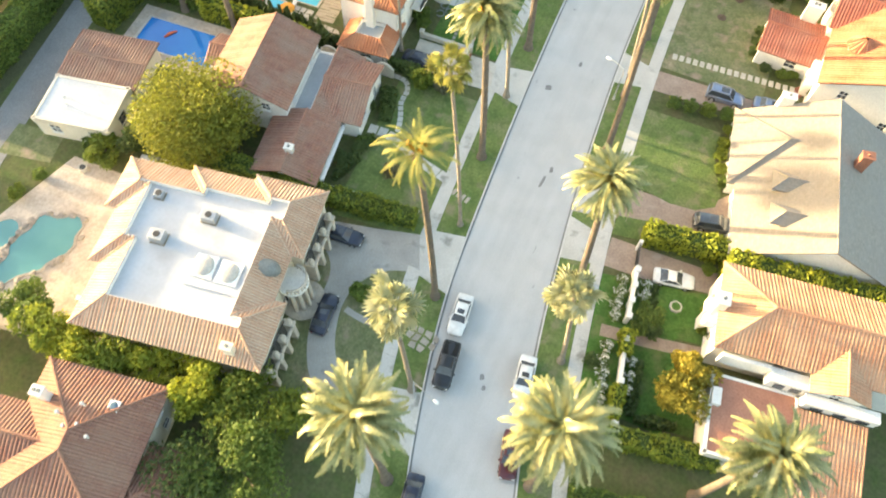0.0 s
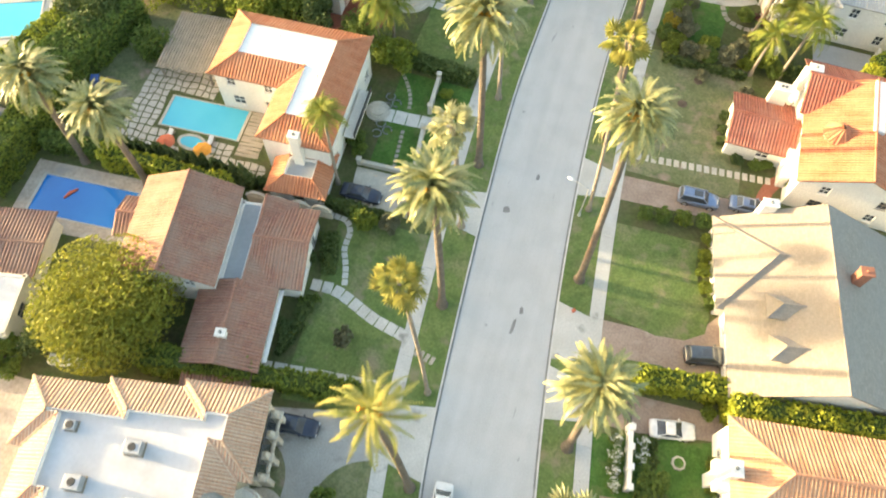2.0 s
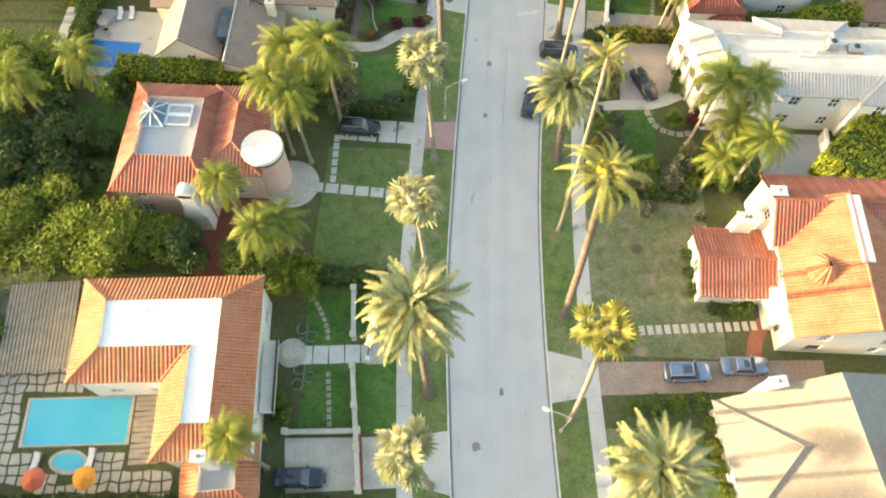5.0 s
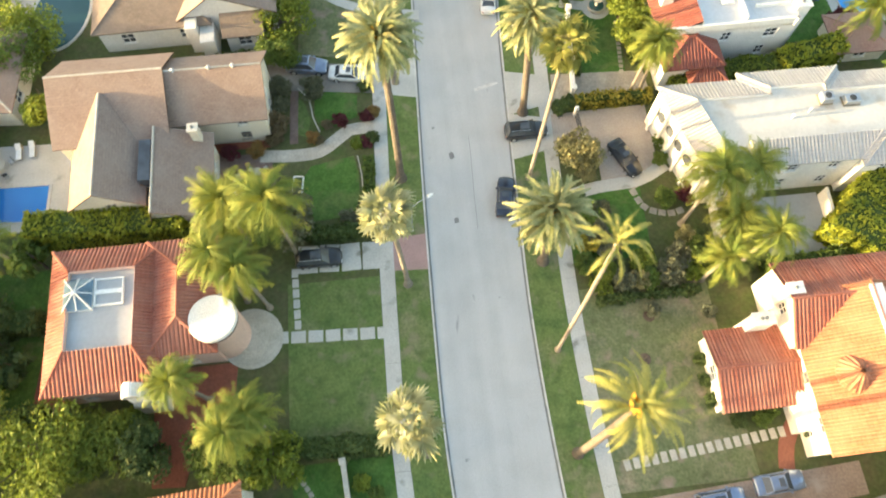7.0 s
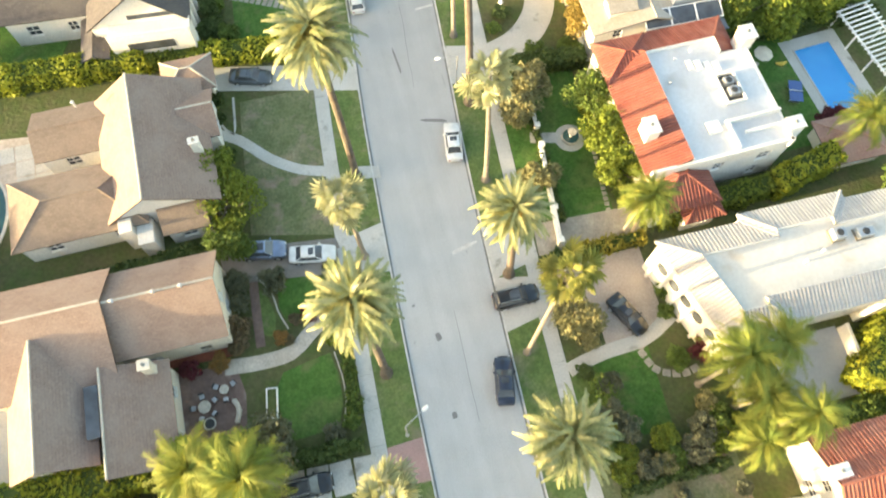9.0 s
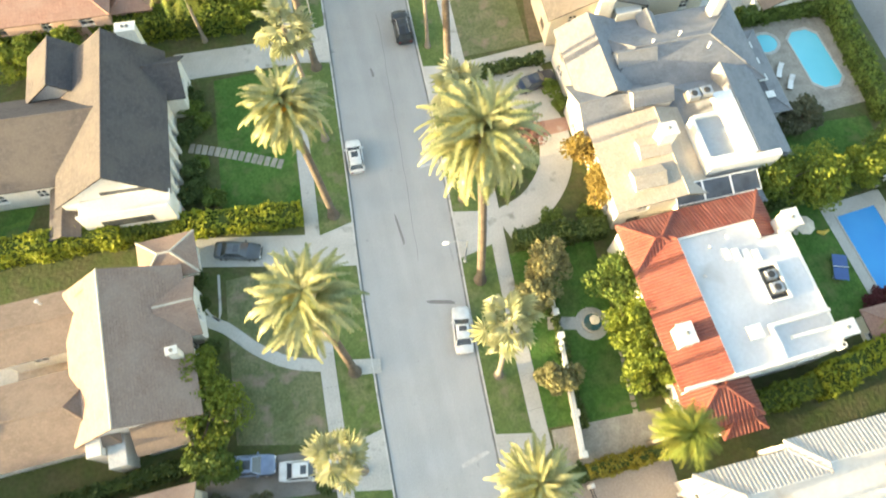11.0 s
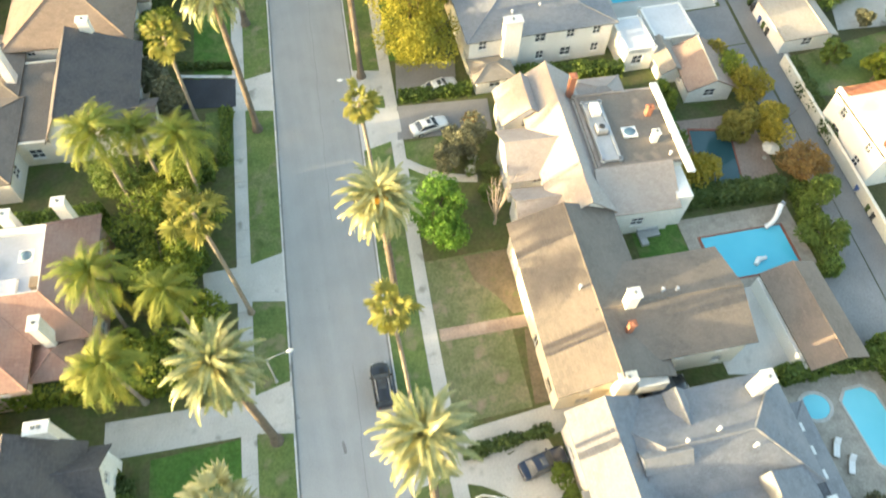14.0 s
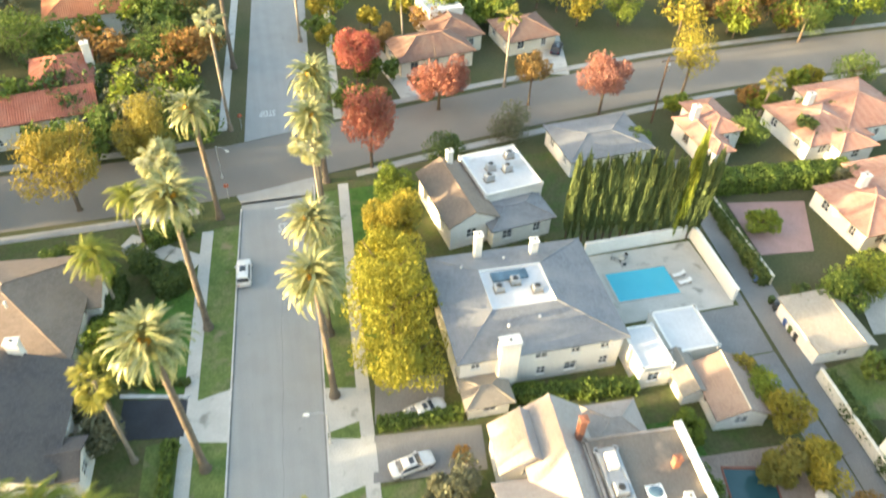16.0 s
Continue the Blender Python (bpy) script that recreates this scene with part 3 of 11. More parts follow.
def roof_face(vs, fs, uvs, poly, tiled=True, period=0.38, amp=0.095, thick=0.14):
    """One slope: rolls of barrel tile running down it, or shingles in stepped courses. poly[0] to poly[1] is the eave."""
    poly = [Vector(p) for p in poly]
    u = (poly[1] - poly[0]).normalized()
    n = (poly[1] - poly[0]).cross(poly[-1] - poly[0]).normalized()
    if n.z < 0:
        n = -n
    v = n.cross(u)
    st = [((p - poly[0]).dot(u), (p - poly[0]).dot(v)) for p in poly]
    first = len(vs)
    if tiled:
        s0, s1 = min(a for a, b in st), max(a for a, b in st)
        count = max(2, int((s1 - s0) / (period / 4)))
        last = None
        for k in range(count + 1):
            s = s0 + (s1 - s0) * k / count
            r = span_at(st, min(max(s, s0 + 1e-4), s1 - 1e-4))
            if r is None:
                last = None
                continue
            h = amp * (0.0, 0.72, 1.0, 0.72)[k % 4]
            i = len(vs)
            for t in r:
                vs.append(poly[0] + u * s + v * t + n * h)
                uvs.append((s, t))
            if last is not None:
                fs.append((last, i, i + 1, last + 1))
            last = i
    else:
        swap = [(b, a) for a, b in st]
        t0, t1 = min(a for a, b in swap), max(a for a, b in swap)
        count = max(1, int((t1 - t0) / 0.28))
        for k in range(count):
            for t, h in ((t0 + (t1 - t0) * k / count, 0.045), (t0 + (t1 - t0) * (k + 1) / count, 0.012)):
                r = span_at(swap, min(max(t, t0 + 1e-4), t1 - 1e-4))
                for s in r:
                    vs.append(poly[0] + u * s + v * t + n * h)
                    uvs.append((s, t))
            i = len(vs) - 4
            fs.append((i, i + 1, i + 3, i + 2))
            if k:
                fs.append((i - 2, i - 1, i + 1, i))
    i = len(vs)
    m = len(poly)
    for p in poly:
        vs.append(p)
        uvs.append((0, 0))
    for p in poly:
        vs.append(p - Vector((0, 0, thick)))
        uvs.append((0, 0))
    fs.append(tuple(range(i + 2 * m - 1, i + m - 1, -1)))
    fs.append((first, i, i + 1))
    for k in range(m):
        fs.append((i + k, i + m + k, i + m + (k + 1) % m, i + (k + 1) % m))


def cap_line(vs, fs, uvs, a, b, r=0.17):
    """A ridge or hip covered by a row of half-round caps."""
    a, b = Vector(a), Vector(b)
    d = (b - a).normalized()
    w = d.cross(Vector((0, 0, 1))).normalized()
    up = w.cross(d)
    i = len(vs)
    for p in (a, b):
        for k in range(5):
            g = math.pi * k / 4
            vs.append(p + w * (r * math.cos(g)) + up * (r * 0.8 * math.sin(g) + 0.04))
            uvs.append((k * 0.1, (p - a).length))
    for k in range(4):
        fs.append((i + k, i + k + 1, i + 6 + k, i + 5 + k))


class Roof:
    """Collects slopes and caps; each becomes a part of its own."""
    def __init__(self, tiled):
        self.slopes, self.caps, self.tiled = [], [], tiled

    def face(self, *poly):
        self.slopes.append(poly)

    def cap(self, a, b):
        self.caps.append((a, b))

    def put(self, parent, material, label=""):
        r = parent if parent.parent else thing_part("roof", parent)
        for poly in self.slopes:
            v, f, uv = [], [], []
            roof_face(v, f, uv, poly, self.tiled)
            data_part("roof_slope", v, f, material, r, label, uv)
        v, f, uv = [], [], []
        for a, b in self.caps:
            k = len(v)
            cap_line(v, f, uv, a, b, 0.17 if self.tiled else 0.12)
            if k:
                v.append(v[0].copy())
                uv.append(uv[0])
                f.append((0, k, len(v) - 1))
        if v:
            data_part("ridge_capping", v, f, STONE if material is SHINGLE_BROWN else material, r, "", uv)
        return r


def is_tiled(material):
    return "tile" in material.name


def hip_roof(parent, x0, x1, y0, y1, z, pitch, material, over=0.5):
    x0, x1, y0, y1 = x0 - over, x1 + over, y0 - over, y1 + over
    z -= over * pitch
    r = Roof(is_tiled(material))
    w = min(x1 - x0, y1 - y0) / 2
    t = z + w * pitch
    if x1 - x0 >= y1 - y0:
        a, b = (x0 + w, (y0 + y1) / 2, t), (x1 - w, (y0 + y1) / 2, t)
    else:
        a, b = ((x0 + x1) / 2, y0 + w, t), ((x0 + x1) / 2, y1 - w, t)
    sw, se, ne, nw = (x0, y0, z), (x1, y0, z), (x1, y1, z), (x0, y1, z)
    if x1 - x0 >= y1 - y0:
        for q in ((sw, se, b, a), (se, ne, b), (ne, nw, a, b), (nw, sw, a)):
            r.face(*q)
        for q in ((sw, a), (nw, a), (se, b), (ne, b), (a, b)):
            r.cap(*q)
    else:
        for q in ((sw, se, a), (se, ne, b, a), (ne, nw, b), (nw, sw, a, b)):
            r.face(*q)
        for q in ((sw, a), (se, a), (nw, b), (ne, b), (a, b)):
            r.cap(*q)
    return r.put(parent, material)


def gable_roof(parent, x0, x1, y0, y1, z, pitch, material, along="y", over=0.45, wall=None, ridge=None):
    """Two slopes and the two gable walls below them."""
    r = Roof(is_tiled(material))
    if along == "y":
        c = (x0 + x1) / 2 if ridge is None else ridge
        t = z + (x1 - c) * pitch
        zl = z - over * pitch
        pl = (t - z) / (c - x0)
        e0, e1 = (x0 - over, z - over * pl), (x1 + over, zl)
        ya, yb = y0 - over, y1 + over
        r.face((e0[0], yb, e0[1]), (e0[0], ya, e0[1]), (c, ya, t), (c, yb, t))
        r.face((e1[0], ya, e1[1]), (e1[0], yb, e1[1]), (c, yb, t), (c, ya, t))
        r.cap((c, ya, t), (c, yb, t))
        tri = [[(x0, y0, z), (x1, y0, z), (c, y0, t)], [(x0, y1, z), (x1, y1, z), (c, y1, t)]]
    else:
        c = (y0 + y1) / 2 if ridge is None else ridge
        t = z + (y1 - c) * pitch
        pl = (t - z) / (c - y0)
        e0, e1 = (y0 - over, z - over * pl), (y1 + over, z - over * pitch)
        xa, xb = x0 - over, x1 + over
        r.face((xa, e0[0], e0[1]), (xb, e0[0], e0[1]), (xb, c, t), (xa, c, t))
        r.face((xb, e1[0], e1[1]), (xa, e1[0], e1[1]), (xa, c, t), (xb, c, t))
        r.cap((xa, c, t), (xb, c, t))
        tri = [[(x0, y0, z), (x0, y1, z), (x0, c, t)], [(x1, y0, z), (x1, y1, z), (x1, c, t)]]
    if wall:
        for q in tri:
            bm = bmesh.new()
            d = Vector((0, 0.12, 0)) if along == "y" else Vector((0.12, 0, 0))
            if q is tri[1]:
                d = -d
            a = [bm.verts.new(p) for p in q]
            b = [bm.verts.new(Vector(p) + d) for p in q]
            bm.faces.new(a), bm.faces.new(b[::-1])
            for k in range(3):
                bm.faces.new((a[k], a[(k + 1) % 3], b[(k + 1) % 3], b[k]))
            bmesh.ops.recalc_face_normals(bm, faces=bm.faces)
            part("gable", bm, wall, parent)
    return r.put(parent, material)


def skirt_roof(parent, poly, z, widths, rise, material, flat, sink=0.45, parapet=None, over=0.45):
    """A band of tiled slopes round a sunken flat roof. poly is counter-clockwise with square corners; widths per edge, 0 makes a low parapet."""
    n = len(poly)
    P = [Vector((p[0], p[1])) for p in poly]
    D = [(P[(i + 1) % n] - P[i]).normalized() for i in range(n)]
    N = [Vector((-d.y, d.x)) for d in D]
    W = [widths] * n if not hasattr(widths, "__len__") else list(widths)

    def inset(i, a, b):
        n1, n2 = N[i - 1], N[i]
        det = n1.x * n2.y - n1.y * n2.x
        return P[i] + Vector(((a * n2.y - b * n1.y) / det, (b * n1.x - a * n2.x) / det))
    r = Roof(is_tiled(material))
    inner = [inset(i, (W[i - 1] or 0.3), (W[i] or 0.3)) for i in range(n)]
    outer = [inset(i, -over if W[i - 1] else 0.0, -over if W[i] else 0.0) for i in range(n)]
    bmw = bmesh.new()
    for i in range(n):
        j = (i + 1) % n
        if W[i]:
            s = rise / W[i]
            lo = z - over * s
            r.face((outer[i].x, outer[i].y, lo), (outer[j].x, outer[j].y, lo), (inner[j].x, inner[j].y, z + rise), (inner[i].x, inner[i].y, z + rise))
            if W[j]:
                r.cap((outer[j].x, outer[j].y, z - over * s), (inner[j].x, inner[j].y, z + rise))
            a, b = inner[i], inner[j]
            w = 0.05
        else:
            a, b = P[i] + N[i] * 0.15, P[j] + N[i] * 0.15
            w = 0.15
        d = (b - a).normalized()
        q = Vector((-d.y, d.x)) * w
        a, b = a - d * w, b + d * w
        lo, hi = z - 0.3, z + rise + (0.01 if W[i] else -rise * 0.35 if any(W) else 0.1 - sink)
        c = [bmw.verts.new((p.x, p.y, h)) for h in (lo, hi) for p in (a - q, b - q, b + q, a + q)]
        for f in ((3, 2, 1, 0), (4, 5, 6, 7), (0, 1, 5, 4), (1, 2, 6, 5), (2, 3, 7, 6), (3, 0, 4, 7)):
            bmw.faces.new([c[k] for k in f])
    if r.slopes:
        r.put(parent, material)
    part("parapet", bmw, parapet or flat, parent)
    bm = bmesh.new()
    f = bm.faces.new([bm.verts.new((p.x, p.y, z + rise - sink)) for p in inner])
    bmesh.ops.triangulate(bm, faces=[f])
    return part("flat_roof", bm, flat, parent)


# ---- walls with openings ----
def wall_side(parent, a, b, z0, z1, material, wins, depth=0.16):
    """The outer face of one wall from a to b (outside on the right), with recessed openings; wins: (s0, s1, z0, z1, kind)."""
    a, b = Vector(a), Vector(b)
    d = (b - a)
    L = d.length
    d = d / L
    nrm = Vector((d.y, -d.x))
    wins = [w for w in wins if w[0] > 0.15 and w[1] < L - 0.15 and w[3] < z1 - 0.02]
    ss = sorted({0.0, L, *[w[0] for w in wins], *[w[1] for w in wins]})
    zs = sorted({z0, z1, *[max(w[2], z0) for w in wins], *[w[3] for w in wins]})
    vs, fs = [], []

    def pt(s, z, o=0.0):
        p = a + d * s - nrm * o
        return (p.x, p.y, z)

    def quad(*q):
        i = len(vs)
        vs.extend(q)
        fs.append((i, i + 1, i + 2, i + 3))
    for s0, s1 in zip(ss, ss[1:]):
        for u0, u1 in zip(zs, zs[1:]):
            sm, um = (s0 + s1) / 2, (u0 + u1) / 2
            if any(w[0] < sm < w[1] and w[2] < um < w[3] for w in wins):
                continue
            quad(pt(s0, u0), pt(s1, u0), pt(s1, u1), pt(s0, u1))
    for s0, s1, u0, u1, kind in wins:
        u0 = max(u0, z0)
        quad(pt(s0, u0), pt(s0, u1), pt(s0, u1, depth), pt(s0, u0, depth))
        quad(pt(s1, u0, depth), pt(s1, u1, depth), pt(s1, u1), pt(s1, u0))
        quad(pt(s0, u0, depth), pt(s1, u0, depth), pt(s1, u0), pt(s0, u0))
        quad(pt(s0, u1), pt(s1, u1), pt(s1, u1, depth), pt(s0, u1, depth))
    return vs, fs, wins, pt


def opening(parent, pt, s0, s1, u0, u1, kind, frame_mat, depth=0.16):
    """A window or door set in its opening: frame bars, pane, sill."""
    vs, fs = [], []
    e, g = 0.08, 0.03
    ss = [s0, s0 + e, (s0 + s1) / 2 - g, (s0 + s1) / 2 + g, s1 - e, s1]
    us = [u0, u0 + e, u1 - e, u1] if kind == "door" else [u0, u0 + e, (u0 + u1) / 2 - g, (u0 + u1) / 2 + g, u1 - e, u1]
    m, n = len(ss), len(us)
    for o in (depth - 0.08, depth + 0.01):
        vs.extend(pt(a, b, o) for b in us for a in ss)
    for j in range(n - 1):
        for i in range(m - 1):
            q = (j * m + i, j * m + i + 1, j * m + m + i + 1, j * m + m + i)
            if i % 2 and j % 2:
                fs.extend((q[k], q[(k + 1) % 4], q[(k + 1) % 4] + m * n, q[k] + m * n) for k in range(4))
            else:
                fs.append(q)
    if kind != "door":
        k = len(vs)
        vs.extend((pt(s0 - 0.06, u0 - 0.01, -0.07), pt(s1 + 0.06, u0 - 0.01, -0.07), pt(s0 - 0.06, u0 - 0.09, -0.07), pt(s1 + 0.06, u0 - 0.09, -0.07), pt(s0, u0 - 0.09, 0.0), pt(s1, u0 - 0.09, 0.0)))
        fs.extend(((0, m - 1, k + 1, k), (k, k + 1, k + 3, k + 2), (k + 2, k + 3, k + 5, k + 4)))
    w = data_part("door" if kind == "door" else "window", vs, fs, frame_mat, parent)
    data_part("pane", [pt(s0, u0, depth), pt(s1, u0, depth), pt(s1, u1, depth), pt(s0, u1, depth)], [(0, 1, 2, 3)], WOOD_DARK if kind == "panel" else GLASS_DARK, w)


def thing_part(name, parent):
    ob = new(name)
    ob.parent = parent
    ob.empty_display_size = 0.1
    return ob


def auto_windows(L, z0, z1, storeys, door=False, gap=3.1, phase=0.0):
    out = []
    n = max(1, int(L / gap))
    h = (z1 - z0) / storeys
    for k in range(storeys):
        for i in range(n):
            c = L * (i + 0.5) / n + phase * (0.3 if (i + k) % 2 else -0.2)
            base = z0 + k * h
            if door and k == 0 and i == n // 2:
                out.append((c - 0.6, c + 0.6, z0, z0 + 2.2, "door"))
            else:
                w = 0.55 if (i + k) % 3 else 0.75
                out.append((c - w, c + w, base + 0.32 * h, base + min(0.80 * h, 0.32 * h + 1.5), "window"))
    return out


def walls(parent, poly, z1, material, storeys=1, z0=0.0, sides="", door=-1, gap=3.1):
    """Closed walls round a counter-clockwise outline; sides: indices of the edges that have windows."""
    vs, fs, n = [], [], len(poly)
    for i in range(n):
        a, b = poly[i], poly[(i + 1) % n]
        L = math.dist(a, b)
        north = a[0] - b[0] > 0.7 * L and i != door
        w = auto_windows(L, z0 + 0.1, z1, storeys, i == door, gap + 1.1, rnd.uniform(-1, 1)) if str(i) in sides and L > 1.9 and not north else []
        v, f, used, pt = wall_side(parent, a, b, z0, z1, material, w)
        k = len(vs)
        vs += v
        fs += [tuple(q + k for q in face) for face in f]
        for s0, s1, u0, u1, kind in used:
            opening(parent, pt, s0, s1, u0, u1, kind, PAINT_WHITE if rnd.random() < 0.9 else WOOD)
    k = len(vs)
    vs += [(p[0], p[1], z1 - 0.02) for p in poly]
    fs.append(tuple(range(k, k + n)))
    return data_part("wall", vs, fs, material, parent)


def rect(x0, x1, y0, y1):
    return [(x0, y0), (x1, y0), (x1, y1), (x0, y1)]


def chimney(parent, x, y, z0, z1, w=0.9, d=0.7, material=None, pots=1):
    c = thing_part("chimney", parent)
    part("chimney_body", boxed(x - w / 2, x + w / 2, y - d / 2, y + d / 2, z0, z1, bevel=0.03), material or STUCCO_WHITE, c)
    part("cap", boxed(x - w / 2 - 0.1, x + w / 2 + 0.1, y - d / 2 - 0.1, y + d / 2 + 0.1, z1, z1 + 0.16, bevel=0.03), material or STUCCO_WHITE, c)
    for k in range(pots):
        part("pot", cyl(bmesh.new(), x + (k - (pots - 1) / 2) * 0.45, y, z1 + 0.16, z1 + 0.34, 0.17, 0.15, 10), METAL_LEAD if material is not BRICK else BRICK, c)


def vent(parent, x, y, z, h=0.5):
    bm = cyl(bmesh.new(), x, y, z - 0.3, z + h, 0.11, 0.11, 10)
    cyl(bm, x, y, z + h, z + h + 0.14, 0.2, 0.12, 10)
    part("roof_vent", bm, ROOF_WHITE, parent)


def air_unit(parent, x, y, z, w=1.2, d=1.0, h=0.85):
    u = thing_part("air_conditioner", parent)
    part("casing", boxed(x - w / 2, x + w / 2, y - d / 2, y + d / 2, z + 0.12, z + h, bevel=0.04), METAL_GREY, u)
    part("fan_grille", cyl(bmesh.new(), x, y, z + h, z + h + 0.06, 0.36, 0.33, 16), IRON, u)
    part("base", boxed(x - w / 2 - 0.1, x + w / 2 + 0.1, y - d / 2 - 0.1, y + d / 2 + 0.1, z, z + 0.12), WOOD, u)


def lean_to(parent, x0, x1, y0, y1, z0, z1, wall, material, over=0.35):
    """A low block under one slope that falls to the south."""
    walls(parent, rect(x0, x1, y0, y1), z0, wall, 1, 0.0, "0")
    r = Roof(is_tiled(material))
    k = (z1 - z0) / (y1 - y0)
    r.face((x0 - over, y0 - over, z0 - over * k), (x1 + over, y0 - over, z0 - over * k), (x1 + over, y1, z1), (x0 - over, y1, z1))
    for x, s in ((x0, 0.1), (x1, -0.1)):
        data_part("cheek", [(x, y0, z0 - 0.05), (x, y1, z0 - 0.05), (x, y1, z1 - 0.05), (x + s, y0, z0 - 0.05), (x + s, y1, z0 - 0.05), (x + s, y1, z1 - 0.05)], [(0, 1, 2), (5, 4, 3), (0, 2, 5, 3)], wall, parent)
    return r.put(parent, material)


def skylight(parent, x, y, z, w=1.2, d=1.2, dome=True, pane=None):
    s = thing_part("skylight", parent)
    part("kerb", boxed(x - w / 2 - 0.12, x + w / 2 + 0.12, y - d / 2 - 0.12, y + d / 2 + 0.12, z, z + 0.25, bevel=0.02), PAINT_WHITE, s)
    bm = bmesh.new()
    bmesh.ops.create_uvsphere(bm, u_segments=12, v_segments=6, radius=1.0, matrix=Matrix.Translation((x, y, z + 0.25)) @ Matrix.Diagonal((w * 0.5, d * 0.5, 0.28 if dome else 0.06, 1)))
    part("pane", bm, pane or GLASS_SKY, s, smooth=True)


def house(name, x, y, yaw, label, category="house"):
    return thing(name, x, y, yaw, label, category, "houses along the street")


def hip_block(h, x0, x1, y0, y1, z, pitch, wall, roof, storeys=1, sides="0123", door=-1, over=0.5, gap=3.1, z0=0.0):
    walls(h, rect(x0, x1, y0, y1), z, wall, storeys, z0, sides, door, gap)
    hip_roof(h, x0, x1, y0, y1, z, pitch, roof, over)


def gable_block(h, x0, x1, y0, y1, z, pitch, wall, roof, along="y", storeys=1, sides="0123", door=-1, over=0.45, ridge=None, gap=3.1, z0=0.0):
    walls(h, rect(x0, x1, y0, y1), z, wall, storeys, z0, sides, door, gap)
    gable_roof(h, x0, x1, y0, y1, z, pitch, roof, along, over, wall, ridge)


def flat_block(h, x0, x1, y0, y1, z, wall, flat, storeys=1, sides="0123", door=-1, gap=3.1, z0=0.0, upstand=None):
    walls(h, rect(x0, x1, y0, y1), z, wall, storeys, z0, sides, door, gap)
    skirt_roof(h, rect(x0, x1, y0, y1), z, 0, 0.5, flat, flat, 0.3, upstand or wall)

# ---- the ground ----
KERB_LEFT = smooth_line([(14, -50), (7.2, -30), (0.6, -10), (-5.9, 9), (-8.7, 19), (-10.6, 28), (-11.7, 37), (-13.3, 57), (-14.3, 75), (-14.2, 88), (-13.5, 108), (-12.2, 132), (-10.9, 147), (-9.0, 172), (-6.8, 201), (-4.7, 229), (-3.6, 242.5)], 1.5)
KERB_RIGHT = smooth_line([(25, -50), (17.6, -30), (10.8, -10), (5.0, 9), (2.2, 19), (0.1, 29), (-1.9, 43), (-3.2, 56), (-4.1, 70), (-4.45, 84), (-4.1, 97), (-2.6, 123), (-1.1, 140), (0.0, 154), (0.9, 170), (2.9, 195), (5.2, 225), (7.0, 246)], 1.5)


def x_at(line, y):
    for a, b in zip(line, line[1:]):
        if a.y <= y <= b.y:
            return a.x + (b.x - a.x) * (y - a.y) / (b.y - a.y)
    return line[0].x if y < line[0].y else line[-1].x


def xl(y):
    return x_at(KERB_LEFT, y)


def xr(y):
    return x_at(KERB_RIGHT, y)


def between(f, g, y0, y1, step=1.5):
    n = max(2, int((y1 - y0) / step))
    ys = [y0 + (y1 - y0) * k / n for k in range(n + 1)]
    return [Vector((f(y), y)) for y in ys], [Vector((g(y), y)) for y in ys]


bm = bmesh.new()
bmesh.ops.create_grid(bm, x_segments=2, y_segments=2, size=2500, matrix=Matrix.Translation((0, 100, -0.04)))
tagged(part("ground", bm, GROUND, None, "dark planted ground reaching to the horizon"), "", "ground", "", "structure")
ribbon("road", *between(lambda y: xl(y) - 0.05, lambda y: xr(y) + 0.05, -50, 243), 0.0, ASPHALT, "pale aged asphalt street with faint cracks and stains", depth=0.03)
CROSS_NEAR = smooth_line([(-160, 247), (-60, 243.5), (-26, 243.4), (-6, 244.6), (10, 247.6), (36, 252.4), (75, 257.8), (98, 259.4), (130, 260.6), (220, 262)], 4.0)


def cross_line(off, x0=-160, x1=220):
    return [p + Vector((0, off)) for p in CROSS_NEAR if x0 <= p.x <= x1]


ribbon("road_crossing", cross_line(0.0), cross_line(13.0), 0.004, ASPHALT_OLD, "brown-grey asphalt cross street", depth=0.03)
ribbon("road_mouth", [Vector((-3.6, 242.5)), Vector((-4.6, 245.6))], [Vector((7.0, 242.5)), Vector((8.2, 248))], 0.0, ASPHALT, "street mouth at the crossing", depth=0.03)
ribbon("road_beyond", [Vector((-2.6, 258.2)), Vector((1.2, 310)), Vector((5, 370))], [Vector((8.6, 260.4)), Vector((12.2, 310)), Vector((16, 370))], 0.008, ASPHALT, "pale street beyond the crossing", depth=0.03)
for off, nm in ((-2.6, "sidewalk_crossing_near"), (14.2, "sidewalk_crossing_far")):
    for x0, x1 in ((-120, -7), (11, 180)):
        ribbon(nm, cross_line(off, x0, x1), cross_line(off + 1.4, x0, x1), 0.12, DRIVE, "concrete pavement along the cross street", depth=0.16)
path("driveway", [(26.4, 265.0), (25.4, 272), (23.6, 280), (19.5, 291)], 3.4, 0.03, CONCRETE, "curving pale concrete driveway across the crossing")
path("driveway", [(54.5, 269.0), (56.5, 277.5), (58.0, 284)], 5.0, 0.03, CONCRETE, "pale concrete driveway across the crossing")
for x0, x1, nm in ((-6.6, -5.2, "sidewalk_beyond_left"), (12.2, 13.6, "sidewalk_beyond_right")):
    ribbon(nm, [Vector((x0, 262)), Vector((x0 + 3.6, 310)), Vector((x0 + 7.4, 370))], [Vector((x1, 262)), Vector((x1 + 3.6, 310)), Vector((x1 + 7.4, 370))], 0.02, CONCRETE, "pale concrete pavement beyond the crossing", depth=0.05)
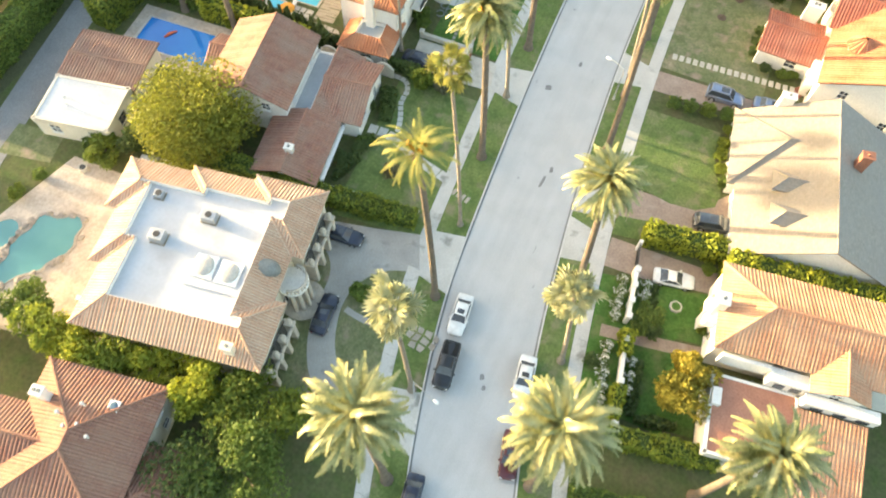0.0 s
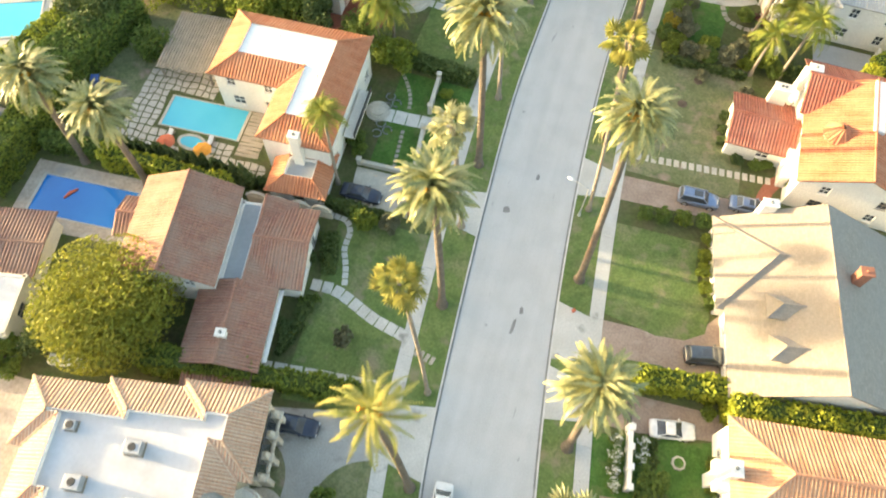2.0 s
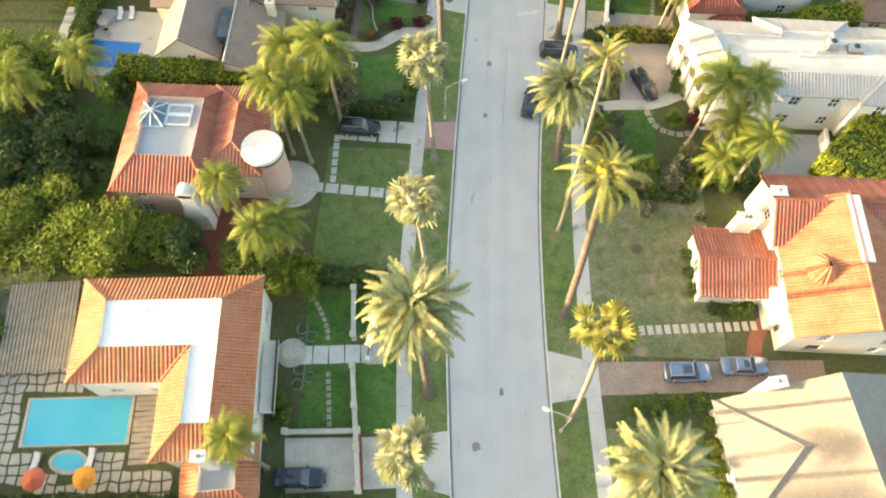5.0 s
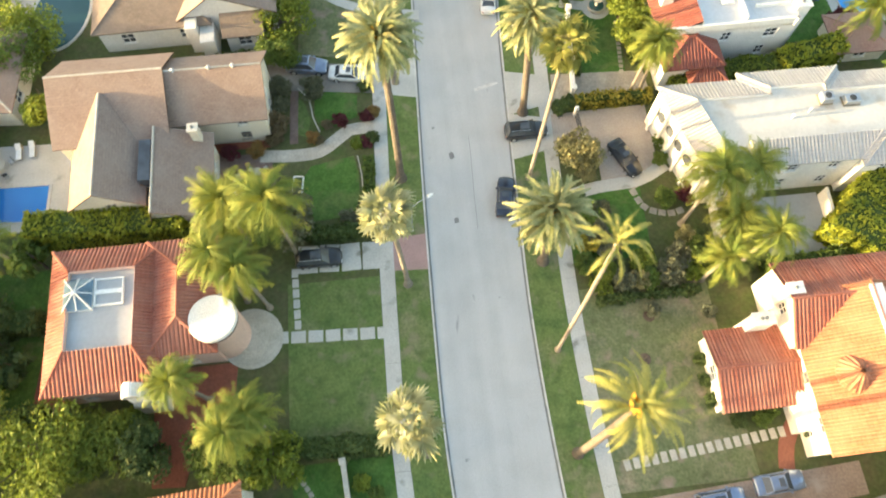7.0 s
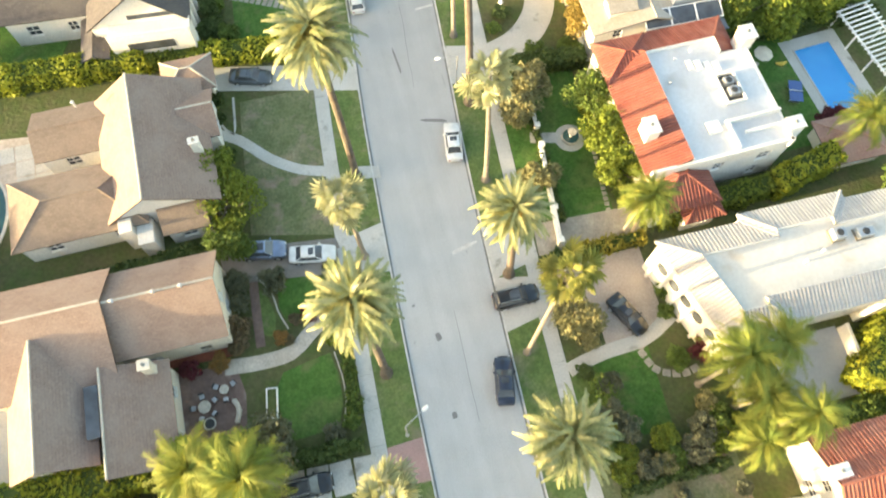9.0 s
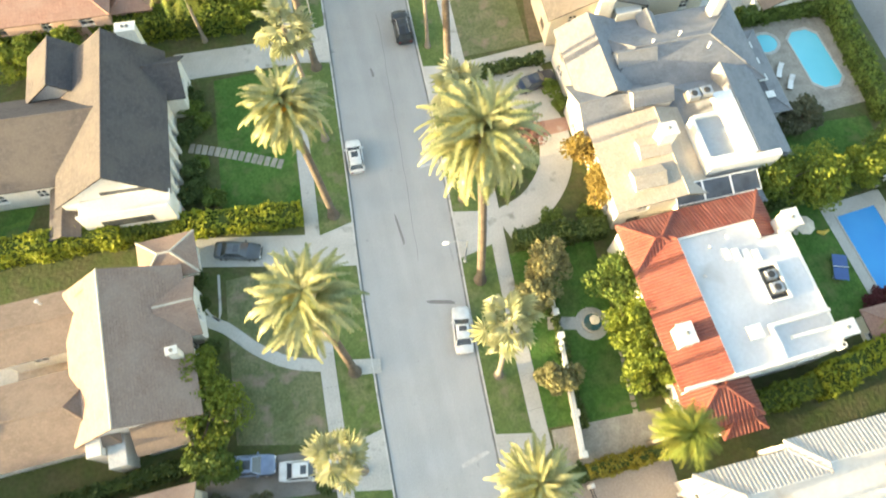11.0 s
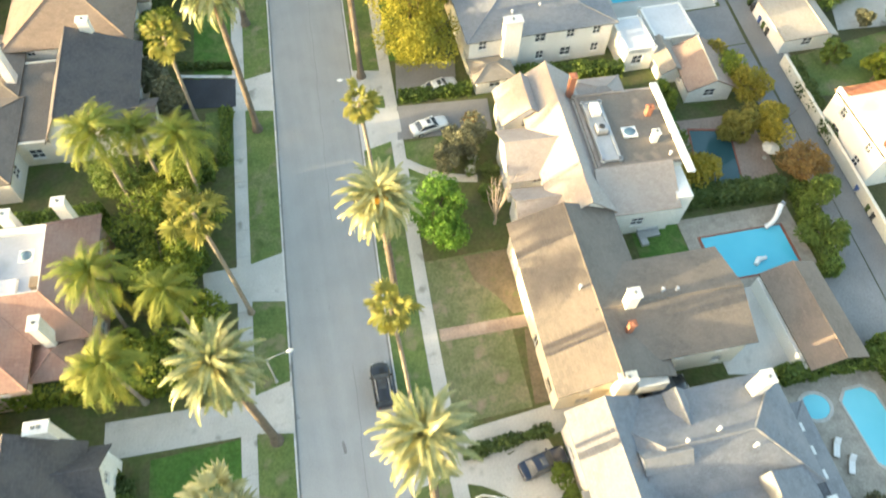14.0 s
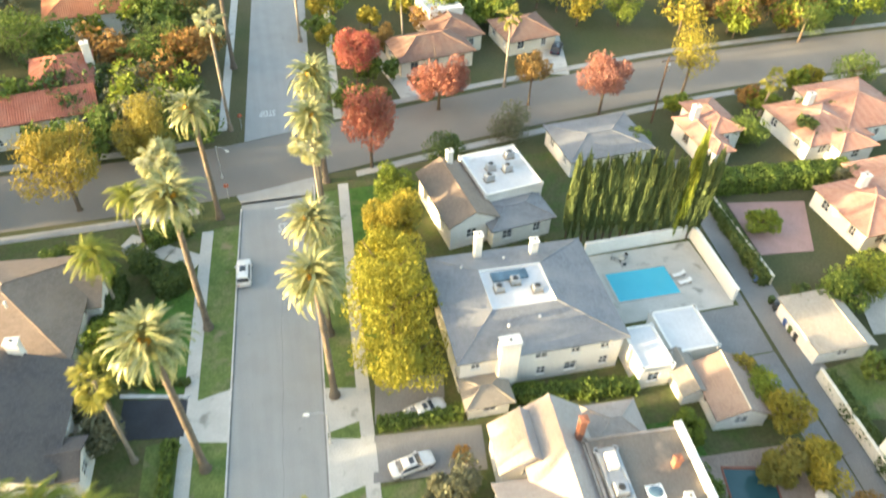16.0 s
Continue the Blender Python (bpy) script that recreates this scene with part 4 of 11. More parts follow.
# raised front gardens on both sides, up to the kerb
ribbon("verge_left", *between(lambda y: -72 + 0.0 * y, lambda y: xl(y) - 0.3, -50, 240.5), 0.10, SOIL, "planted soil of the gardens", depth=0.13)
ribbon("verge_right", *between(lambda y: xr(y) + 0.3, lambda y: 54 + max(0.0, (y - 165) * 0.085), -50, 246), 0.10, SOIL, "planted soil of the gardens", depth=0.13)
for nm, f, s in (("kerb_left", xl, -1), ("kerb_right", xr, 1)):
    y1 = 241.5 if s < 0 else 245
    a, b = between(lambda y: f(y) + s * 0.16, lambda y: f(y), -50, y1)
    k = ribbon(nm, a, b, 0.15, CURB, "weathered concrete kerb", depth=0.18)
    a, b = between(lambda y: f(y), lambda y: f(y) - s * 0.2, -50, y1)
    ribbon("gutter", a, b, 0.012, GUTTER, "dark concrete gutter line", k, 0.03)
for nm, f, s, y1 in (("lawn_strip_left", xl, -1, 238), ("lawn_strip_right", xr, 1, 243)):
    a, b = between(lambda y: f(y) + s * 3.6, lambda y: f(y) + s * 0.17, -50, y1)
    ribbon(nm, a, b, 0.13, GRASS, "mown grass strip between kerb and pavement")


def verge_paving(side, y0, y1, material, label, flare=0.8):
    """Where a drive crosses the grass strip to the kerb."""
    f, s = (xl, -1) if side == "left" else (xr, 1)
    pts = [(f(y0 - flare) + s * 0.02, y0 - flare), (f(y1 + flare) + s * 0.02, y1 + flare), (f(y1) + s * 3.7, y1), (f(y0) + s * 3.7, y0)]
    return slab("driveway_apron", pts, 0.142, material, label, category="driveway")


for y0, y1 in ((29.6, 35.4), (12.4, 17.0), (56.8, 61.2), (115.6, 119.6), (137.8, 141.2), (163.2, 167.0), (177.5, 182), (204.4, 209.6)):
    verge_paving("left", y0, y1, CONCRETE, "pale concrete driveway apron")
verge_paving("left", 94.2, 97.8, PINKSLAB, "pink concrete driveway apron", 0.2)
for y0, y1 in ((45.5, 50.5), (39.2, 43.2), (65.8, 69.6), (106.5, 110.8), (112.2, 116.5), (136, 139.8), (155.2, 158.6), (195.6, 201), (203.2, 207.5)):
    verge_paving("right", y0, y1, CONCRETE, "pale concrete driveway apron")

for nm, f, s, y1 in (("sidewalk_left", xl, -1, 240), ("sidewalk_right", xr, 1, 246)):
    sw = thing(nm, 0, 0, 0, "pale concrete pavement laid in slabs", "pavement", kind="structure")
    y = -48.0
    while y < y1 - 3.4:
        a, b = between(lambda q: f(q) + s * 3.62, lambda q: f(q) + s * 5.12, y + 0.012, y + 3.388, 0.8)
        ribbon("slab", a, b, 0.15 + rnd.uniform(-0.004, 0.004), CONCRETE, "", sw)
        y += 3.4


def garden(side, y0, y1, depth, material, label, z=0.13, slant0=0.0, slant1=0.0):
    """A front lawn from the pavement back to the house."""
    f, s = (xl, -1) if side == "left" else (xr, 1)
    n = max(2, int((y1 - y0) / 2))
    a = [Vector((f(y) + s * 5.15, y)) for y in [y0 + (y1 - y0) * k / n for k in range(n + 1)]]
    b = [Vector((f(y) + s * depth, y + slant0 + (slant1 - slant0) * k / n)) for k, y in enumerate([y0 + (y1 - y0) * k / n for k in range(n + 1)])]
    return tagged(ribbon("lawn", a, b, z, material, label), "", "lawn")


garden("left", 33.8, 54.5, 15.5, GRASS, "green front lawn with curved planting beds", slant0=-1.5, slant1=-0.5)
garden("left", 61.5, 76, 14.5, GRASS_DEEP, "shaded formal front lawn")
garden("left", 78, 93.8, 14.5, GRASS, "green front lawn with a few bare patches")
slab("lawn", [(-25.8, 100.6), (-21.4, 100.8), (-20.6, 103.0), (-20.5, 105.6), (-20.9, 108.0), (-23.4, 107.6), (-25.6, 107.2), (-26.5, 105.8), (-26.5, 102.0)], 0.135, GRASS_DEEP, "rounded deep green lawn mown in stripes", category="lawn")
slab("lawn", [(-26.6, 116.2), (-27.0, 111.4), (-25.8, 110.8), (-25.4, 113.0), (-25.8, 115.0)], 0.135, GRASS, "narrow pale green lawn border", category="lawn")
slab("lawn", [(-24.9, 113.8), (-24.2, 111.6), (-22.0, 112.2), (-20.2, 113.0), (-20.0, 115.8), (-23.0, 116.8), (-24.8, 115.8)], 0.14, GRASS_DEEP, "small rounded deep green lawn", category="lawn")
path("edging", [(-26.6, 117.4), (-25.4, 115.6), (-25.1, 113.4), (-24.4, 111.4)], 0.16, 0.16, STONE, "thin pale edging round the small lawn")
path("edging", [(-20.5, 108.0), (-20.2, 105.6), (-20.3, 103.0), (-21.0, 100.8)], 0.14, 0.16, STONE, "thin pale edging between lawn and clipped strip")
garden("left", 120.2, 138.6, 13.5, GRASS_DRY, "patchy drying front lawn", slant0=2)
garden("left", 144.6, 163, 13.5, GRASS_DEEP, "deep green front lawn")
garden("left", 196, 205, 8.5, GRASS, "small lawn")
garden("left", 211, 230, 10, GRASS_DEEP, "shaded lawn")
garden("right", 24, 38.6, 14, GRASS_DEEP, "walled front lawn", slant1=2)
slab("lawn", [(9.5, 39.2), (15.3, 41.2), (16.3, 35.2), (10.4, 34.0)], 0.14, GRASS_DEEP, "square deep green lawn round a small bed", category="lawn")
slab("lawn", [(10.0, 32.2), (16.6, 33.0), (18.0, 25.2), (11.0, 24.0)], 0.14, GRASS_DEEP, "shaded deep green front lawn", category="lawn")
slab("lawn", [(xr(51.4) + 5.15, 51.4), (8.0, 50.6), (11.0, 51.0), (13.0, 52.4), (13.2, 54.6), (11.6, 57.6), (10.9, 60.4), (10.9, 63.2), (xr(62.8) + 5.15, 62.8), (xr(57.0) + 5.15, 57.0)], 0.165, GRASS, "broad front lawn rounded at the house", category="lawn")
slab("lawn", [(3.2, 43.8), (12.6, 45.6), (13.4, 46.2), (11.6, 47.0), (9.1, 47.5), (6.0, 47.1), (3.0, 46.4)], 0.165, GRASS, "small rounded lawn between drive and hedge", category="lawn")
garden("right", 70.2, 90, 18.5, GRASS_DRY, "wide dry-green front lawn", slant1=2)
garden("right", 93, 101.5, 13.5, GRASS_DEEP, "shaded lawn ringed by shrubs")
garden("right", 116.6, 134.5, 14.2, GRASS_DEEP, "walled lawn with a round fountain", slant0=-1)
garden("right", 159.6, 178, 13, GRASS_DRY, "worn lawn with bare soil patches")
garden("right", 186, 195, 10.5, GRASS, "curved lawn")
garden("right", 209, 243, 9.5, GRASS_DEEP, "lawn under the trees")
slab("lawn", [(-60, 24), (-66.5, 22.5), (-67, 27), (-61, 28)], 0.13, GRASS_DRY, "small patch of rough lawn", category="lawn")
slab("lawn", [(-70, 60), (-56, 60), (-56, 80), (-72, 80)], 0.13, GRASS_DRY, "shaded dry back lawn", category="lawn")
slab("lawn", [(-55, 139), (-72, 139), (-72, 152), (-50, 147)], 0.13, GRASS, "back lawn behind the hedge", category="lawn")
slab("lawn", [(-45, 147.5), (-72, 153), (-72, 165), (-40, 158)], 0.13, GRASS_DEEP, "back lawn", category="lawn")
slab("lawn", [(-60, 83), (-50.5, 83), (-50.5, 98), (-60, 98)], 0.13, GRASS_DEEP, "shaded side lawn", category="lawn")
slab("lawn", [(31, 118), (38.2, 118), (39, 133), (31, 134)], 0.13, GRASS_DEEP, "artificial-looking green back lawn", category="lawn")
slab("lawn", [(35, 134.5), (48, 134.5), (48, 141), (35.4, 142)], 0.13, GRASS_DEEP, "shaded back lawn", category="lawn")
slab("lawn", [(60.8, 198), (62.6, 191), (72.4, 189), (80, 193), (78, 200)], 0.03, GRASS, "green back lawn across the alley", category="lawn", depth=0.06)
slab("lawn", [(36.2, 188.5), (42.5, 188.5), (42.5, 195.5), (36.2, 196)], 0.13, GRASS_DEEP, "small back lawn", category="lawn")
slab("lawn", [(30.2, 172.6), (36, 172.6), (36, 177.6), (30.5, 178)], 0.13, GRASS_DEEP, "small lawn beside the pool", category="lawn")

# drives and paths, west side
DRIVE_OUT = smooth_line([(-26.6, 28.6), (-24.6, 27.4), (-23.3, 25.2), (-22.9, 21.2), (-21.8, 17.7), (-20.0, 14.8), (-18.0, 13.5), (-13.2, 12.9)], 0.8)
DRIVE_IN = smooth_line([(-14.6, 29.9), (-17.8, 28.6), (-19.6, 26.7), (-20.4, 24.2), (-20.2, 21.7), (-18.9, 18.4), (-17.2, 16.7), (-13.9, 16.2)], 0.8)
slab("driveway", [tuple(p) for p in DRIVE_OUT] + [tuple(p) for p in reversed(DRIVE_IN)] + [(-16.6, 34.2), (-22.0, 32.6), (-27.6, 31.2)], 0.15, DRIVE, "looping pale concrete driveway with a parking bay", category="driveway")
slab("lawn", [tuple(p) for p in DRIVE_IN] + [(-12.9, 17.4), (-14.2, 24.0)], 0.14, GRASS_DRY, "lawn island inside the looping drive", category="lawn")
slab("lawn", [tuple(p) for p in DRIVE_OUT] + [(-20.0, 11.4), (-23.2, 11.0), (-25.6, 20.0), (-27.4, 28.2)], 0.13, GRASS_DRY, "dry lawn strip in front of the villa", category="lawn")
path("garden_path", [(-19.9, 22.6), (-17.4, 22.3), (-14.4, 23.0)], 0.7, 0.15, DRIVE, "narrow concrete path across the island")
flagging("flagstones", [(-13.2, 21.6), (-8.6, 21.4), (-9.2, 25.2), (-13.2, 25.0)], [], 0.9, 0.22, 0.18, -6, 0.165, FLAG, "irregular flagstones across the grass strip")
slab("terrace", [(-41, 27), (-58, 26), (-62, 10), (-52, 5), (-41, 7.5)], 0.14, DECK, "sandy stone pool terrace", category="terrace")
stones("stepping_path", [(-28.8, 44.9), (-25.6, 44.9), (-21.0, 43.2), (-17.4, 42.4)], 1.3, 1.1, 0.07, CONCRETE, "pale square slabs winding over the lawn")
stones("stepping_path", [(-30.2, 53.6), (-28.0, 53.4), (-27.0, 52.2), (-26.8, 50.0), (-25.9, 48.0), (-25.2, 45.8)], 0.65, 0.7, 0.05, CONCRETE, "narrow winding path of pale slabs")
stones("stepping_path", [(-30.6, 34.9), (-17.6, 36.6)], 1.0, 1.35, 0.18, CONCRETE, "row of large pale slabs along the hedge")
stones("stepping_path", [(-15.8, 41.2), (-13.2, 40.6)], 0.9, 0.4, 0.2, FLAG, "short row of slabs over the grass strip")
stones("stepping_path", [(-29.2, 68.8), (-22.0, 69.3)], 1.9, 1.5, 0.03, COURT, "straight paved garden walk")
slab("brick_band", [(-21.9, 56.2), (-21.4, 56.2), (-22.0, 61.2), (-22.5, 61.2)], 0.158, BRICKPATH, "dark brick strip across the forecourt", category="path")
flagging("flagstones", [(-21.3, 56.2), (-17.6, 56.4), (-18.4, 61.2), (-21.9, 61.2)], [], 0.85, 0.1, 0.2, 4, 0.165, FLAG_PALE, "crazy-paved apron of pale flagstones")
porch = thing("porch_steps", -29.7, 69.0, 4, "rounded pale stone steps before the front door", "steps", kind="structure")
for k in range(3):
    part("step", cyl(bmesh.new(), 0, 0, 0.1, 0.58 - 0.15 * k, 0.9 + 0.3 * k, 0.9 + 0.3 * k, 28), STONE, porch)
gate_steps = thing("garden_steps", -21.2, 69.4, 4, "short flight of pale stone steps at the garden gate", "steps", kind="structure")
for k in range(4):
    part("step", boxed(-0.8 + 0.42 * k, -0.4 + 0.42 * k, -1.2, 1.2, 0.1, 0.52 - 0.1 * k, bevel=0.02), STONE, gate_steps)
stones("stepping_path", [(-29.4, 76.4), (-27.8, 74.4), (-26.6, 72.2), (-26.2, 70.4)], 0.45, 0.5, 0.12, FLAG, "curving row of round stepping stones")
stones("stepping_path", [(-25.9, 67.4), (-25.2, 62.0)], 0.45, 0.5, 0.12, FLAG, "row of round stepping stones")
slab("driveway", [(-29.3, 60.6), (-18.4, 61.2), (-17.6, 56.6), (-28.6, 55.6)], 0.15, STONE, "stone-paved forecourt", category="driveway")
stones("stepping_path", [(-30.4, 88.4), (-19.2, 87.8)], 1.2, 1.45, 0.2, CONCRETE, "straight walk of pale concrete slabs")
stones("stepping_path", [(-27.8, 95.6), (-27.7, 89.2)], 0.65, 0.9, 0.15, CONCRETE, "narrow branch of concrete slabs")
stones("driveway", [(-27.6, 96.4), (-18.6, 96.1)], 3.0, 2.0, 0.14, CONCRETE, "driveway of large concrete slabs with grass joints")
slab("terrace", [(-41.5, 75.5), (-38.5, 75.3), (-37, 80.5), (-34, 82), (-33.6, 86.4), (-39.6, 86.4), (-41.5, 83.6)], 0.15, TERRACE, "dark red tiled terrace", category="terrace")
slab("terrace", [(-53.5, 79), (-50, 79), (-49.6, 92), (-52, 92)], 0.15, TERRACE, "dark red tiled side terrace", category="terrace")
path("garden_path", [(-31.0, 109.0), (-27.6, 108.7), (-24.6, 108.9), (-22.7, 110.2), (-21.2, 111.3), (-18.2, 111.5)], 1.5, 0.15, FLAG_PALE, "curving flagstone garden path")
path("garden_path", [(-27.3, 110.2), (-27.2, 113.4), (-27.0, 117.2)], 0.9, 0.145, PATIO, "dark narrow garden path beside the house")
slab("planting_bed", [(-36.4, 112.4), (-29.8, 112.0), (-29.8, 110.0), (-36.4, 110.2)], 0.14, TERRACE, "reddish bark-covered bed at the house foot", category="flower bed")
slab("patio", [(-36.5, 109.4), (-30, 109.4), (-29.4, 106.0), (-29.8, 102.6), (-36.5, 102.0)], 0.14, PATIO, "dusky brick patio", category="patio")
slab("driveway", [(-30, 121.3), (-18, 119.8), (-17.2, 115.8), (-29.6, 117.4)], 0.15, GRAVEL, "grey gravel driveway", category="driveway")
path("garden_path", [(-28.4, 135.2), (-26.0, 133.8), (-23.1, 130.7), (-20.1, 128.6), (-16.4, 127.4)], 1.2, 0.15, CONCRETE, "curving concrete front path")
slab("garden_path", [(-14.8, 126.0), (-14.7, 127.6), (-11.8, 127.0), (-11.9, 125.6)], 0.145, CONCRETE, "path over the grass strip", category="path")
path("edging", [(-28.0, 137.0), (-26.4, 134.6), (-25.8, 139.4)], 0.25, 0.15, CONCRETE, "thin concrete lawn edging")
slab("driveway", [(-15.6, 137.9), (-15.3, 141.4), (-28.6, 144.2), (-28.8, 141.0)], 0.15, CONCRETE, "pale concrete driveway", category="driveway")
slab("courtyard", [(-47, 139.5), (-60, 141), (-60, 131), (-47, 131), (-38, 131), (-38, 134)], 0.14, DECK, "pale paved courtyard", category="courtyard")
stones("stepping_path", [(-27.0, 154.9), (-23.6, 153.5), (-17.6, 150.6)], 1.15, 0.55, 0.1, FLAG, "curving path of irregular pale flags")
slab("driveway", [(-14.0, 163.2), (-13.9, 166.8), (-27.2, 167.6), (-27.4, 163.9)], 0.15, CONCRETE, "pale concrete driveway", category="driveway")
slab("driveway", [(-13, 177.6), (-12.8, 182), (-17, 182), (-17, 178)], 0.15, CONCRETE, "short concrete driveway", category="driveway")
slab("driveway", [(-11.2, 205.3), (-10.8, 210.0), (-17.6, 211.4), (-18, 206.3)], 0.155, BLACKTOP, "black asphalt driveway", category="driveway")
slab("edging", [(-10.8, 210.1), (-10.7, 210.5), (-18, 212.2), (-18, 211.7)], 0.3, CURB, "low concrete wall", category="wall")
stones("driveway", [(-9.4, 231.6), (-18.8, 237.8)], 2.6, 2.2, 0.04, CONCRETE, "concrete driveway to the corner house")

# drives and paths, east side
slab("driveway", [(3.6, 39.6), (3.3, 43.4), (7, 43.6), (16.4, 44.2), (16.6, 41.6), (8, 39.9)], 0.15, PAVER, "clay-paved driveway behind the gate", category="driveway")
path("garden_path", [(5.8, 32.2), (10.5, 33.0), (16.4, 34.2)], 1.4, 0.15, PAVER, "clay-paved walk to the house")
slab("driveway", [(2.2, 46.0), (2.0, 50.6), (9, 51.0), (12.4, 52.6), (14.2, 55), (15.2, 47.6), (12, 46.4)], 0.15, PAVER, "clay-paved driveway", category="driveway")
slab("driveway", [(1.0, 66.0), (1.1, 69.4), (24, 70.6), (24, 67.6)], 0.15, PAVER, "clay-paved side driveway", category="driveway")
stones("stepping_path", [(1.6, 72.6), (17.6, 74.0)], 1.0, 0.62, 0.2, STONE, "row of pale stone slabs across the lawn")
path("garden_path", [(17.0, 70.6), (17.6, 72.8), (19.2, 75.0), (21.0, 75.9)], 1.5, 0.16, BRICKPATH, "curved brick entrance walk")
slab("driveway", [(1.2, 106.7), (1.5, 111.0), (12.4, 111.2), (12.2, 102.5), (9, 100.8), (5.6, 101.4), (5.8, 106.4)], 0.15, DUSTY_PAVER, "dusty clay-paved forecourt", category="driveway")
path("garden_path", [(1.2, 100.6), (5.0, 101.4), (9.6, 101.8), (13.0, 103.4)], 1.4, 0.155, CONCRETE, "pale concrete garden path")
stones("stepping_path", [(8.6, 101.0), (9.6, 98.6), (11.8, 97.6), (13.6, 97.8)], 0.7, 0.8, 0.15, FLAG, "arc of flagstones round a shrub")
slab("courtyard", [(21, 98.3), (28.6, 98.3), (28.6, 91.5), (21.6, 91.5)], 0.15, ROOF_GREY, "grey paved side court", category="courtyard")
slab("flagstones", [(2.0, 112.7), (2.4, 116.3), (13.2, 115.8), (13.4, 112.3)], 0.15, FLAG, "crazy-paved flagstone drive", category="driveway")
stones("stepping_path", [(10.7, 115.6), (11.1, 119.0), (11.6, 123.4)], 0.5, 0.45, 0.14, FLAG, "row of small stepping stones beside the shrubs")
path("garden_path", [(5.2, 126.4), (8.4, 125.6)], 1.3, 0.155, CONCRETE, "short concrete walk to the fountain")
slab("driveway", [(4.4, 155.0), (4.6, 158.8), (15, 159.4), (26, 160.0), (26, 157.0), (15.0, 156.6)], 0.15, CONCRETE, "pale concrete side driveway", category="driveway")
path("driveway", [(4.2, 156.2), (8.0, 154.6), (11.2, 151.4), (12.4, 147.2), (11.2, 142.8), (8.0, 139.4), (3.8, 137.8)], 3.6, 0.152, CONCRETE, "semicircular pale concrete driveway")
slab("driveway", [(13.5, 157), (15, 152), (12, 150), (8, 155)], 0.147, CONCRETE, "concrete bay beside the house", category="driveway")
slab("brick_band", [(6.0, 147.0), (6.2, 149.2), (15.4, 148.9), (15.2, 147.2)], 0.16, FADED_BRICK, "faded brick walk crossing the drive", category="path")
slab("planting_bed", [(13.6, 159.8), (15.2, 159.8), (16.4, 167.8), (15.0, 167.8), (14.2, 164.0)], 0.137, BARE, "strip of bare brown soil along the house", category="flower bed")
slab("planting_bed", [(11.0, 177.8), (11.4, 174.6), (13.2, 172.4), (14.4, 169.8), (16.6, 169.8), (17.2, 177.6)], 0.137, BARE, "bare brown soil under the trees", category="flower bed")
path("garden_path", [(6.2, 169.1), (16.6, 168.7)], 1.4, 0.15, PAVER, "straight faded brick walk")
slab("driveway", [(33.8, 158.2), (42, 156.2), (41, 167.0), (34, 166.8)], 0.15, COURT, "concrete motor court", category="driveway")
slab("driveway", [(7.4, 195.6), (8.4, 201.0), (20, 199.8), (19.2, 194.6)], 0.15, ALLEY, "dark grey driveway", category="driveway")
slab("driveway", [(8.7, 202.4), (9.8, 208.4), (17.6, 207.2), (16.4, 201.6)], 0.15, ALLEY, "grey asphalt driveway", category="driveway")
path("garden_path", [(7.2, 192.4), (9.2, 190.6), (12, 188.8), (15.4, 187.8)], 1.1, 0.155, CONCRETE, "curving concrete path")
ribbon("alley", *[[Vector((53.6 + dx + max(0.0, (y - 150) * 0.09), y)) for y in range(-50, 245, 10)] for dx in (0.0, 4.6)], 0.0, ALLEY, "narrow grey service alley", depth=0.03)
slab("alley_apron", [(47, 156.6), (53.9, 156.6), (55.9, 178), (52.6, 178), (51.9, 168), (47, 167.6)], 0.13, ALLEY, "grey concrete apron beside the garage", category="alley")
ALLEY_LINE = smooth_line([(-56, -30), (-60, 0), (-64.9, 21), (-66.4, 28), (-68.6, 40), (-70.2, 50), (-70.8, 55)], 4.0)
ribbon("alley_left", [p - Vector((4.2, 0)) for p in ALLEY_LINE], ALLEY_LINE, 0.125, ALLEY, "narrow grey service alley", depth=0.15)


# ---- pools ----
def pool(pts, deck, water_mat, coping, label, deck_mat, margin=0.35, z=0.16):
    """Deck, coping ring and sunken water."""
    cx, cy = sum(p[0] for p in pts) / len(pts), sum(p[1] for p in pts) / len(pts)
    p = thing("swimming_pool", cx, cy, 0, label, "pool", "garden pools")
    if deck:
        slab("pool_deck", deck, 0.14, deck_mat, "paving round the pool", category="terrace")
    loc = [Vector((x - cx, y - cy)) for x, y in pts]
    out = [v + v.normalized() * margin for v in loc]
    vs, fs, n = [], [], len(loc)
    for a, b in zip(out, loc):
        vs += [(a.x, a.y, z + 0.06), (b.x, b.y, z + 0.06), (a.x, a.y, 0.05), (b.x, b.y, 0.05)]
    for i in range(n):
        a, b = 4 * i, 4 * ((i + 1) % n)
        fs += [(a, b, b + 1, a + 1), (a, a + 2, b + 2, b), (a + 1, b + 1, b + 3, a + 3)]
    data_part("coping", vs, fs, coping, p)
    data_part("water", [(v.x, v.y, z + 0.0) for v in loc], [tuple(range(n))], water_mat, p)
    return p


def ring(cx, cy, rx, ry, n=28, yaw=0.0, wob=0.0):
    out = []
    for k in range(n):
        a = 2 * math.pi * k / n
        w = 1 + wob * math.sin(2 * a + 0.6) + wob * 0.6 * math.sin(3 * a)
        x, y = rx * w * math.cos(a), ry * w * math.sin(a)
        c, s = math.cos(radians(yaw)), math.sin(radians(yaw))
        out.append((cx + c * x - s * y, cy + s * x + c * y))
    return out


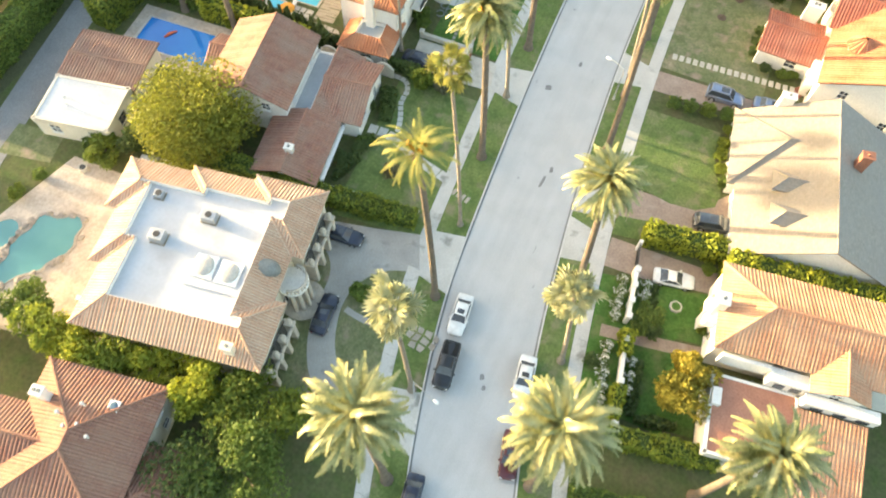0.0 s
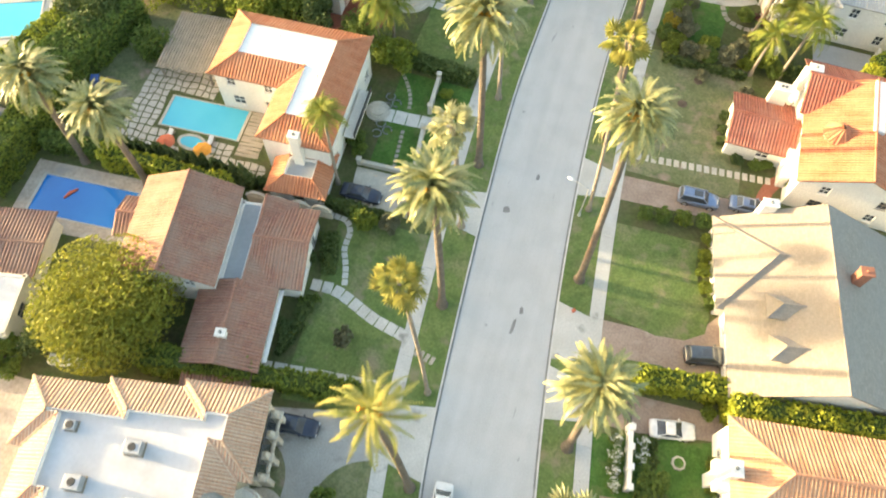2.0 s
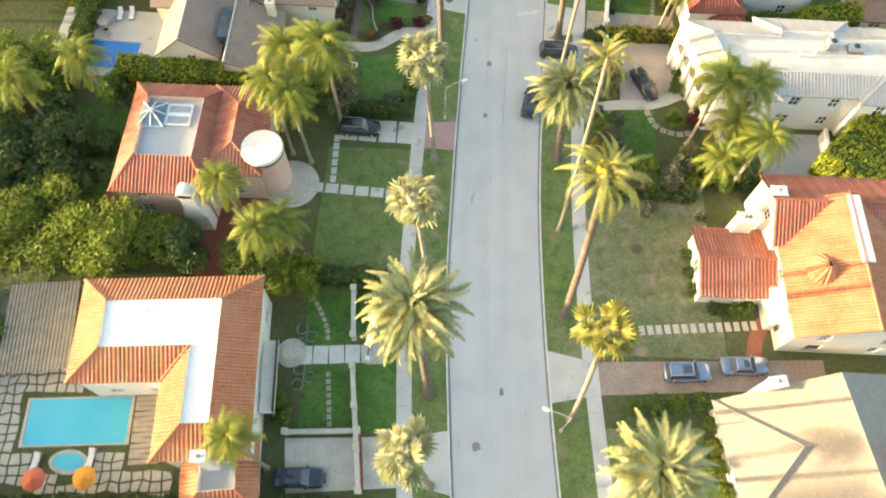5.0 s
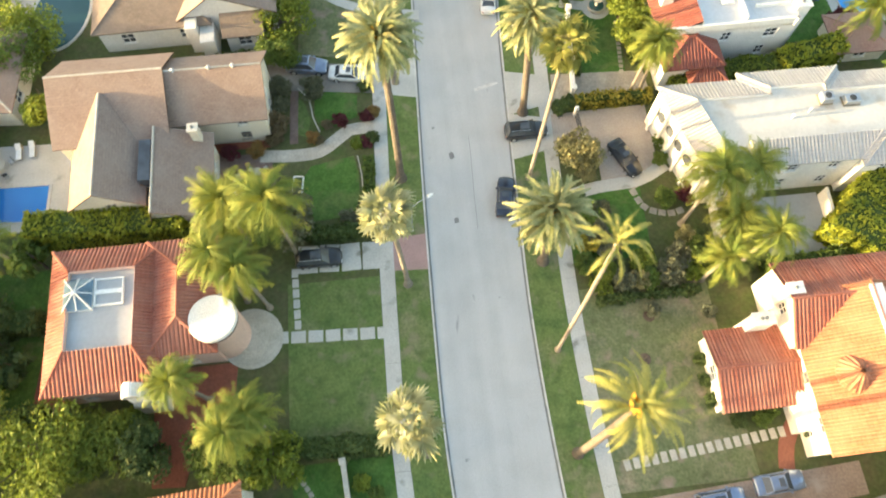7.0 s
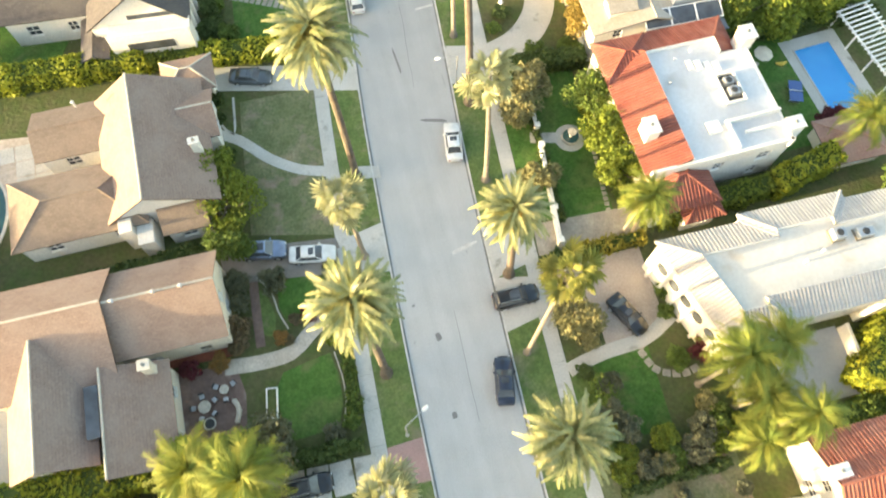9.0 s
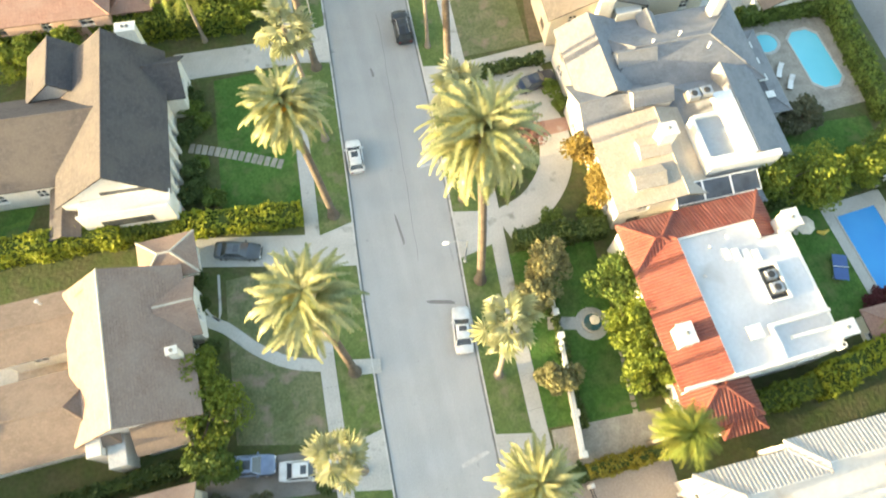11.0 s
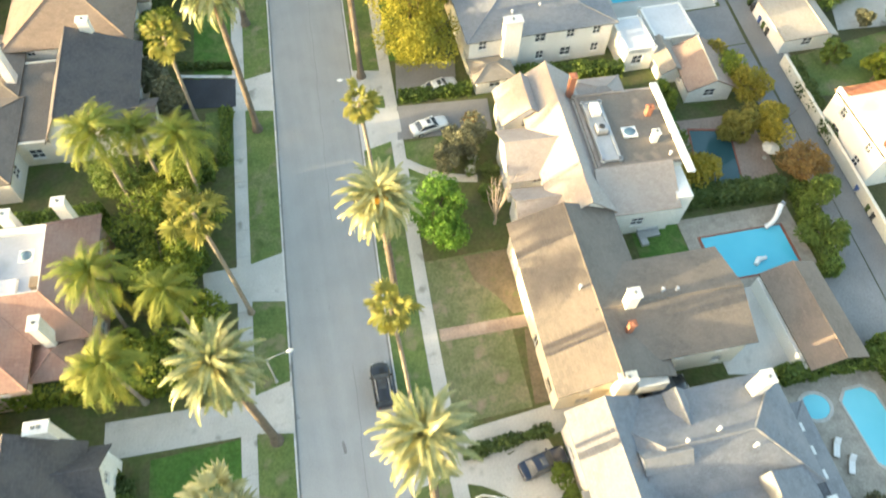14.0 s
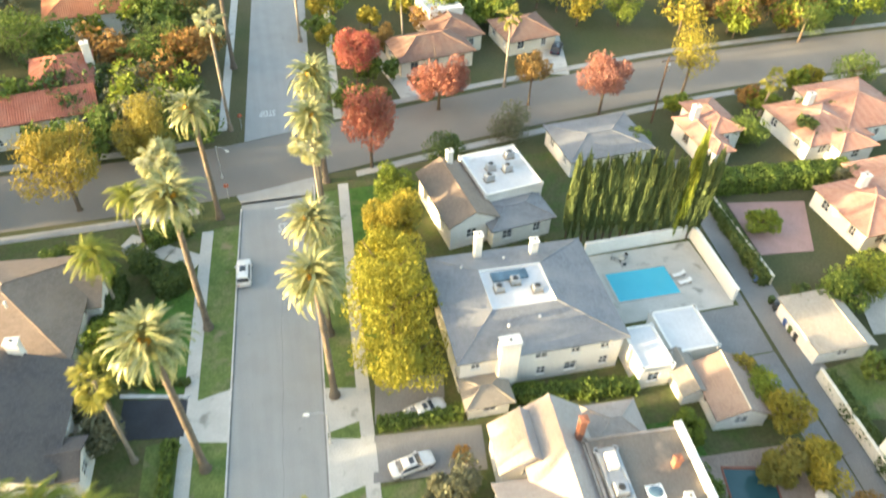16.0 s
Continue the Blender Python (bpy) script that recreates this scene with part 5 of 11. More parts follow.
def box_ring(x0, y0, x1, y1, yaw=0.0):
    cx, cy = (x0 + x1) / 2, (y0 + y1) / 2
    c, s = math.cos(radians(yaw)), math.sin(radians(yaw))
    return [(cx + c * (x - cx) - s * (y - cy), cy + s * (x - cx) + c * (y - cy)) for x, y in ((x0, y0), (x1, y0), (x1, y1), (x0, y1))]


p = pool([(x + 0.35 * math.sin(1.7 * y), y + 0.3 * math.sin(2.1 * x)) for x, y in ring(-54.0, 14.6, 2.5, 5.3, 40, yaw=-6, wob=0.16)], None, WATER_TEAL, ROCK, "free-form teal pool edged with rough rocks", DECK)
g = random.Random(5)
for x, y in [q for k, q in enumerate(ring(0.0, 0.0, 2.9, 5.6, 40, yaw=-6, wob=0.16)) if k % 3 == 0 or 18 < k < 28]:
    bm = bmesh.new()
    bmesh.ops.create_icosphere(bm, subdivisions=2, radius=1.0, matrix=Matrix.Translation((x, y, 0.18)) @ pose(0, 0, 0, 0, 0, g.uniform(0, 180)) @ Matrix.Diagonal((g.uniform(0.3, 0.65), g.uniform(0.25, 0.45), g.uniform(0.18, 0.4), 1)))
    for v in bm.verts:
        v.co += Vector((g.uniform(-0.05, 0.05), g.uniform(-0.05, 0.05), g.uniform(-0.04, 0.04)))
    part("boulder", bm, ROCK, p)
pool(ring(-58.6, 14.2, 1.5, 1.9), None, WATER_TEAL, FLAG, "round teal spa beside the pool", DECK)
pool(box_ring(-62.6, 43.8, -51.4, 48.8, 5), box_ring(-64.4, 42.0, -49.8, 50.6, 5), WATER_BLUE, CONCRETE, "rectangular deep-blue pool with pale coping", DECK)
pool(box_ring(-54.0, 59.2, -44.4, 63.6, 4), [(-59, 56), (-41, 55), (-40, 65), (-46, 66.5), (-58, 66)], WATER_AQUA, STONE, "turquoise pool in a flagged terrace", SOIL)
pool(ring(-49.1, 57.6, 1.5, 0.8), None, WATER_AQUA, STONE, "small turquoise plunge spa", DECK)
pool(box_ring(-82.4, 65.0, -76.4, 71.0, 24), box_ring(-84.2, 63.4, -74.8, 72.6, 24), WATER_AQUA, CONCRETE, "neighbouring turquoise pool beyond tall hedges", CONCRETE)
pool(box_ring(-61.5, 103.8, -53.4, 107.9, -2), box_ring(-64, 102.6, -50.6, 113, -2), WATER_BLUE, CONCRETE, "blue pool in a pale terrace", CONCRETE)
pool(ring(-54.0, 130.6, 3.2, 5.2, yaw=-12), None, WATER_DARK, CONCRETE, "oval pool of dark water", DECK)
pool(box_ring(39.2, 121.4, 43.8, 130.3, 4), box_ring(37.9, 119.8, 45.3, 131.9, 4), WATER_SKY, CONCRETE, "bright blue rectangular pool", CONCRETE)
pool([(x + 0.05 * (149.7 - y), y) for x, y in ((43.8, 146.6), (44.8, 145.6), (46.6, 145.6), (47.6, 146.6), (47.6, 152.8), (46.6, 153.8), (44.8, 153.8), (43.8, 152.8))], box_ring(37.8, 142.6, 49.6, 156.0, 2), WATER_PALE, CONCRETE, "light aqua pool with cut corners", FLAG)
pool(ring(40.8, 153.0, 1.5, 1.3, 16), None, WATER_PALE, CONCRETE, "small aqua spa beside the pool", FLAG)
pool(box_ring(37.8, 168.2, 47.6, 173.8, -2), box_ring(36, 166.4, 49.6, 176.6, -2), WATER_AQUA, BRICKPATH, "turquoise pool with brick coping", FLAG)
pool(box_ring(42.2, 180.4, 47.2, 188.6, -14), box_ring(40.6, 178.8, 51.5, 190.6, -4), WATER_DARK, BRICKPATH, "pool under a dark green cover", PAVER)
pool(box_ring(42.4, 213.2, 51.0, 218.2, -1), box_ring(39, 209.8, 56.8, 222, 0), WATER_AQUA, CONCRETE, "turquoise pool in a pale walled court", CONCRETE)

flagging("terrace_paving", [(-59.5, 54.6), (-38.6, 54.0), (-38.6, 58.2), (-40, 68.0), (-59, 68.0)], [box_ring(-54.3, 58.9, -44.1, 63.9, 4), ring(-49.1, 57.6, 1.8, 1.1), [(-36.9, 53.4), (-30.7, 54.2), (-31.4, 59.6), (-37.6, 58.8)], [(-40.4, 57.6), (-32, 57.6), (-32, 75), (-48.6, 75), (-48.6, 64.8), (-40.4, 64.8)], [(-43.9, 57.6), (-40.6, 57.6), (-40.9, 65.0), (-44.2, 65.0)]], 0.95, 0.17, 0.2, 4, 0.19, FLAG_PALE, "irregular pale flagstones with dark joints round the pool")
flagging("court_paving", [(-60, 131), (-44.4, 131), (-44.4, 133.4), (-38.6, 133.4), (-38.6, 134.2), (-47, 139.4), (-60, 141)], [ring(-54.0, 130.6, 4.2, 6.4, yaw=-12)], 2.0, 0.14, 0.0, 1, 0.18, CONCRETE, "large square concrete slabs with planted joints")

stones("deck_boards", [(-42.2, 57.6), (-42.8, 65.0)], 2.8, 0.44, 0.05, PLANK, "sandy timber decking between pool and house", z=0.2)

# ---- houses, west side from the south ----
h = house("house", -29.8, 6.3, 11, "two-storey house with russet clay tile hips and white roof vents")
hip_block(h, -11.2, 0, -13, 0, 5.6, 0.42, STUCCO_CREAM, TILE_RUSSET, 2, "12")
gable_block(h, -16.0, -6.0, -9.6, -4.4, 5.7, 0.46, STUCCO_CREAM, TILE_RUSSET, "x", 2, "")
hip_block(h, -3.5, 5.5, -15, -5, 3.4, 0.38, STUCCO_CREAM, TILE_RUSSET, 1, "12")
for qx, qy in ((-3.2, -2.6), (-4.0, -9.4)):
    skylight(h, qx, qy, 6.6, 0.8, 0.8, False)
chimney(h, -9.6, -3.2, 5.5, 8.4, 1.0, 0.8, STUCCO_WHITE, 2)
for vx, vy in ((-5.6, -3.2), (-5.2, -5.0), (-6.3, -5.4), (-7.4, -4.4), (-3.9, -5.8)):
    vent(h, vx, vy, 7.3)

h = house("villa", -22.9, 11.9, 10.5, "large villa with sand tile skirt roof and white flat deck")
out = [(-18.2, 0), (0, 0), (0, 6.0), (-1.2, 6.0), (-1.2, 12.2), (0, 12.2), (0, 19.2), (-6.8, 19.2), (-6.8, 18.5), (-13.6, 18.5), (-13.6, 17.8), (-20.6, 17.8), (-20.6, 12.8), (-19.4, 12.8), (-19.4, 6.6), (-18.2, 6.6)]
walls(h, out, 7.1, STUCCO_CREAM, 2, 0.0, "0123456", 3, 2.4)
skirt_roof(h, out, 7.1, (2.6,) + (2.4,) * 15, 1.25, TILE_SAND, ROOF_PALE, 0.5, STUCCO_WHITE, 0.6)
air_unit(h, -9.6, 13.0, 7.85, 1.5, 1.1, 1.0)
air_unit(h, -13.6, 9.6, 7.85, 1.4, 1.2, 1.1)
air_unit(h, -15.6, 14.2, 7.85, 0.9, 0.8, 0.7)
part("roof_platform", boxed(-9.4, -3.6, 5.6, 9.6, 7.85, 8.05, bevel=0.03), ROOF_PALE, h)
skylight(h, -8.0, 7.8, 8.05, 2.0, 2.2, True, DOME)
skylight(h, -5.4, 7.7, 8.05, 2.0, 2.2, True, DOME)
chimney(h, -2.6, 0.5, 6.6, 8.8, 1.0, 0.7, STUCCO_CREAM)
bm = bmesh.new()
bmesh.ops.create_uvsphere(bm, u_segments=24, v_segments=12, radius=1.0, matrix=Matrix.Translation((-2.5, 9.5, 7.35)) @ Matrix.Diagonal((1.6, 1.0, 0.85, 1)))
part("porch_roof", bm, METAL_LEAD, h, "rounded dark lead dome over the entrance", smooth=True)
porch = thing_part("porch", h)
part("porch_slab", cyl(bmesh.new(), -0.2, 9.8, 4.5, 4.8, 1.65, 1.6, 28), STUCCO_WHITE, porch)
ring_pts = [(-0.2 + 1.5 * math.cos(radians(-90 + 15 * k)), 9.8 + 1.5 * math.sin(radians(-90 + 15 * k)), 5.6) for k in range(13)]
part("handrail", tube(bmesh.new(), ring_pts, [0.15] * 13, 8), FLAG_PALE, porch)
for q in ring_pts:
    part("baluster", cyl(bmesh.new(), q[0], q[1], 4.8, 5.55, 0.1, 0.07, 8), FLAG_PALE, porch)
for k in range(6):
    a = radians(-80 + 32 * k)
    part("column", cyl(bmesh.new(), -0.2 + 1.4 * math.cos(a), 9.8 + 1.4 * math.sin(a), 0.1, 4.5, 0.24, 0.2, 12), FLAG_PALE, porch)
part("porch_step", cyl(bmesh.new(), 0.2, 9.8, 0.0, 0.3, 2.4, 2.4, 28), FLAG_PALE, porch)
# arcade along the front: piers, arches and capped tops before dark glazing
arcade = thing_part("arcade", h)
for y0, y1 in ((0.1, 6.0), (12.3, 18.6)):
    n = 3
    bay = (y1 - y0 - 0.55) / n
    part("window", boxed(0.17, 0.22, y0 + 0.3, y1 - 0.3, 0.3, 4.4), GLASS_DARK, arcade)
    for k in range(n + 1):
        y = y0 + bay * k
        part("pier", boxed(0.0, 1.15, y, y + 0.55, 0.0, 3.6, bevel=0.05), FLAG_PALE, arcade)
        part("capital", boxed(0.0, 1.3, y - 0.1, y + 0.65, 3.6, 3.9, bevel=0.06), FLAG_PALE, arcade)
        part("finial", tube(bmesh.new(), [(0.75, y + 0.27, 3.9), (0.75, y + 0.27, 4.1), (0.75, y + 0.27, 4.5), (0.75, y + 0.27, 4.85)], [0.3, 0.16, 0.32, 0.06], 10), FLAG_PALE, arcade)
    for k in range(n):
        ym, rr = y0 + bay * k + 0.275 + bay / 2, (bay - 0.4) / 2
        pts = [(1.0, ym + rr * math.cos(radians(15 * i)), 2.75 + rr * math.sin(radians(15 * i))) for i in range(13)]
        part("arch", tube(bmesh.new(), pts, [0.2] * 13, 8), FLAG_PALE, arcade)

h = house("house", -36.6, 40.0, 10, "white house with weathered rose tile gables")
gable_block(h, -9.6, 0, 0, 10.8, 5.6, 0.46, STUCCO_WHITE, TILE_ROSE, "y", 2, "0123")
gable_block(h, -11.6, -8.5, 4.6, 8.6, 4.6, 0.40, STUCCO_WHITE, TILE_ROSE, "x", 1, "")
gable_block(h, -1.5, 5.7, -7.4, 0.8, 3.1, 0.34, STUCCO_WHITE, TILE_ROSE, "y", 1, "01")
gable_block(h, 2.5, 5.7, 0.8, 11.2, 3.1, 0.34, STUCCO_WHITE, TILE_ROSE, "y", 1, "1", -1, 0.3, ridge=2.62)
gable_block(h, 3.0, 8.1, 1.7, 10.4, 3.3, 0.34, STUCCO_WHITE, TILE_ROSE, "x", 1, "01", 1)
flat_block(h, 0.05, 2.45, 0.9, 10.6, 3.3, STUCCO_WHITE, ROOF_GREY, 1, "")
lean_to(h, -1.2, 5.4, -9.6, -7.4, 2.1, 2.8, STUCCO_WHITE, TILE_BROWN, 0.2)
chimney(h, 2.2, -4.9, 3.2, 5.0, 0.9, 0.7)
part("pergola_beam", boxed(6.2, 6.6, -6.6, 1.3, 2.4, 2.55), PAINT_WHITE, h, "white painted pergola beam")

h = house("garage", -63.4, 27.0, 13, "low garage with brown tile and a white flat roof", "garage")
gable_block(h, 0.2, 9.4, 7.0, 14, 2.9, 0.06, STUCCO_CREAM, TILE_BROWN, "x", 1, "")
flat_block(h, 0.2, 9.4, 0, 6.6, 3.1, STUCCO_CREAM, ROOF_WHITE, 1, "01")
vent(h, 2.6, 3.5, 3.3, 0.3)
vent(h, 3.4, 2.6, 3.3, 0.3)

h = house("house", -32.2, 74.2, 4, "white house with orange tile bands round flat white roofs")
out = [(-16.2, -9.2), (-7.8, -9.2), (-7.8, -16.2), (-0.2, -16.2), (-0.2, 0), (-16.2, 0)]
walls(h, out, 6.6, STUCCO_WHITE, 2, 0.0, "01234", 3, 2.8)
skirt_roof(h, out, 6.6, (2.5, 2.2, 2.5, 3.0, 2.3, 2.5), 1.1, TILE_ORANGE, ROOF_BRIGHT, 0.12, STUCCO_WHITE)
vent(h, -9.8, -3.4, 7.6, 0.4)
vent(h, -3.8, -8.0, 7.6, 0.4)
chimney(h, -3.6, -16.6, 0, 8.2, 1.1, 0.8)
balc = thing_part("balcony", h)
part("slab", boxed(0, 1.4, -12, -5, 3.0, 3.2, bevel=0.02), STUCCO_WHITE, balc)
part("railing", boxed(1.3, 1.38, -12, -5, 3.2, 4.1), IRON, balc)
h = house("garage", -36.9, 53.4, 7, "small white garage with an orange tile roof band", "garage")
walls(h, rect(0, 6.2, 0, 5.4), 2.8, STUCCO_WHITE, 1, 0, "01")
skirt_roof(h, rect(0, 6.2, 0, 5.4), 2.8, 1.5, 0.8, TILE_ORANGE, ROOF_GREY, 0.5, STUCCO_WHITE, 0.4)

h = house("house", -39.6, 84.0, 0, "pink stucco house with red tiles and a round tower")
walls(h, rect(-9.4, 0, 0, 13), 5.9, STUCCO_PINK, 2, 0, "01")
skirt_roof(h, rect(-9.4, 0, 0, 13), 5.9, (3.2, 1.6, 2.4, 1.9), 1.3, TILE_RED, ROOF_GREY, 0.45, STUCCO_PINK)
hip_block(h, -0.6, 5.0, 2.6, 13, 5.9, 0.42, STUCCO_PINK, TILE_RED, 2, "01")
for k, (sx, sy, w, d) in enumerate(((-6.6, 8.4, 2.6, 3.0), (-3.9, 8.5, 2.6, 2.6))):
    s = thing_part("roof_light", h)
    z = 6.75
    for a in ((sx - w / 2, sx + w / 2, sy - d / 2, sy - d / 2 + 0.14), (sx - w / 2, sx + w / 2, sy + d / 2 - 0.14, sy + d / 2), (sx - w / 2, sx - w / 2 + 0.14, sy - d / 2 + 0.14, sy + d / 2 - 0.14), (sx + w / 2 - 0.14, sx + w / 2, sy - d / 2 + 0.14, sy + d / 2 - 0.14)):
        part("kerb", boxed(*a, z - 0.1, z + 0.3, bevel=0.02), PAINT_WHITE, s)
    if k:
        part("pane", boxed(sx - w / 2 + 0.14, sx + w / 2 - 0.14, sy - d / 2 + 0.14, sy + d / 2 - 0.14, z + 0.05, z + 0.12), ROOF_GREY, s)
        part("glazing_bar", boxed(sx - w / 2 + 0.14, sx + w / 2 - 0.14, sy - 0.2, sy + 0.2, z + 0.12, z + 0.3), PAINT_WHITE, s)
        continue
    rim = [(sx + w / 2 * a, sy + d / 2 * b, z + 0.3) for a, b in ((-1, -1), (0, -1), (1, -1), (1, 0), (1, 1), (0, 1), (-1, 1), (-1, 0))]
    data_part("pane", rim + [(sx, sy, z + 1.15)], [(q, (q + 1) % 8, 8) for q in range(8)], GLASS_SKY, s)
    for q in rim:
        part("glazing_bar", tube(bmesh.new(), [(q[0], q[1], q[2] + 0.02), (sx, sy, z + 1.18)], [0.06, 0.06], 6), PAINT_WHITE, s)
tower = thing_part("tower", h)
part("wall", cyl(bmesh.new(), 5.3, 5.0, 0, 6.6, 2.15, 2.15, 28), STUCCO_PINK, tower)
part("dark_band", cyl(bmesh.new(), 5.3, 5.0, 6.05, 6.3, 2.18, 2.18, 28), IRON, tower)
part("flat_roof", cyl(bmesh.new(), 5.3, 5.0, 6.6, 6.85, 2.25, 2.1, 28), STUCCO_WHITE, tower)
for k in range(4):
    part("step", cyl(bmesh.new(), 7.4, 4.6, 0.0, 0.62 - 0.14 * k, 1.7 + 0.45 * k, 1.7 + 0.45 * k, 32), STONE, tower)
chim = thing_part("chimney", h)
part("chimney_body", loft([[(-1.4 + a, -0.9 + b, z) for a, b in ((-w, -d), (w, -d), (w, d), (-w, d))] for w, d, z in ((1.3, 0.7, 0.0), (1.25, 0.68, 3.0), (0.8, 0.55, 4.6), (0.7, 0.5, 6.6), (0.85, 0.62, 6.8), (0.85, 0.62, 7.3))]), STUCCO_WHITE, chim)
bm = cyl(bmesh.new(), 0, 0, -0.62, 0.62, 0.72, 0.72, 16)
bm.transform(Matrix.Translation((-1.4, -0.9, 7.2)) @ pose(0, 0, 0, 90, 0, 0))
part("rounded_cap", bm, STUCCO_WHITE, chim)

h = house("house", -39.4, 109.0, 0, "cream house with brown shingle gables set crosswise")
gable_block(h, -10.8, 0, 0.2, 10.2, 5.6, 0.74, STUCCO_CREAM, SHINGLE_BROWN, "x", 2, "013", ridge=6.3)
gable_block(h, 0.0, 9.8, 2.0, 9.8, 5.2, 0.80, STUCCO_CREAM, SHINGLE_BROWN, "x", 2, "01", ridge=6.2)
gable_block(h, -9.0, -2.4, -6.6, 4, 5.2, 0.72, STUCCO_CREAM, SHINGLE_BROWN, "y", 2, "03", ridge=-6.0)
gable_block(h, -1.6, 4.0, -8.2, 0.6, 4.2, 0.40, STUCCO_CREAM, SHINGLE_BROWN, "y", 1, "01", ridge=-1.0)
part("roof_well", boxed(-2.4, -1.2, -5.0, -0.4, 4.6, 6.2, bevel=0.03), GLASS_DARK, h, "dark recess with a glass wall between the roofs")
chimney(h, 3.0, 0.2, 4.2, 6.6, 0.9, 0.8, STUCCO_CREAM)
for vx in (1.4, 5.0, 7.4):
    vent(h, vx, 6.1, 7.9)
h = house("guest_house", -62, 113, -4, "cream guest house with a brown tile roof", "house")
hip_block(h, -3, 5, 3, 13, 3.6, 0.45, STUCCO_CREAM, SHINGLE_BROWN, 1, "01")

h = house("house", -34.8, 122.0, 1, "cream house with brown hipped wings round a court")
gable_block(h, -3.8, 6.4, 3.2, 17, 4.5, 0.50, STUCCO_WHITE, SHINGLE_BROWN, "y", 1, "013", 1, ridge=0.2)
lean_to(h, 0.8, 4.8, 1.2, 3.6, 3.2, 4.6, STUCCO_WHITE, SHINGLE_TAN)
part("balcony", boxed(-2.0, -0.4, 0.4, 3.1, 0, 3.2, bevel=0.04), STUCCO_WHITE, h)
part("garden_front", boxed(-3.4, -2.1, 1.6, 3.1, 0, 4.2, bevel=0.04), STUCCO_WHITE, h)
gable_block(h, -10.4, 0, 12.2, 17.4, 4.0, 0.42, STUCCO_WHITE, SHINGLE_TAN, "x", 1, "03")
hip_block(h, -13.2, -1.0, 2.8, 9.6, 4.0, 0.50, STUCCO_WHITE, SHINGLE_TAN, 1, "03")
hip_block(h, 3.2, 7.8, 17.1, 20.6, 3.8, 0.55, STUCCO_WHITE, SHINGLE_BROWN, 1, "12")
gable_block(h, 4.6, 7.4, 10.6, 15.6, 4.4, 0.6, STUCCO_WHITE, SHINGLE_BROWN, "x", 1, "1")
chimney(h, 5.6, 8.4, 3.0, 6.8, 0.9, 0.6)
vent(h, -5.6, 16.2, 6.0)

h = house("house", -33.6, 148.0, -4, "white tudor-style house with steep dark slate roofs")
gable_block(h, -5.2, 5.0, 0, 16.4, 5.2, 0.98, STUCCO_WHITE, SLATE, "y", 2, "01", ridge=0.6)
gable_block(h, 1.6, 6.8, 11.4, 16.0, 4.6, 0.92, STUCCO_WHITE, SLATE, "x", 2, "01")
gable_block(h, -15.0, -0.8, 3.0, 13.0, 4.6, 0.82, STUCCO_WHITE, SLATE, "x", 1, "03")
gable_block(h, -8.2, -2.4, 12.4, 17.6, 5.6, 0.85, STUCCO_WHITE, SLATE, "y", 1, "02")
gable_block(h, -6.6, -4.4, -2.4, 3.2, 3.2, 0.5, STUCCO_WHITE, SLATE, "y", 1, "03")
chimney(h, 2.8, 17.2, 0, 8.8, 1.9, 1.0, STUCCO_WHITE, 2)
bay = thing_part("bay", h)
part("wall", boxed(-3.4, 5.4, -2.2, 0, 0, 5.0, bevel=0.05), STUCCO_WHITE, bay)
part("terrace_rail", boxed(-3.4, 5.4, -2.2, -2.0, 5.0, 5.7, bevel=0.03), STUCCO_WHITE, bay)
part("pane", boxed(-1.6, 3.4, -2.23, -2.18, 3.0, 4.2), GLASS_DARK, bay)
part("window_strip", boxed(-1.0, 4.0, -0.06, -0.02, 5.5, 6.1), GLASS_DARK, bay)
for k in range(5):
    part("buttress", boxed(5.0, 5.4, 1.0 + 1.9 * k, 1.5 + 1.9 * k, 0, 4.6, bevel=0.05), STUCCO_WHITE, h)

h = house("house", -26.0, 173.6, -4, "pink house with brown tile hips and a white sunken roof")
out = [(-20.0, -3.4), (-6.3, -3.4), (-6.3, 1.1), (-1.0, 1.1), (-1.0, 14.2), (-20.0, 14.2)]
walls(h, out, 5.6, STUCCO_PINK, 2, 0, "0123")
skirt_roof(h, out, 5.6, (4.3, 4.1, 4.2, 4.1, 1.3, 3.4), 1.7, CLAY_SALMON, ROOF_PALE, 1.25, STUCCO_WHITE)
hip_block(h, -6.0, -2.2, -2.2, 1.6, 4.4, 0.55, STUCCO_PINK, CLAY_SALMON, 2, "01")
chimney(h, -4.2, 0.9, 4.6, 9.0, 0.9, 1.4, STUCCO_WHITE)
chimney(h, -3.4, 14.2, 0, 9.0, 1.2, 1.0, STUCCO_WHITE)
chimney(h, -8.6, 13.6, 5.0, 8.8, 1.2, 1.0, STUCCO_WHITE)
part("roof_platform", boxed(-9.4, -7.6, 5.9, 7.6, 5.9, 6.4, bevel=0.04), ROOF_WHITE, h)
part("roof_crate", boxed(-6.3, -5.3, 6.2, 7.4, 5.9, 6.7, bevel=0.06), SHINGLE_TAN, h, "weathered tan box on the roof")
part("duct", tube(bmesh.new(), [(-12.4, 4.6, 6.1), (-12.2, 6.4, 6.2), (-11.0, 7.6, 6.2), (-9.6, 7.8, 6.2)], [0.22] * 4, 8), PAINT_WHITE, h)
air_unit(h, -10.6, 8.8, 5.95)
air_unit(h, -12.6, 10.2, 5.95)
skylight(h, -7.2, 10.2, 5.95, 1.2, 1.2)

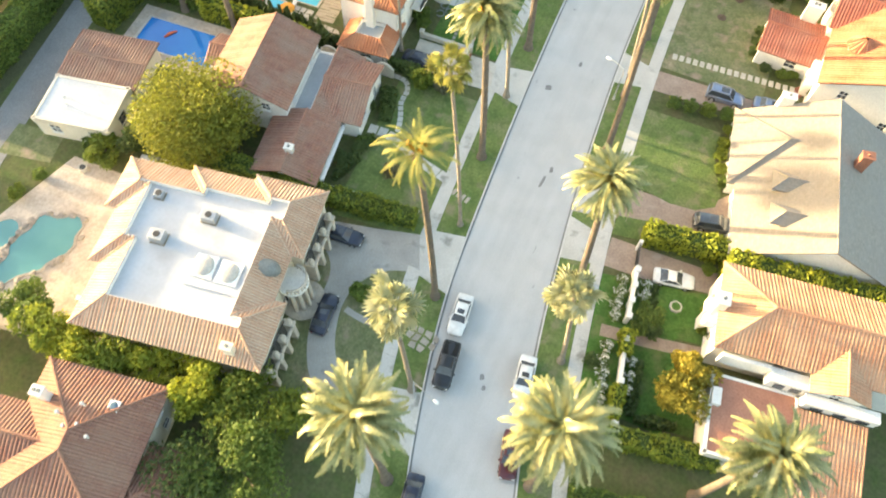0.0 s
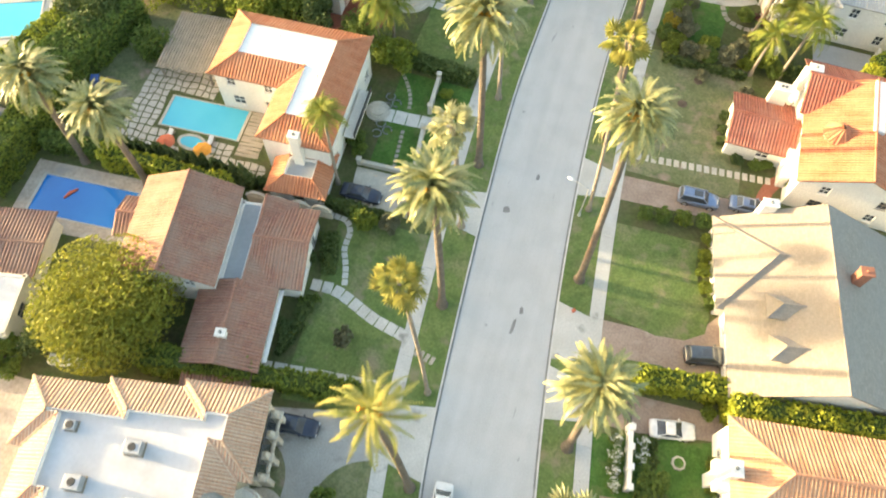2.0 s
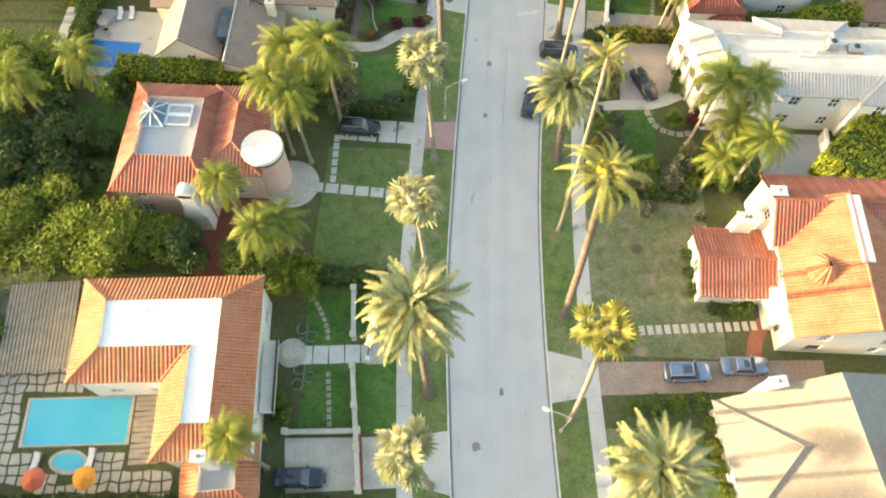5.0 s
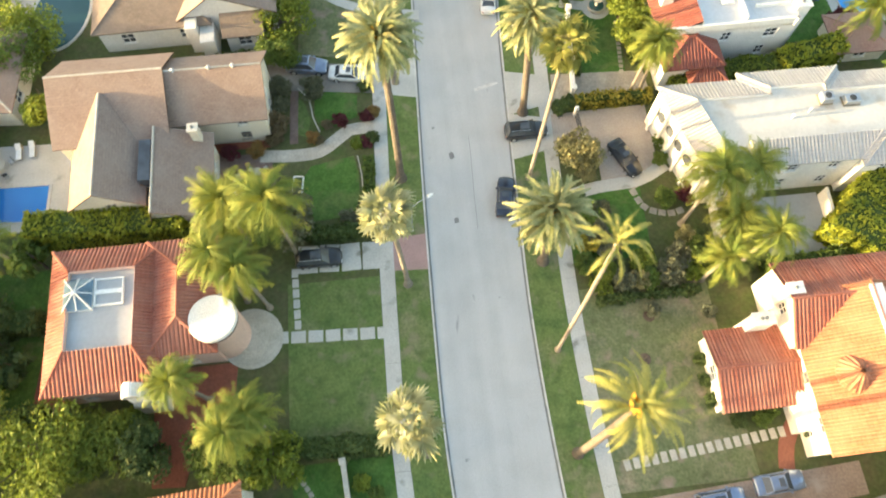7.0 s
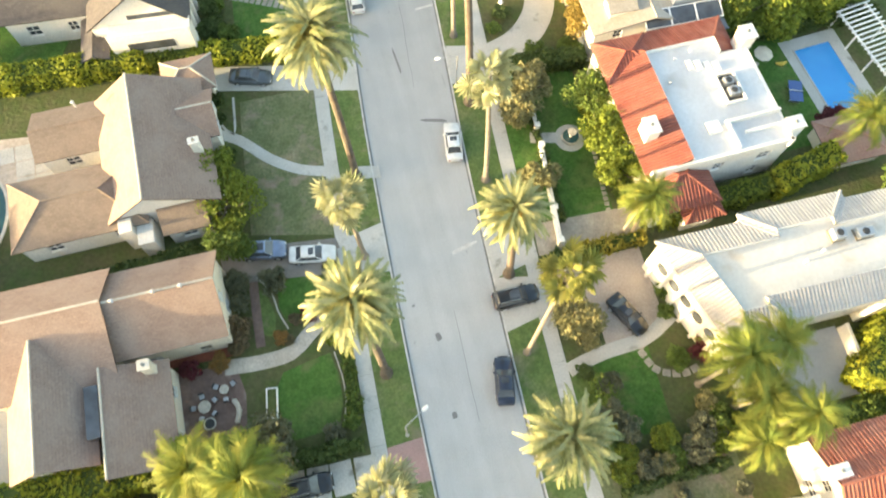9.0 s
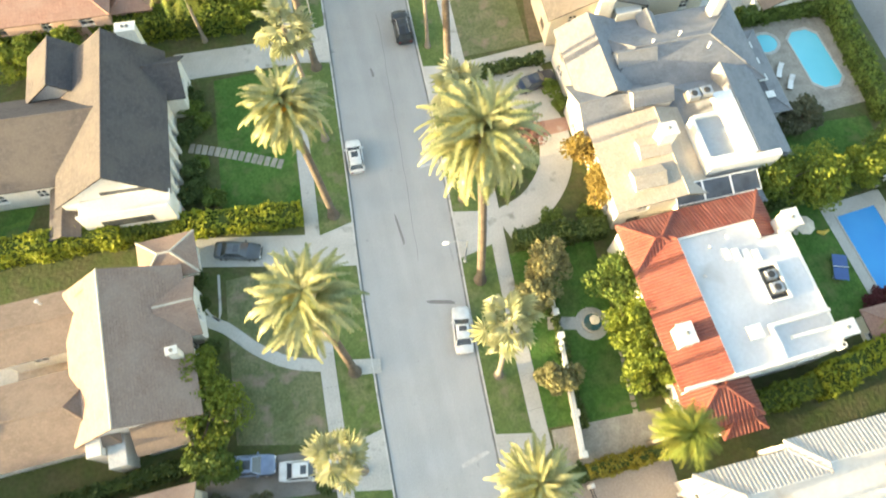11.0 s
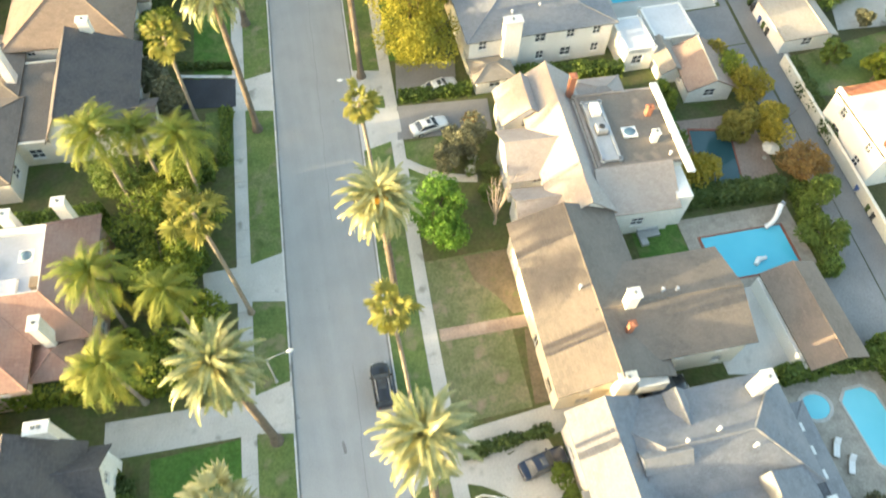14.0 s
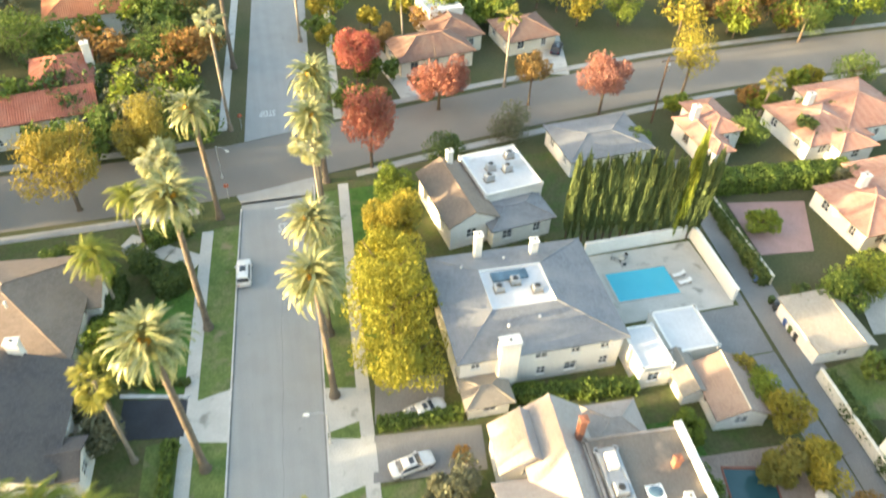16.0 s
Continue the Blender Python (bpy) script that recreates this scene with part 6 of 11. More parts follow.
h = house("house", -29.2, 200.6, -4, "white house with a plain dark slate gable roof")
gable_block(h, -2.4, 7.0, 0, 13.6, 4.9, 0.44, STUCCO_WHITE, SLATE, "y", 2, "01", ridge=-0.4)
flat_block(h, -7.2, -2.5, 0.2, 13.4, 3.6, STUCCO_CREAM, ROOF_DARK, 1, "0")
gable_block(h, 2.6, 9.0, 0.4, 4.6, 4.2, 0.5, STUCCO_WHITE, SLATE, "x", 1, "01")
hip_block(h, -17, -6.5, -5.0, 7.0, 4.2, 0.3, STUCCO_WHITE, SHINGLE_TAUPE, 1, "01")
hip_block(h, -17, -7.2, 8.0, 18.0, 4.2, 0.3, STUCCO_WHITE, SHINGLE_TAUPE, 1, "01")
chimney(h, -7.6, 10.2, 0, 8.6, 1.0, 1.4)
h = house("house", -29.0, 215.4, -5, "white house with a grey hipped roof and white chimney")
hip_block(h, -8.0, 6.6, 0, 15.6, 5.0, 0.48, STUCCO_WHITE, SHINGLE_TAN, 2, "01")
gable_block(h, 4.0, 8.2, 8.0, 13.0, 4.4, 0.5, STUCCO_WHITE, SHINGLE_TAN, "x", 1, "1")
chimney(h, 2.6, -0.6, 0, 8.8, 1.3, 0.9)
vent(h, 0.4, 5.2, 8.2)

# ---- houses, east side from the south ----
h = house("house", 16.4, 32.4, 8.5, "white house with long sandy-orange barrel-tile roofs")
hip_block(h, 0.2, 26, 0.9, 9.6, 6.0, 0.46, STUCCO_WHITE, TILE_APRICOT, 2, "03", -1, 0.5, 2.8)
gable_block(h, 9.6, 14.4, -1.0, 5.4, 5.9, 0.5, STUCCO_WHITE, TILE_APRICOT, "y", 2, "0")
part("roof_parapet", boxed(0.8, 5.6, -0.05, 0.4, 3.3, 5.3, bevel=0.04), STUCCO_WHITE, h)
part("roof_parapet", boxed(5.6, 9.4, -1.1, 0.4, 3.3, 5.0, bevel=0.04), STUCCO_WHITE, h)
part("roof_parapet", boxed(9.2, 16.4, -2.3, -1.1, 3.2, 4.6, bevel=0.04), STUCCO_WHITE, h)
for wx in (6.3, 7.9):
    part("window", boxed(wx, wx + 1.0, -1.16, -1.1, 3.6, 4.6), GLASS_DARK, h)
for wx in (10.0, 12.2, 14.4):
    part("window", boxed(wx, wx + 1.2, -2.36, -2.3, 3.5, 4.2), GLASS_DARK, h)
flat_block(h, 0.6, 9.1, -9.4, -1.2, 3.2, STUCCO_WHITE, DECK_CLAY, 1, "03")
lean_to(h, 9.2, 15.4, -11.2, -2.6, 2.4, 3.7, STUCCO_WHITE, TILE_APRICOT, 0.3)
part("roof_hatch", boxed(0.7, 1.6, -4.6, -2.8, 3.2, 4.0, bevel=0.04), STUCCO_WHITE, h)
chimney(h, -0.3, 5.0, 0, 7.4, 1.0, 1.3)
part("balcony", boxed(-1.0, 0.2, 3.6, 6.4, 3.0, 4.4, bevel=0.04), STUCCO_WHITE, h)

h = house("house", 14.7, 45.6, 9.5, "broad house under one large cream shingle roof")
gable_block(h, 1.0, 18.4, 0, 19.6, 3.2, 0.56, STUCCO_WHITE, SHINGLE_CREAM, "y", 1, "03")
hip_block(h, 0.2, 14.0, 9.4, 19.5, 3.1, 0.60, STUCCO_WHITE, SHINGLE_CREAM, 1, "3")
for dy in (4.2, 8.65):
    d = thing_part("dormer", h)
    hip_block(d, 4.0, 9.2, dy - 1.0, dy + 1.0, 5.9, 0.72, STUCCO_WHITE, SHINGLE_CREAM, 1, "", -1, 0.3, z0=4.4)
chimney(h, 12.4, 12.2, 4.8, 8.8, 1.2, 0.9, BRICK, 1)
chimney(h, 4.6, 20.2, 0, 6.6, 1.5, 0.9)

h = house("house", 18.6, 71.2, 0, "white house with orange-red tiles and a round turret")
gable_block(h, -6.9, 1.2, 5.2, 12.2, 2.9, 0.34, STUCCO_WHITE, TILE_RED, "x", 1, "03")
gable_block(h, 0, 18, 9.8, 17.4, 5.8, 0.52, STUCCO_WHITE, TILE_RED, "x", 2, "3")
gable_block(h, 0.6, 13.0, 0.2, 14.0, 5.6, 0.46, STUCCO_WHITE, TILE_ORANGE, "y", 2, "03")
hip_block(h, 10.0, 20.0, 2.0, 12.0, 5.2, 0.46, STUCCO_WHITE, TILE_RED, 2, "0")
tur = thing_part("turret", h)
part("wall", cyl(bmesh.new(), 3.6, 6.4, 0, 7.0, 1.5, 1.5, 24), STUCCO_WHITE, tur)
R = Roof(True)
for k in range(12):
    a, b = 2 * math.pi * k / 12, 2 * math.pi * (k + 1) / 12
    R.face((3.6 + 1.8 * math.cos(a), 6.4 + 1.8 * math.sin(a), 6.9), (3.6 + 1.8 * math.cos(b), 6.4 + 1.8 * math.sin(b), 6.9), (3.6, 6.4, 8.2))
R.put(tur, TILE_ORANGE)
chimney(h, -2.4, 12.6, 0, 5.4, 2.0, 1.1, STUCCO_WHITE, 2)
chimney(h, 0.2, 14.6, 4, 7.6, 1.4, 1.0)
part("roof_gutter", boxed(6.5, 7.7, 6.6, 14.0, 8.1, 8.6, bevel=0.04), ROOF_WHITE, h, "white ridge deck with pipes")
part("entry_wall", boxed(-0.3, 0.6, 2.4, 7.0, 0, 3.2, bevel=0.06), STUCCO_WHITE, h)

h = house("house", 12.0, 98.4, -0.5, "long white house with pale tile bands and an arcaded front")
out = [(2.8, 0), (9.4, 0), (9.4, 0.8), (18.6, 0.8), (18.6, 0), (33, 0), (33, 10.6), (18.8, 10.6), (18.8, 11.4), (8.4, 11.4), (8.4, 10.6), (-0.2, 10.6)]
walls(h, out, 6.6, STUCCO_WHITE, 2, 0, "02467", -1, 2.6)
skirt_roof(h, out, 6.6, (2.3,) * 12, 0.85, TILE_PALE, ROOF_CREAM, 0.25, STUCCO_WHITE, 0.3)
air_unit(h, 16.0, 7.2, 7.25, 1.2, 1.1, 0.9)
air_unit(h, 18.6, 6.8, 7.25, 1.6, 1.0, 0.7)
vent(h, 12.0, 5.4, 7.3)
vent(h, 14.0, 6.0, 7.3)
arc = thing_part("arcade", h)
arc.matrix_basis = pose(2.8, 0, 0, 0, 0, 15.8)
part("wall", boxed(-0.4, -0.1, 0.6, 10.2, 5.2, 6.3, bevel=0.04), STUCCO_WHITE, arc)
for k in range(6):
    part("column", boxed(-0.36, -0.15, 0.6 + 1.84 * k, 1.0 + 1.84 * k, 0.1, 5.2, bevel=0.06), STUCCO_WHITE, arc)
for k in range(5):
    bm = cyl(bmesh.new(), 0, 0, -0.06, 0.06, 0.66, 0.66, 20)
    bm.transform(Matrix.Translation((-0.06, 1.72 + 1.84 * k, 3.8)) @ pose(0, 0, 0, 0, 90, 0))
    part("arched_window", bm, GLASS_DARK, arc)

h = house("house", 13.9, 116.0, 1, "white house with red tile slopes and a flat white deck")
out = [(0, 0), (15.2, 0), (15.2, 12.0), (14.2, 12.0), (14.2, 16.4), (0, 16.4)]
walls(h, out, 6.0, STUCCO_WHITE, 2, 0, "013", 5, 2.8)
skirt_roof(h, out, 6.0, (0, 0, 0, 2.2, 2.9, 4.2), 1.35, TILE_CRIMSON, ROOF_WHITE, 0.5, STUCCO_WHITE)
hip_block(h, 0.2, 6.2, -3.0, 2.2, 4.6, 0.5, STUCCO_WHITE, TILE_CRIMSON, 1, "03")
hip_block(h, 3.2, 6.6, -4.2, -0.6, 3.4, 0.5, STUCCO_WHITE, TILE_CRIMSON, 1, "0")
chimney(h, 1.2, 4.6, 5.5, 8.0, 1.3, 1.8, STUCCO_WHITE)
chimney(h, 15.0, 12.4, 0, 8.4, 1.4, 1.6, STUCCO_WHITE)
chimney(h, 15.6, 1.4, 0, 7.6, 1.6, 1.3, STUCCO_WHITE)
pit = thing_part("plant_pit", h)
part("pit_floor", boxed(10.3, 12.1, 5.6, 8.8, 6.87, 6.95), IRON, pit)
for a in ((10.1, 10.3, 5.4, 9.0), (12.1, 12.3, 5.4, 9.0), (10.3, 12.1, 5.4, 5.6), (10.3, 12.1, 8.8, 9.0)):
    part("pit_wall", boxed(*a, 6.85, 7.35, bevel=0.02), STUCCO_WHITE, pit)
air_unit(h, 11.2, 6.6, 6.95, 1.1, 1.0, 0.7)
air_unit(h, 11.2, 7.9, 6.95, 1.0, 0.9, 0.6)
hip_block(h, 0.1, 5.0, 12.0, 16.2, 6.3, 0.5, STUCCO_WHITE, TILE_CRIMSON, 1, "", -1, 0.5, z0=5.0)
for k in range(4):
    part("roof_hatch", boxed(8.0 + 0.9 * k, 8.6 + 0.9 * k, 10.4 - 0.3 * k, 11.6 - 0.3 * k, 6.87, 7.0 + 0.08 * (k % 2), bevel=0.02), PAINT_WHITE, h)
part("roof_platform", boxed(7.0, 8.4, 2.6, 4.0, 6.85, 7.15, bevel=0.03), PAINT_WHITE, h)
vent(h, 7.7, 3.3, 7.1, 0.3)
for q in ((5.4, 9.4), (7.0, 12.0), (9.0, 12.6)):
    vent(h, q[0], q[1], 6.9, 0.25)
for a in ((9.0, 15.0, 3.3, 3.6, 7.5), (9.0, 9.3, 0.3, 3.3, 7.5), (10.6, 14.6, 1.8, 2.1, 7.3)):
    part("terrace_wall", boxed(*a[:4], 6.8, a[4], bevel=0.04), STUCCO_WHITE, h)
part("awning", boxed(-0.6, 0.0, 1.0, 4.0, 3.2, 3.35), STUCCO_WHITE, h)

h = house("pool_house", 35.0, 114.4, 0, "small pool house with a brown tile roof")
hip_block(h, 0.4, 6.4, 0.2, 4.8, 2.6, 0.3, STUCCO_CREAM, CLAY_SALMON, 1, "03")

h = house("house", 14.6, 134.6, -1, "large white house of many grey and cream shingle roofs")
hip_block(h, 2.0, 20, 12.0, 21.6, 5.2, 0.44, STUCCO_WHITE, SHINGLE_GREY, 2, "03")
gable_block(h, 0.2, 6.4, 12.6, 22.0, 5.4, 0.56, STUCCO_WHITE, SHINGLE_GREY, "y", 2, "03", ridge=3.2)
for dy in (11.2, 16.2):
    d = thing_part("dormer", h)
    gable_block(d, 4.6, 8.8, dy - 1.0, dy + 1.0, 6.7, 0.95, STUCCO_WHITE, SHINGLE_GREY, "x", 1, "", -1, 0.12, z0=5.4)
gable_block(h, -0.4, 6.0, 8.8, 15.0, 4.8, 0.56, STUCCO_WHITE, SHINGLE_GREY, "x", 2, "03")
gable_block(h, 0, 9.6, 0, 9.4, 5.4, 0.36, STUCCO_WHITE, SHINGLE_PALE, "y", 2, "03", ridge=6.6)
hip_block(h, 9.0, 19.0, 2.6, 13.0, 5.2, 0.42, STUCCO_WHITE, SHINGLE_GREY, 2, "01")
gable_block(h, 14.4, 18.6, 2.6, 12.6, 5.6, 0.46, STUCCO_WHITE, SHINGLE_GREY, "y", 2, "0", ridge=14.8)
gable_block(h, 9.2, 10.8, 18.6, 21.8, 5.9, 0.9, STUCCO_WHITE, SHINGLE_GREY, "y", 2, "0", -1, 0.2)
hip_block(h, 19.6, 22.6, 8.6, 18.6, 3.2, 0.3, STUCCO_WHITE, SHINGLE_GREY, 1, "1")
ter = thing_part("roof_terrace", h)
part("floor", boxed(9.7, 12.5, 2.5, 7.1, 6.9, 7.05), ROOF_GREY, ter)
for a in ((9.4, 9.7, 2.2, 7.4, 7.4), (9.7, 12.5, 2.2, 2.5, 7.5), (9.7, 12.5, 7.1, 7.4, 7.6)):
    part("parapet", boxed(*a[:4], 5.2, a[4], bevel=0.03), STUCCO_WHITE, ter)
part("white_deck", boxed(12.5, 14.6, 2.2, 9.6, 5.2, 7.5, bevel=0.04), ROOF_BRIGHT, ter)
part("white_deck", boxed(9.4, 17.2, 1.5, 2.2, 4.6, 7.0, bevel=0.04), ROOF_BRIGHT, ter)
air_unit(h, 10.2, 9.4, 7.6)
air_unit(h, 11.6, 9.5, 7.6)
chimney(h, 6.0, 5.8, 5.8, 8.8, 1.6, 1.3)
chimney(h, 17.4, 20.4, 4, 9.2, 1.0, 1.2)
for a in ((3.0, 1.2), (4.6, 4.4)):
    d = thing_part("dormer", h)
    gable_block(d, a[0] - 1.2, a[0] + 1.8, a[1], a[1] + 2.0, 6.6, 0.5, STUCCO_WHITE, SHINGLE_PALE, "x", 1, "", -1, 0.15, z0=5.4)
for k in range(4):
    part("roof_window", boxed(20.4, 21.4, 9.6 + 2.2 * k, 10.4 + 2.2 * k, 3.9, 4.05, bevel=0.02), PAINT_WHITE, h)
for q in ((12.0, 17.4), (14.6, 15.4), (8.8, 17.0)):
    vent(h, q[0], q[1], 7.2, 0.5)
sol = thing_part("solar_roof", h)
for k in range(3):
    m = Matrix.Translation((7.0 + 3.0 * k, -0.1, 5.75)) @ pose(0, 0, 0, 19, 0, 0)
    bm = boxed(-1.4, 1.4, -0.95, 0.95, -0.03, 0.03)
    bm.transform(m)
    panel = part("solar_panel", bm, GLASS_DARK, sol)
    for a in ((-1.5, 1.5, -1.05, -0.95), (-1.5, 1.5, 0.95, 1.05), (-1.5, -1.4, -0.95, 0.95), (1.4, 1.5, -0.95, 0.95)):
        bm = boxed(*a, -0.05, 0.06)
        bm.transform(m)
        part("panel_frame", bm, PAINT_WHITE, panel)
hip_block(h, 6.5, 14.6, -1.6, 3.0, 4.6, 0.35, STUCCO_WHITE, SHINGLE_GREY, 1, "0")

h = house("house", 14.7, 158.8, -2.5, "cream two-storey house with taupe shingle gables")
gable_block(h, 0.4, 11.2, 0, 18.6, 5.3, 0.42, STUCCO_CREAM, SHINGLE_TAUPE, "y", 2, "03", 3)
gable_block(h, 5.8, 20.0, 1.6, 11.6, 5.8, 0.33, STUCCO_CREAM, SHINGLE_TAUPE, "x", 2, "01")
chimney(h, 8.7, 6.6, 6.6, 9.6, 1.1, 1.0, STUCCO_WHITE)
chimney(h, 8.0, 4.2, 6.2, 8.3, 0.6, 0.5, BRICK, 1)
chimney(h, 6.2, -0.5, 0, 7.4, 1.6, 0.9, STUCCO_CREAM)
part("bay", boxed(7.8, 10.8, -0.9, 0.5, 3.0, 5.0, bevel=0.05), PAINT_WHITE, h)
for q in ((4.6, 9.2), (12.4, 7.4), (13.8, 7.2)):
    vent(h, q[0], q[1], 7.4, 0.4)
h = house("garage", 41.2, 156.4, 0, "cream garage with a tan shingle gable roof", "garage")
gable_block(h, 0, 5.6, 0, 10.4, 2.8, 0.44, STUCCO_WHITE, SHINGLE_TAN, "y", 1, "3")

h = house("house", 17.0, 178.4, -4, "white gabled house with a flat gravel roof behind")
gable_block(h, 4.2, 10.6, -0.6, 19.0, 5.2, 0.78, STUCCO_WHITE, SHINGLE_BUFF, "y", 2, "03")
gable_block(h, 0.6, 6.6, 5.4, 12.0, 4.8, 0.62, STUCCO_WHITE, SHINGLE_BUFF, "x", 2, "03")
gable_block(h, 0.4, 6.4, -0.8, 3.8, 4.4, 0.62, STUCCO_WHITE, SHINGLE_BUFF, "x", 2, "03")
gable_block(h, 1.6, 7.0, 13.6, 18.4, 4.8, 0.8, STUCCO_WHITE, SHINGLE_BUFF, "y", 2, "03")
lean_to(h, 9.4, 17.6, -1.0, 3.6, 5.0, 7.0, STUCCO_WHITE, SHINGLE_BUFF)
flat_block(h, 9.6, 19.4, 3.6, 14.4, 6.6, STUCCO_WHITE, ROOF_DARK, 2, "01", upstand=SHINGLE_BUFF)
part("coping", boxed(19.0, 19.9, 1.6, 14.8, 6.9, 7.2, bevel=0.05), PAINT_WHITE, h)
part("side_wall", boxed(17.6, 19.4, -0.6, 3.6, 0, 5.6, bevel=0.04), STUCCO_WHITE, h)
flat_block(h, 10.2, 12.4, 4.4, 13.0, 6.9, ROOF_GREY, ROOF_GREY, 1, "", z0=6.0)
part("roof_box", boxed(10.8, 11.8, 10.6, 12.2, 7.1, 7.9, bevel=0.03), STUCCO_WHITE, h)
air_unit(h, 11.2, 8.6, 7.1, 1.2, 1.2, 0.8)
skylight(h, 14.4, 8.0, 6.9, 1.4, 1.2, False)
chimney(h, 16.8, 6.6, 6.5, 8.2, 0.7, 0.7, STUCCO_WHITE)
chimney(h, 17.4, 10.4, 6.5, 8.0, 0.7, 0.6, BRICK, 2)
chimney(h, 9.4, 15.0, 4, 9.4, 0.7, 0.7, BRICK, 1)
hip_block(h, 12.4, 17.6, 16.2, 20.2, 2.8, 0.4, STUCCO_WHITE, SHINGLE_BUFF, 1, "0")
vent(h, 18.0, 4.4, 6.9, 0.4)
h = house("garage", 44.4, 193.6, -6, "small white garage with a brown shingle gable", "garage")
gable_block(h, 0.2, 6.0, 0, 7.0, 2.8, 0.5, STUCCO_WHITE, SHINGLE_BROWN, "y", 1, "03")

h = house("house", 18.6, 204.4, -1, "big white house with a grey hipped roof and glass deck light")
walls(h, rect(0, 19, 0, 15.6), 6.0, STUCCO_WHITE, 2, 0, "03", 3, 2.3)
skirt_roof(h, rect(0, 19, 0, 15.6), 6.0, (5.4, 6.4, 4.0, 5.0), 1.2, SHINGLE_GREY, ROOF_WHITE, 0.3, PAINT_WHITE, 0.5)
for q in ((6.6, 8.4), (8.8, 9.2), (11.0, 7.6)):
    air_unit(h, q[0], q[1], 6.9, 1.1, 1.0, 0.8)
part("roof_light", boxed(6.2, 10.6, 9.6, 11.0, 6.9, 7.25, bevel=0.03), GLASS_SKY, h)
chimney(h, 5.2, -0.4, 0, 8.6, 2.2, 1.2)
chimney(h, 5.8, 15.2, 5, 9.6, 0.9, 0.9)
chimney(h, 12.6, 14.0, 6.5, 8.6, 0.9, 0.9)
for q in ((3.2, 12.8), (6.2, 3.0), (10.0, 3.6), (8.6, 13.4), (12.0, 6.0)):
    vent(h, q[0], q[1], 6.6, 0.4)
hip_block(h, 0.2, 4.8, -3.6, -0.2, 2.8, 0.4, STUCCO_WHITE, SHINGLE_CREAM, 1, "0")
flat_block(h, 20.0, 24.0, -3.6, 2.4, 3.6, STUCCO_WHITE, ROOF_WHITE, 1, "0")
flat_block(h, 25, 31, -1.6, 4.8, 2.7, STUCCO_WHITE, ROOF_WHITE, 1, "")
gable_block(h, 24.2, 26.8, -6.6, -1.4, 2.6, 0.5, STUCCO_WHITE, SHINGLE_CREAM, "y", 1, "")

h = house("house", 23.4, 227.2, 8, "corner house with tan gable and grey-green flat roofs")
gable_block(h, 0, 6.6, 0, 12, 4.6, 0.5, STUCCO_WHITE, SHINGLE_TAN, "y", 1, "03")
flat_block(h, 6.6, 15.4, 3.4, 13.0, 5.0, STUCCO_WHITE, ROOF_WHITE, 1, "0")
hip_block(h, 5.6, 14.4, -1.6, 4.0, 3.6, 0.3, STUCCO_WHITE, SHINGLE_GREY, 1, "0")
for q in ((8.4, 6.4), (9.6, 8.6), (11.8, 7.6), (13.4, 10.4)):
    air_unit(h, q[0], q[1], 5.2, 1.3, 1.0, 1.1)
chimney(h, 4.4, 11.6, 4, 7.6, 0.9, 0.8)
h = house("house", 45.0, 239, 4, "low white house with a shallow grey roof behind cypresses")
hip_block(h, 0.4, 14, 0, 9.4, 3.4, 0.16, STUCCO_WHITE, SHINGLE_GREY, 1, "03")

# ---- beyond the alley and the crossing ----
h = house("house", 54.4, 176.0, 0, "white house with red tile edges beyond the alley")
walls(h, rect(5.6, 18, 0.4, 11), 5.6, STUCCO_WHITE, 2, 0, "03")
skirt_roof(h, rect(5.6, 18, 0.4, 11), 5.6, (1.8, 0, 1.8, 0), 0.8, TILE_ORANGE, ROOF_WHITE, 0.3, STUCCO_WHITE)
h = house("garage", 60.6, 198.6, -2, "white garage with a cream roof beyond the alley", "garage")
gable_block(h, 0.4, 7.4, 0.6, 8.8, 2.7, 0.26, STUCCO_WHITE, SHINGLE_PALE, "y", 1, "0", ridge=6.2)
for hx, hy, w, d, mat in ((84, 235.0, 22, 12, TILE_PINK), (79, 214.6, 20, 11, TILE_PINK), (66.6, 238.6, 9, 8, TILE_PINK)):
    h = house("house", hx, hy, 4, "white house with pinkish red tile hips beyond the alley")
    hip_block(h, 0.5, w * 0.55, 0.5, d, 3.4, 0.3, STUCCO_WHITE, mat, 1, "03")
    hip_block(h, w * 0.4, w, 2, d + 3, 3.9, 0.3, STUCCO_WHITE, mat, 1, "03")
    hip_block(h, w * 0.2, w * 0.5, -2, 3, 3.4, 0.34, STUCCO_WHITE, mat, 1, "03")
    chimney(h, w * 0.3, d * 0.8, 3, 6.2, 1.2, 1.0)
h = house("house", 26.0, 273.0, 8, "low house with sprawling brown tile roofs across the crossing")
hip_block(h, 0, 14, 0, 9, 3.4, 0.4, STUCCO_CREAM, TILE_BROWN, 1, "03")
hip_block(h, 9, 18, 5, 19, 3.6, 0.4, STUCCO_CREAM, TILE_BROWN, 1, "03")
flat_block(h, 10, 17, 12, 20, 5.4, STUCCO_WHITE, ROOF_WHITE, 1, "0")
hip_block(h, 22, 32, 1, 10, 3.2, 0.4, STUCCO_CREAM, TILE_BROWN, 1, "03")
h = house("house", -37.0, 262.6, 8, "house with long dark red tile roofs across the crossing")
gable_block(h, -8, 13, 0.4, 9.6, 4.6, 0.4, STUCCO_WHITE, TILE_RED, "x", 2, "01")
hip_block(h, 4, 13, 8, 18, 5.4, 0.5, STUCCO_WHITE, TILE_RED, 2, "01")
chimney(h, 13, 14, 3, 9, 1.2, 1.0)
h = house("house", -36, 297, 8, "far house with a red tile roof")
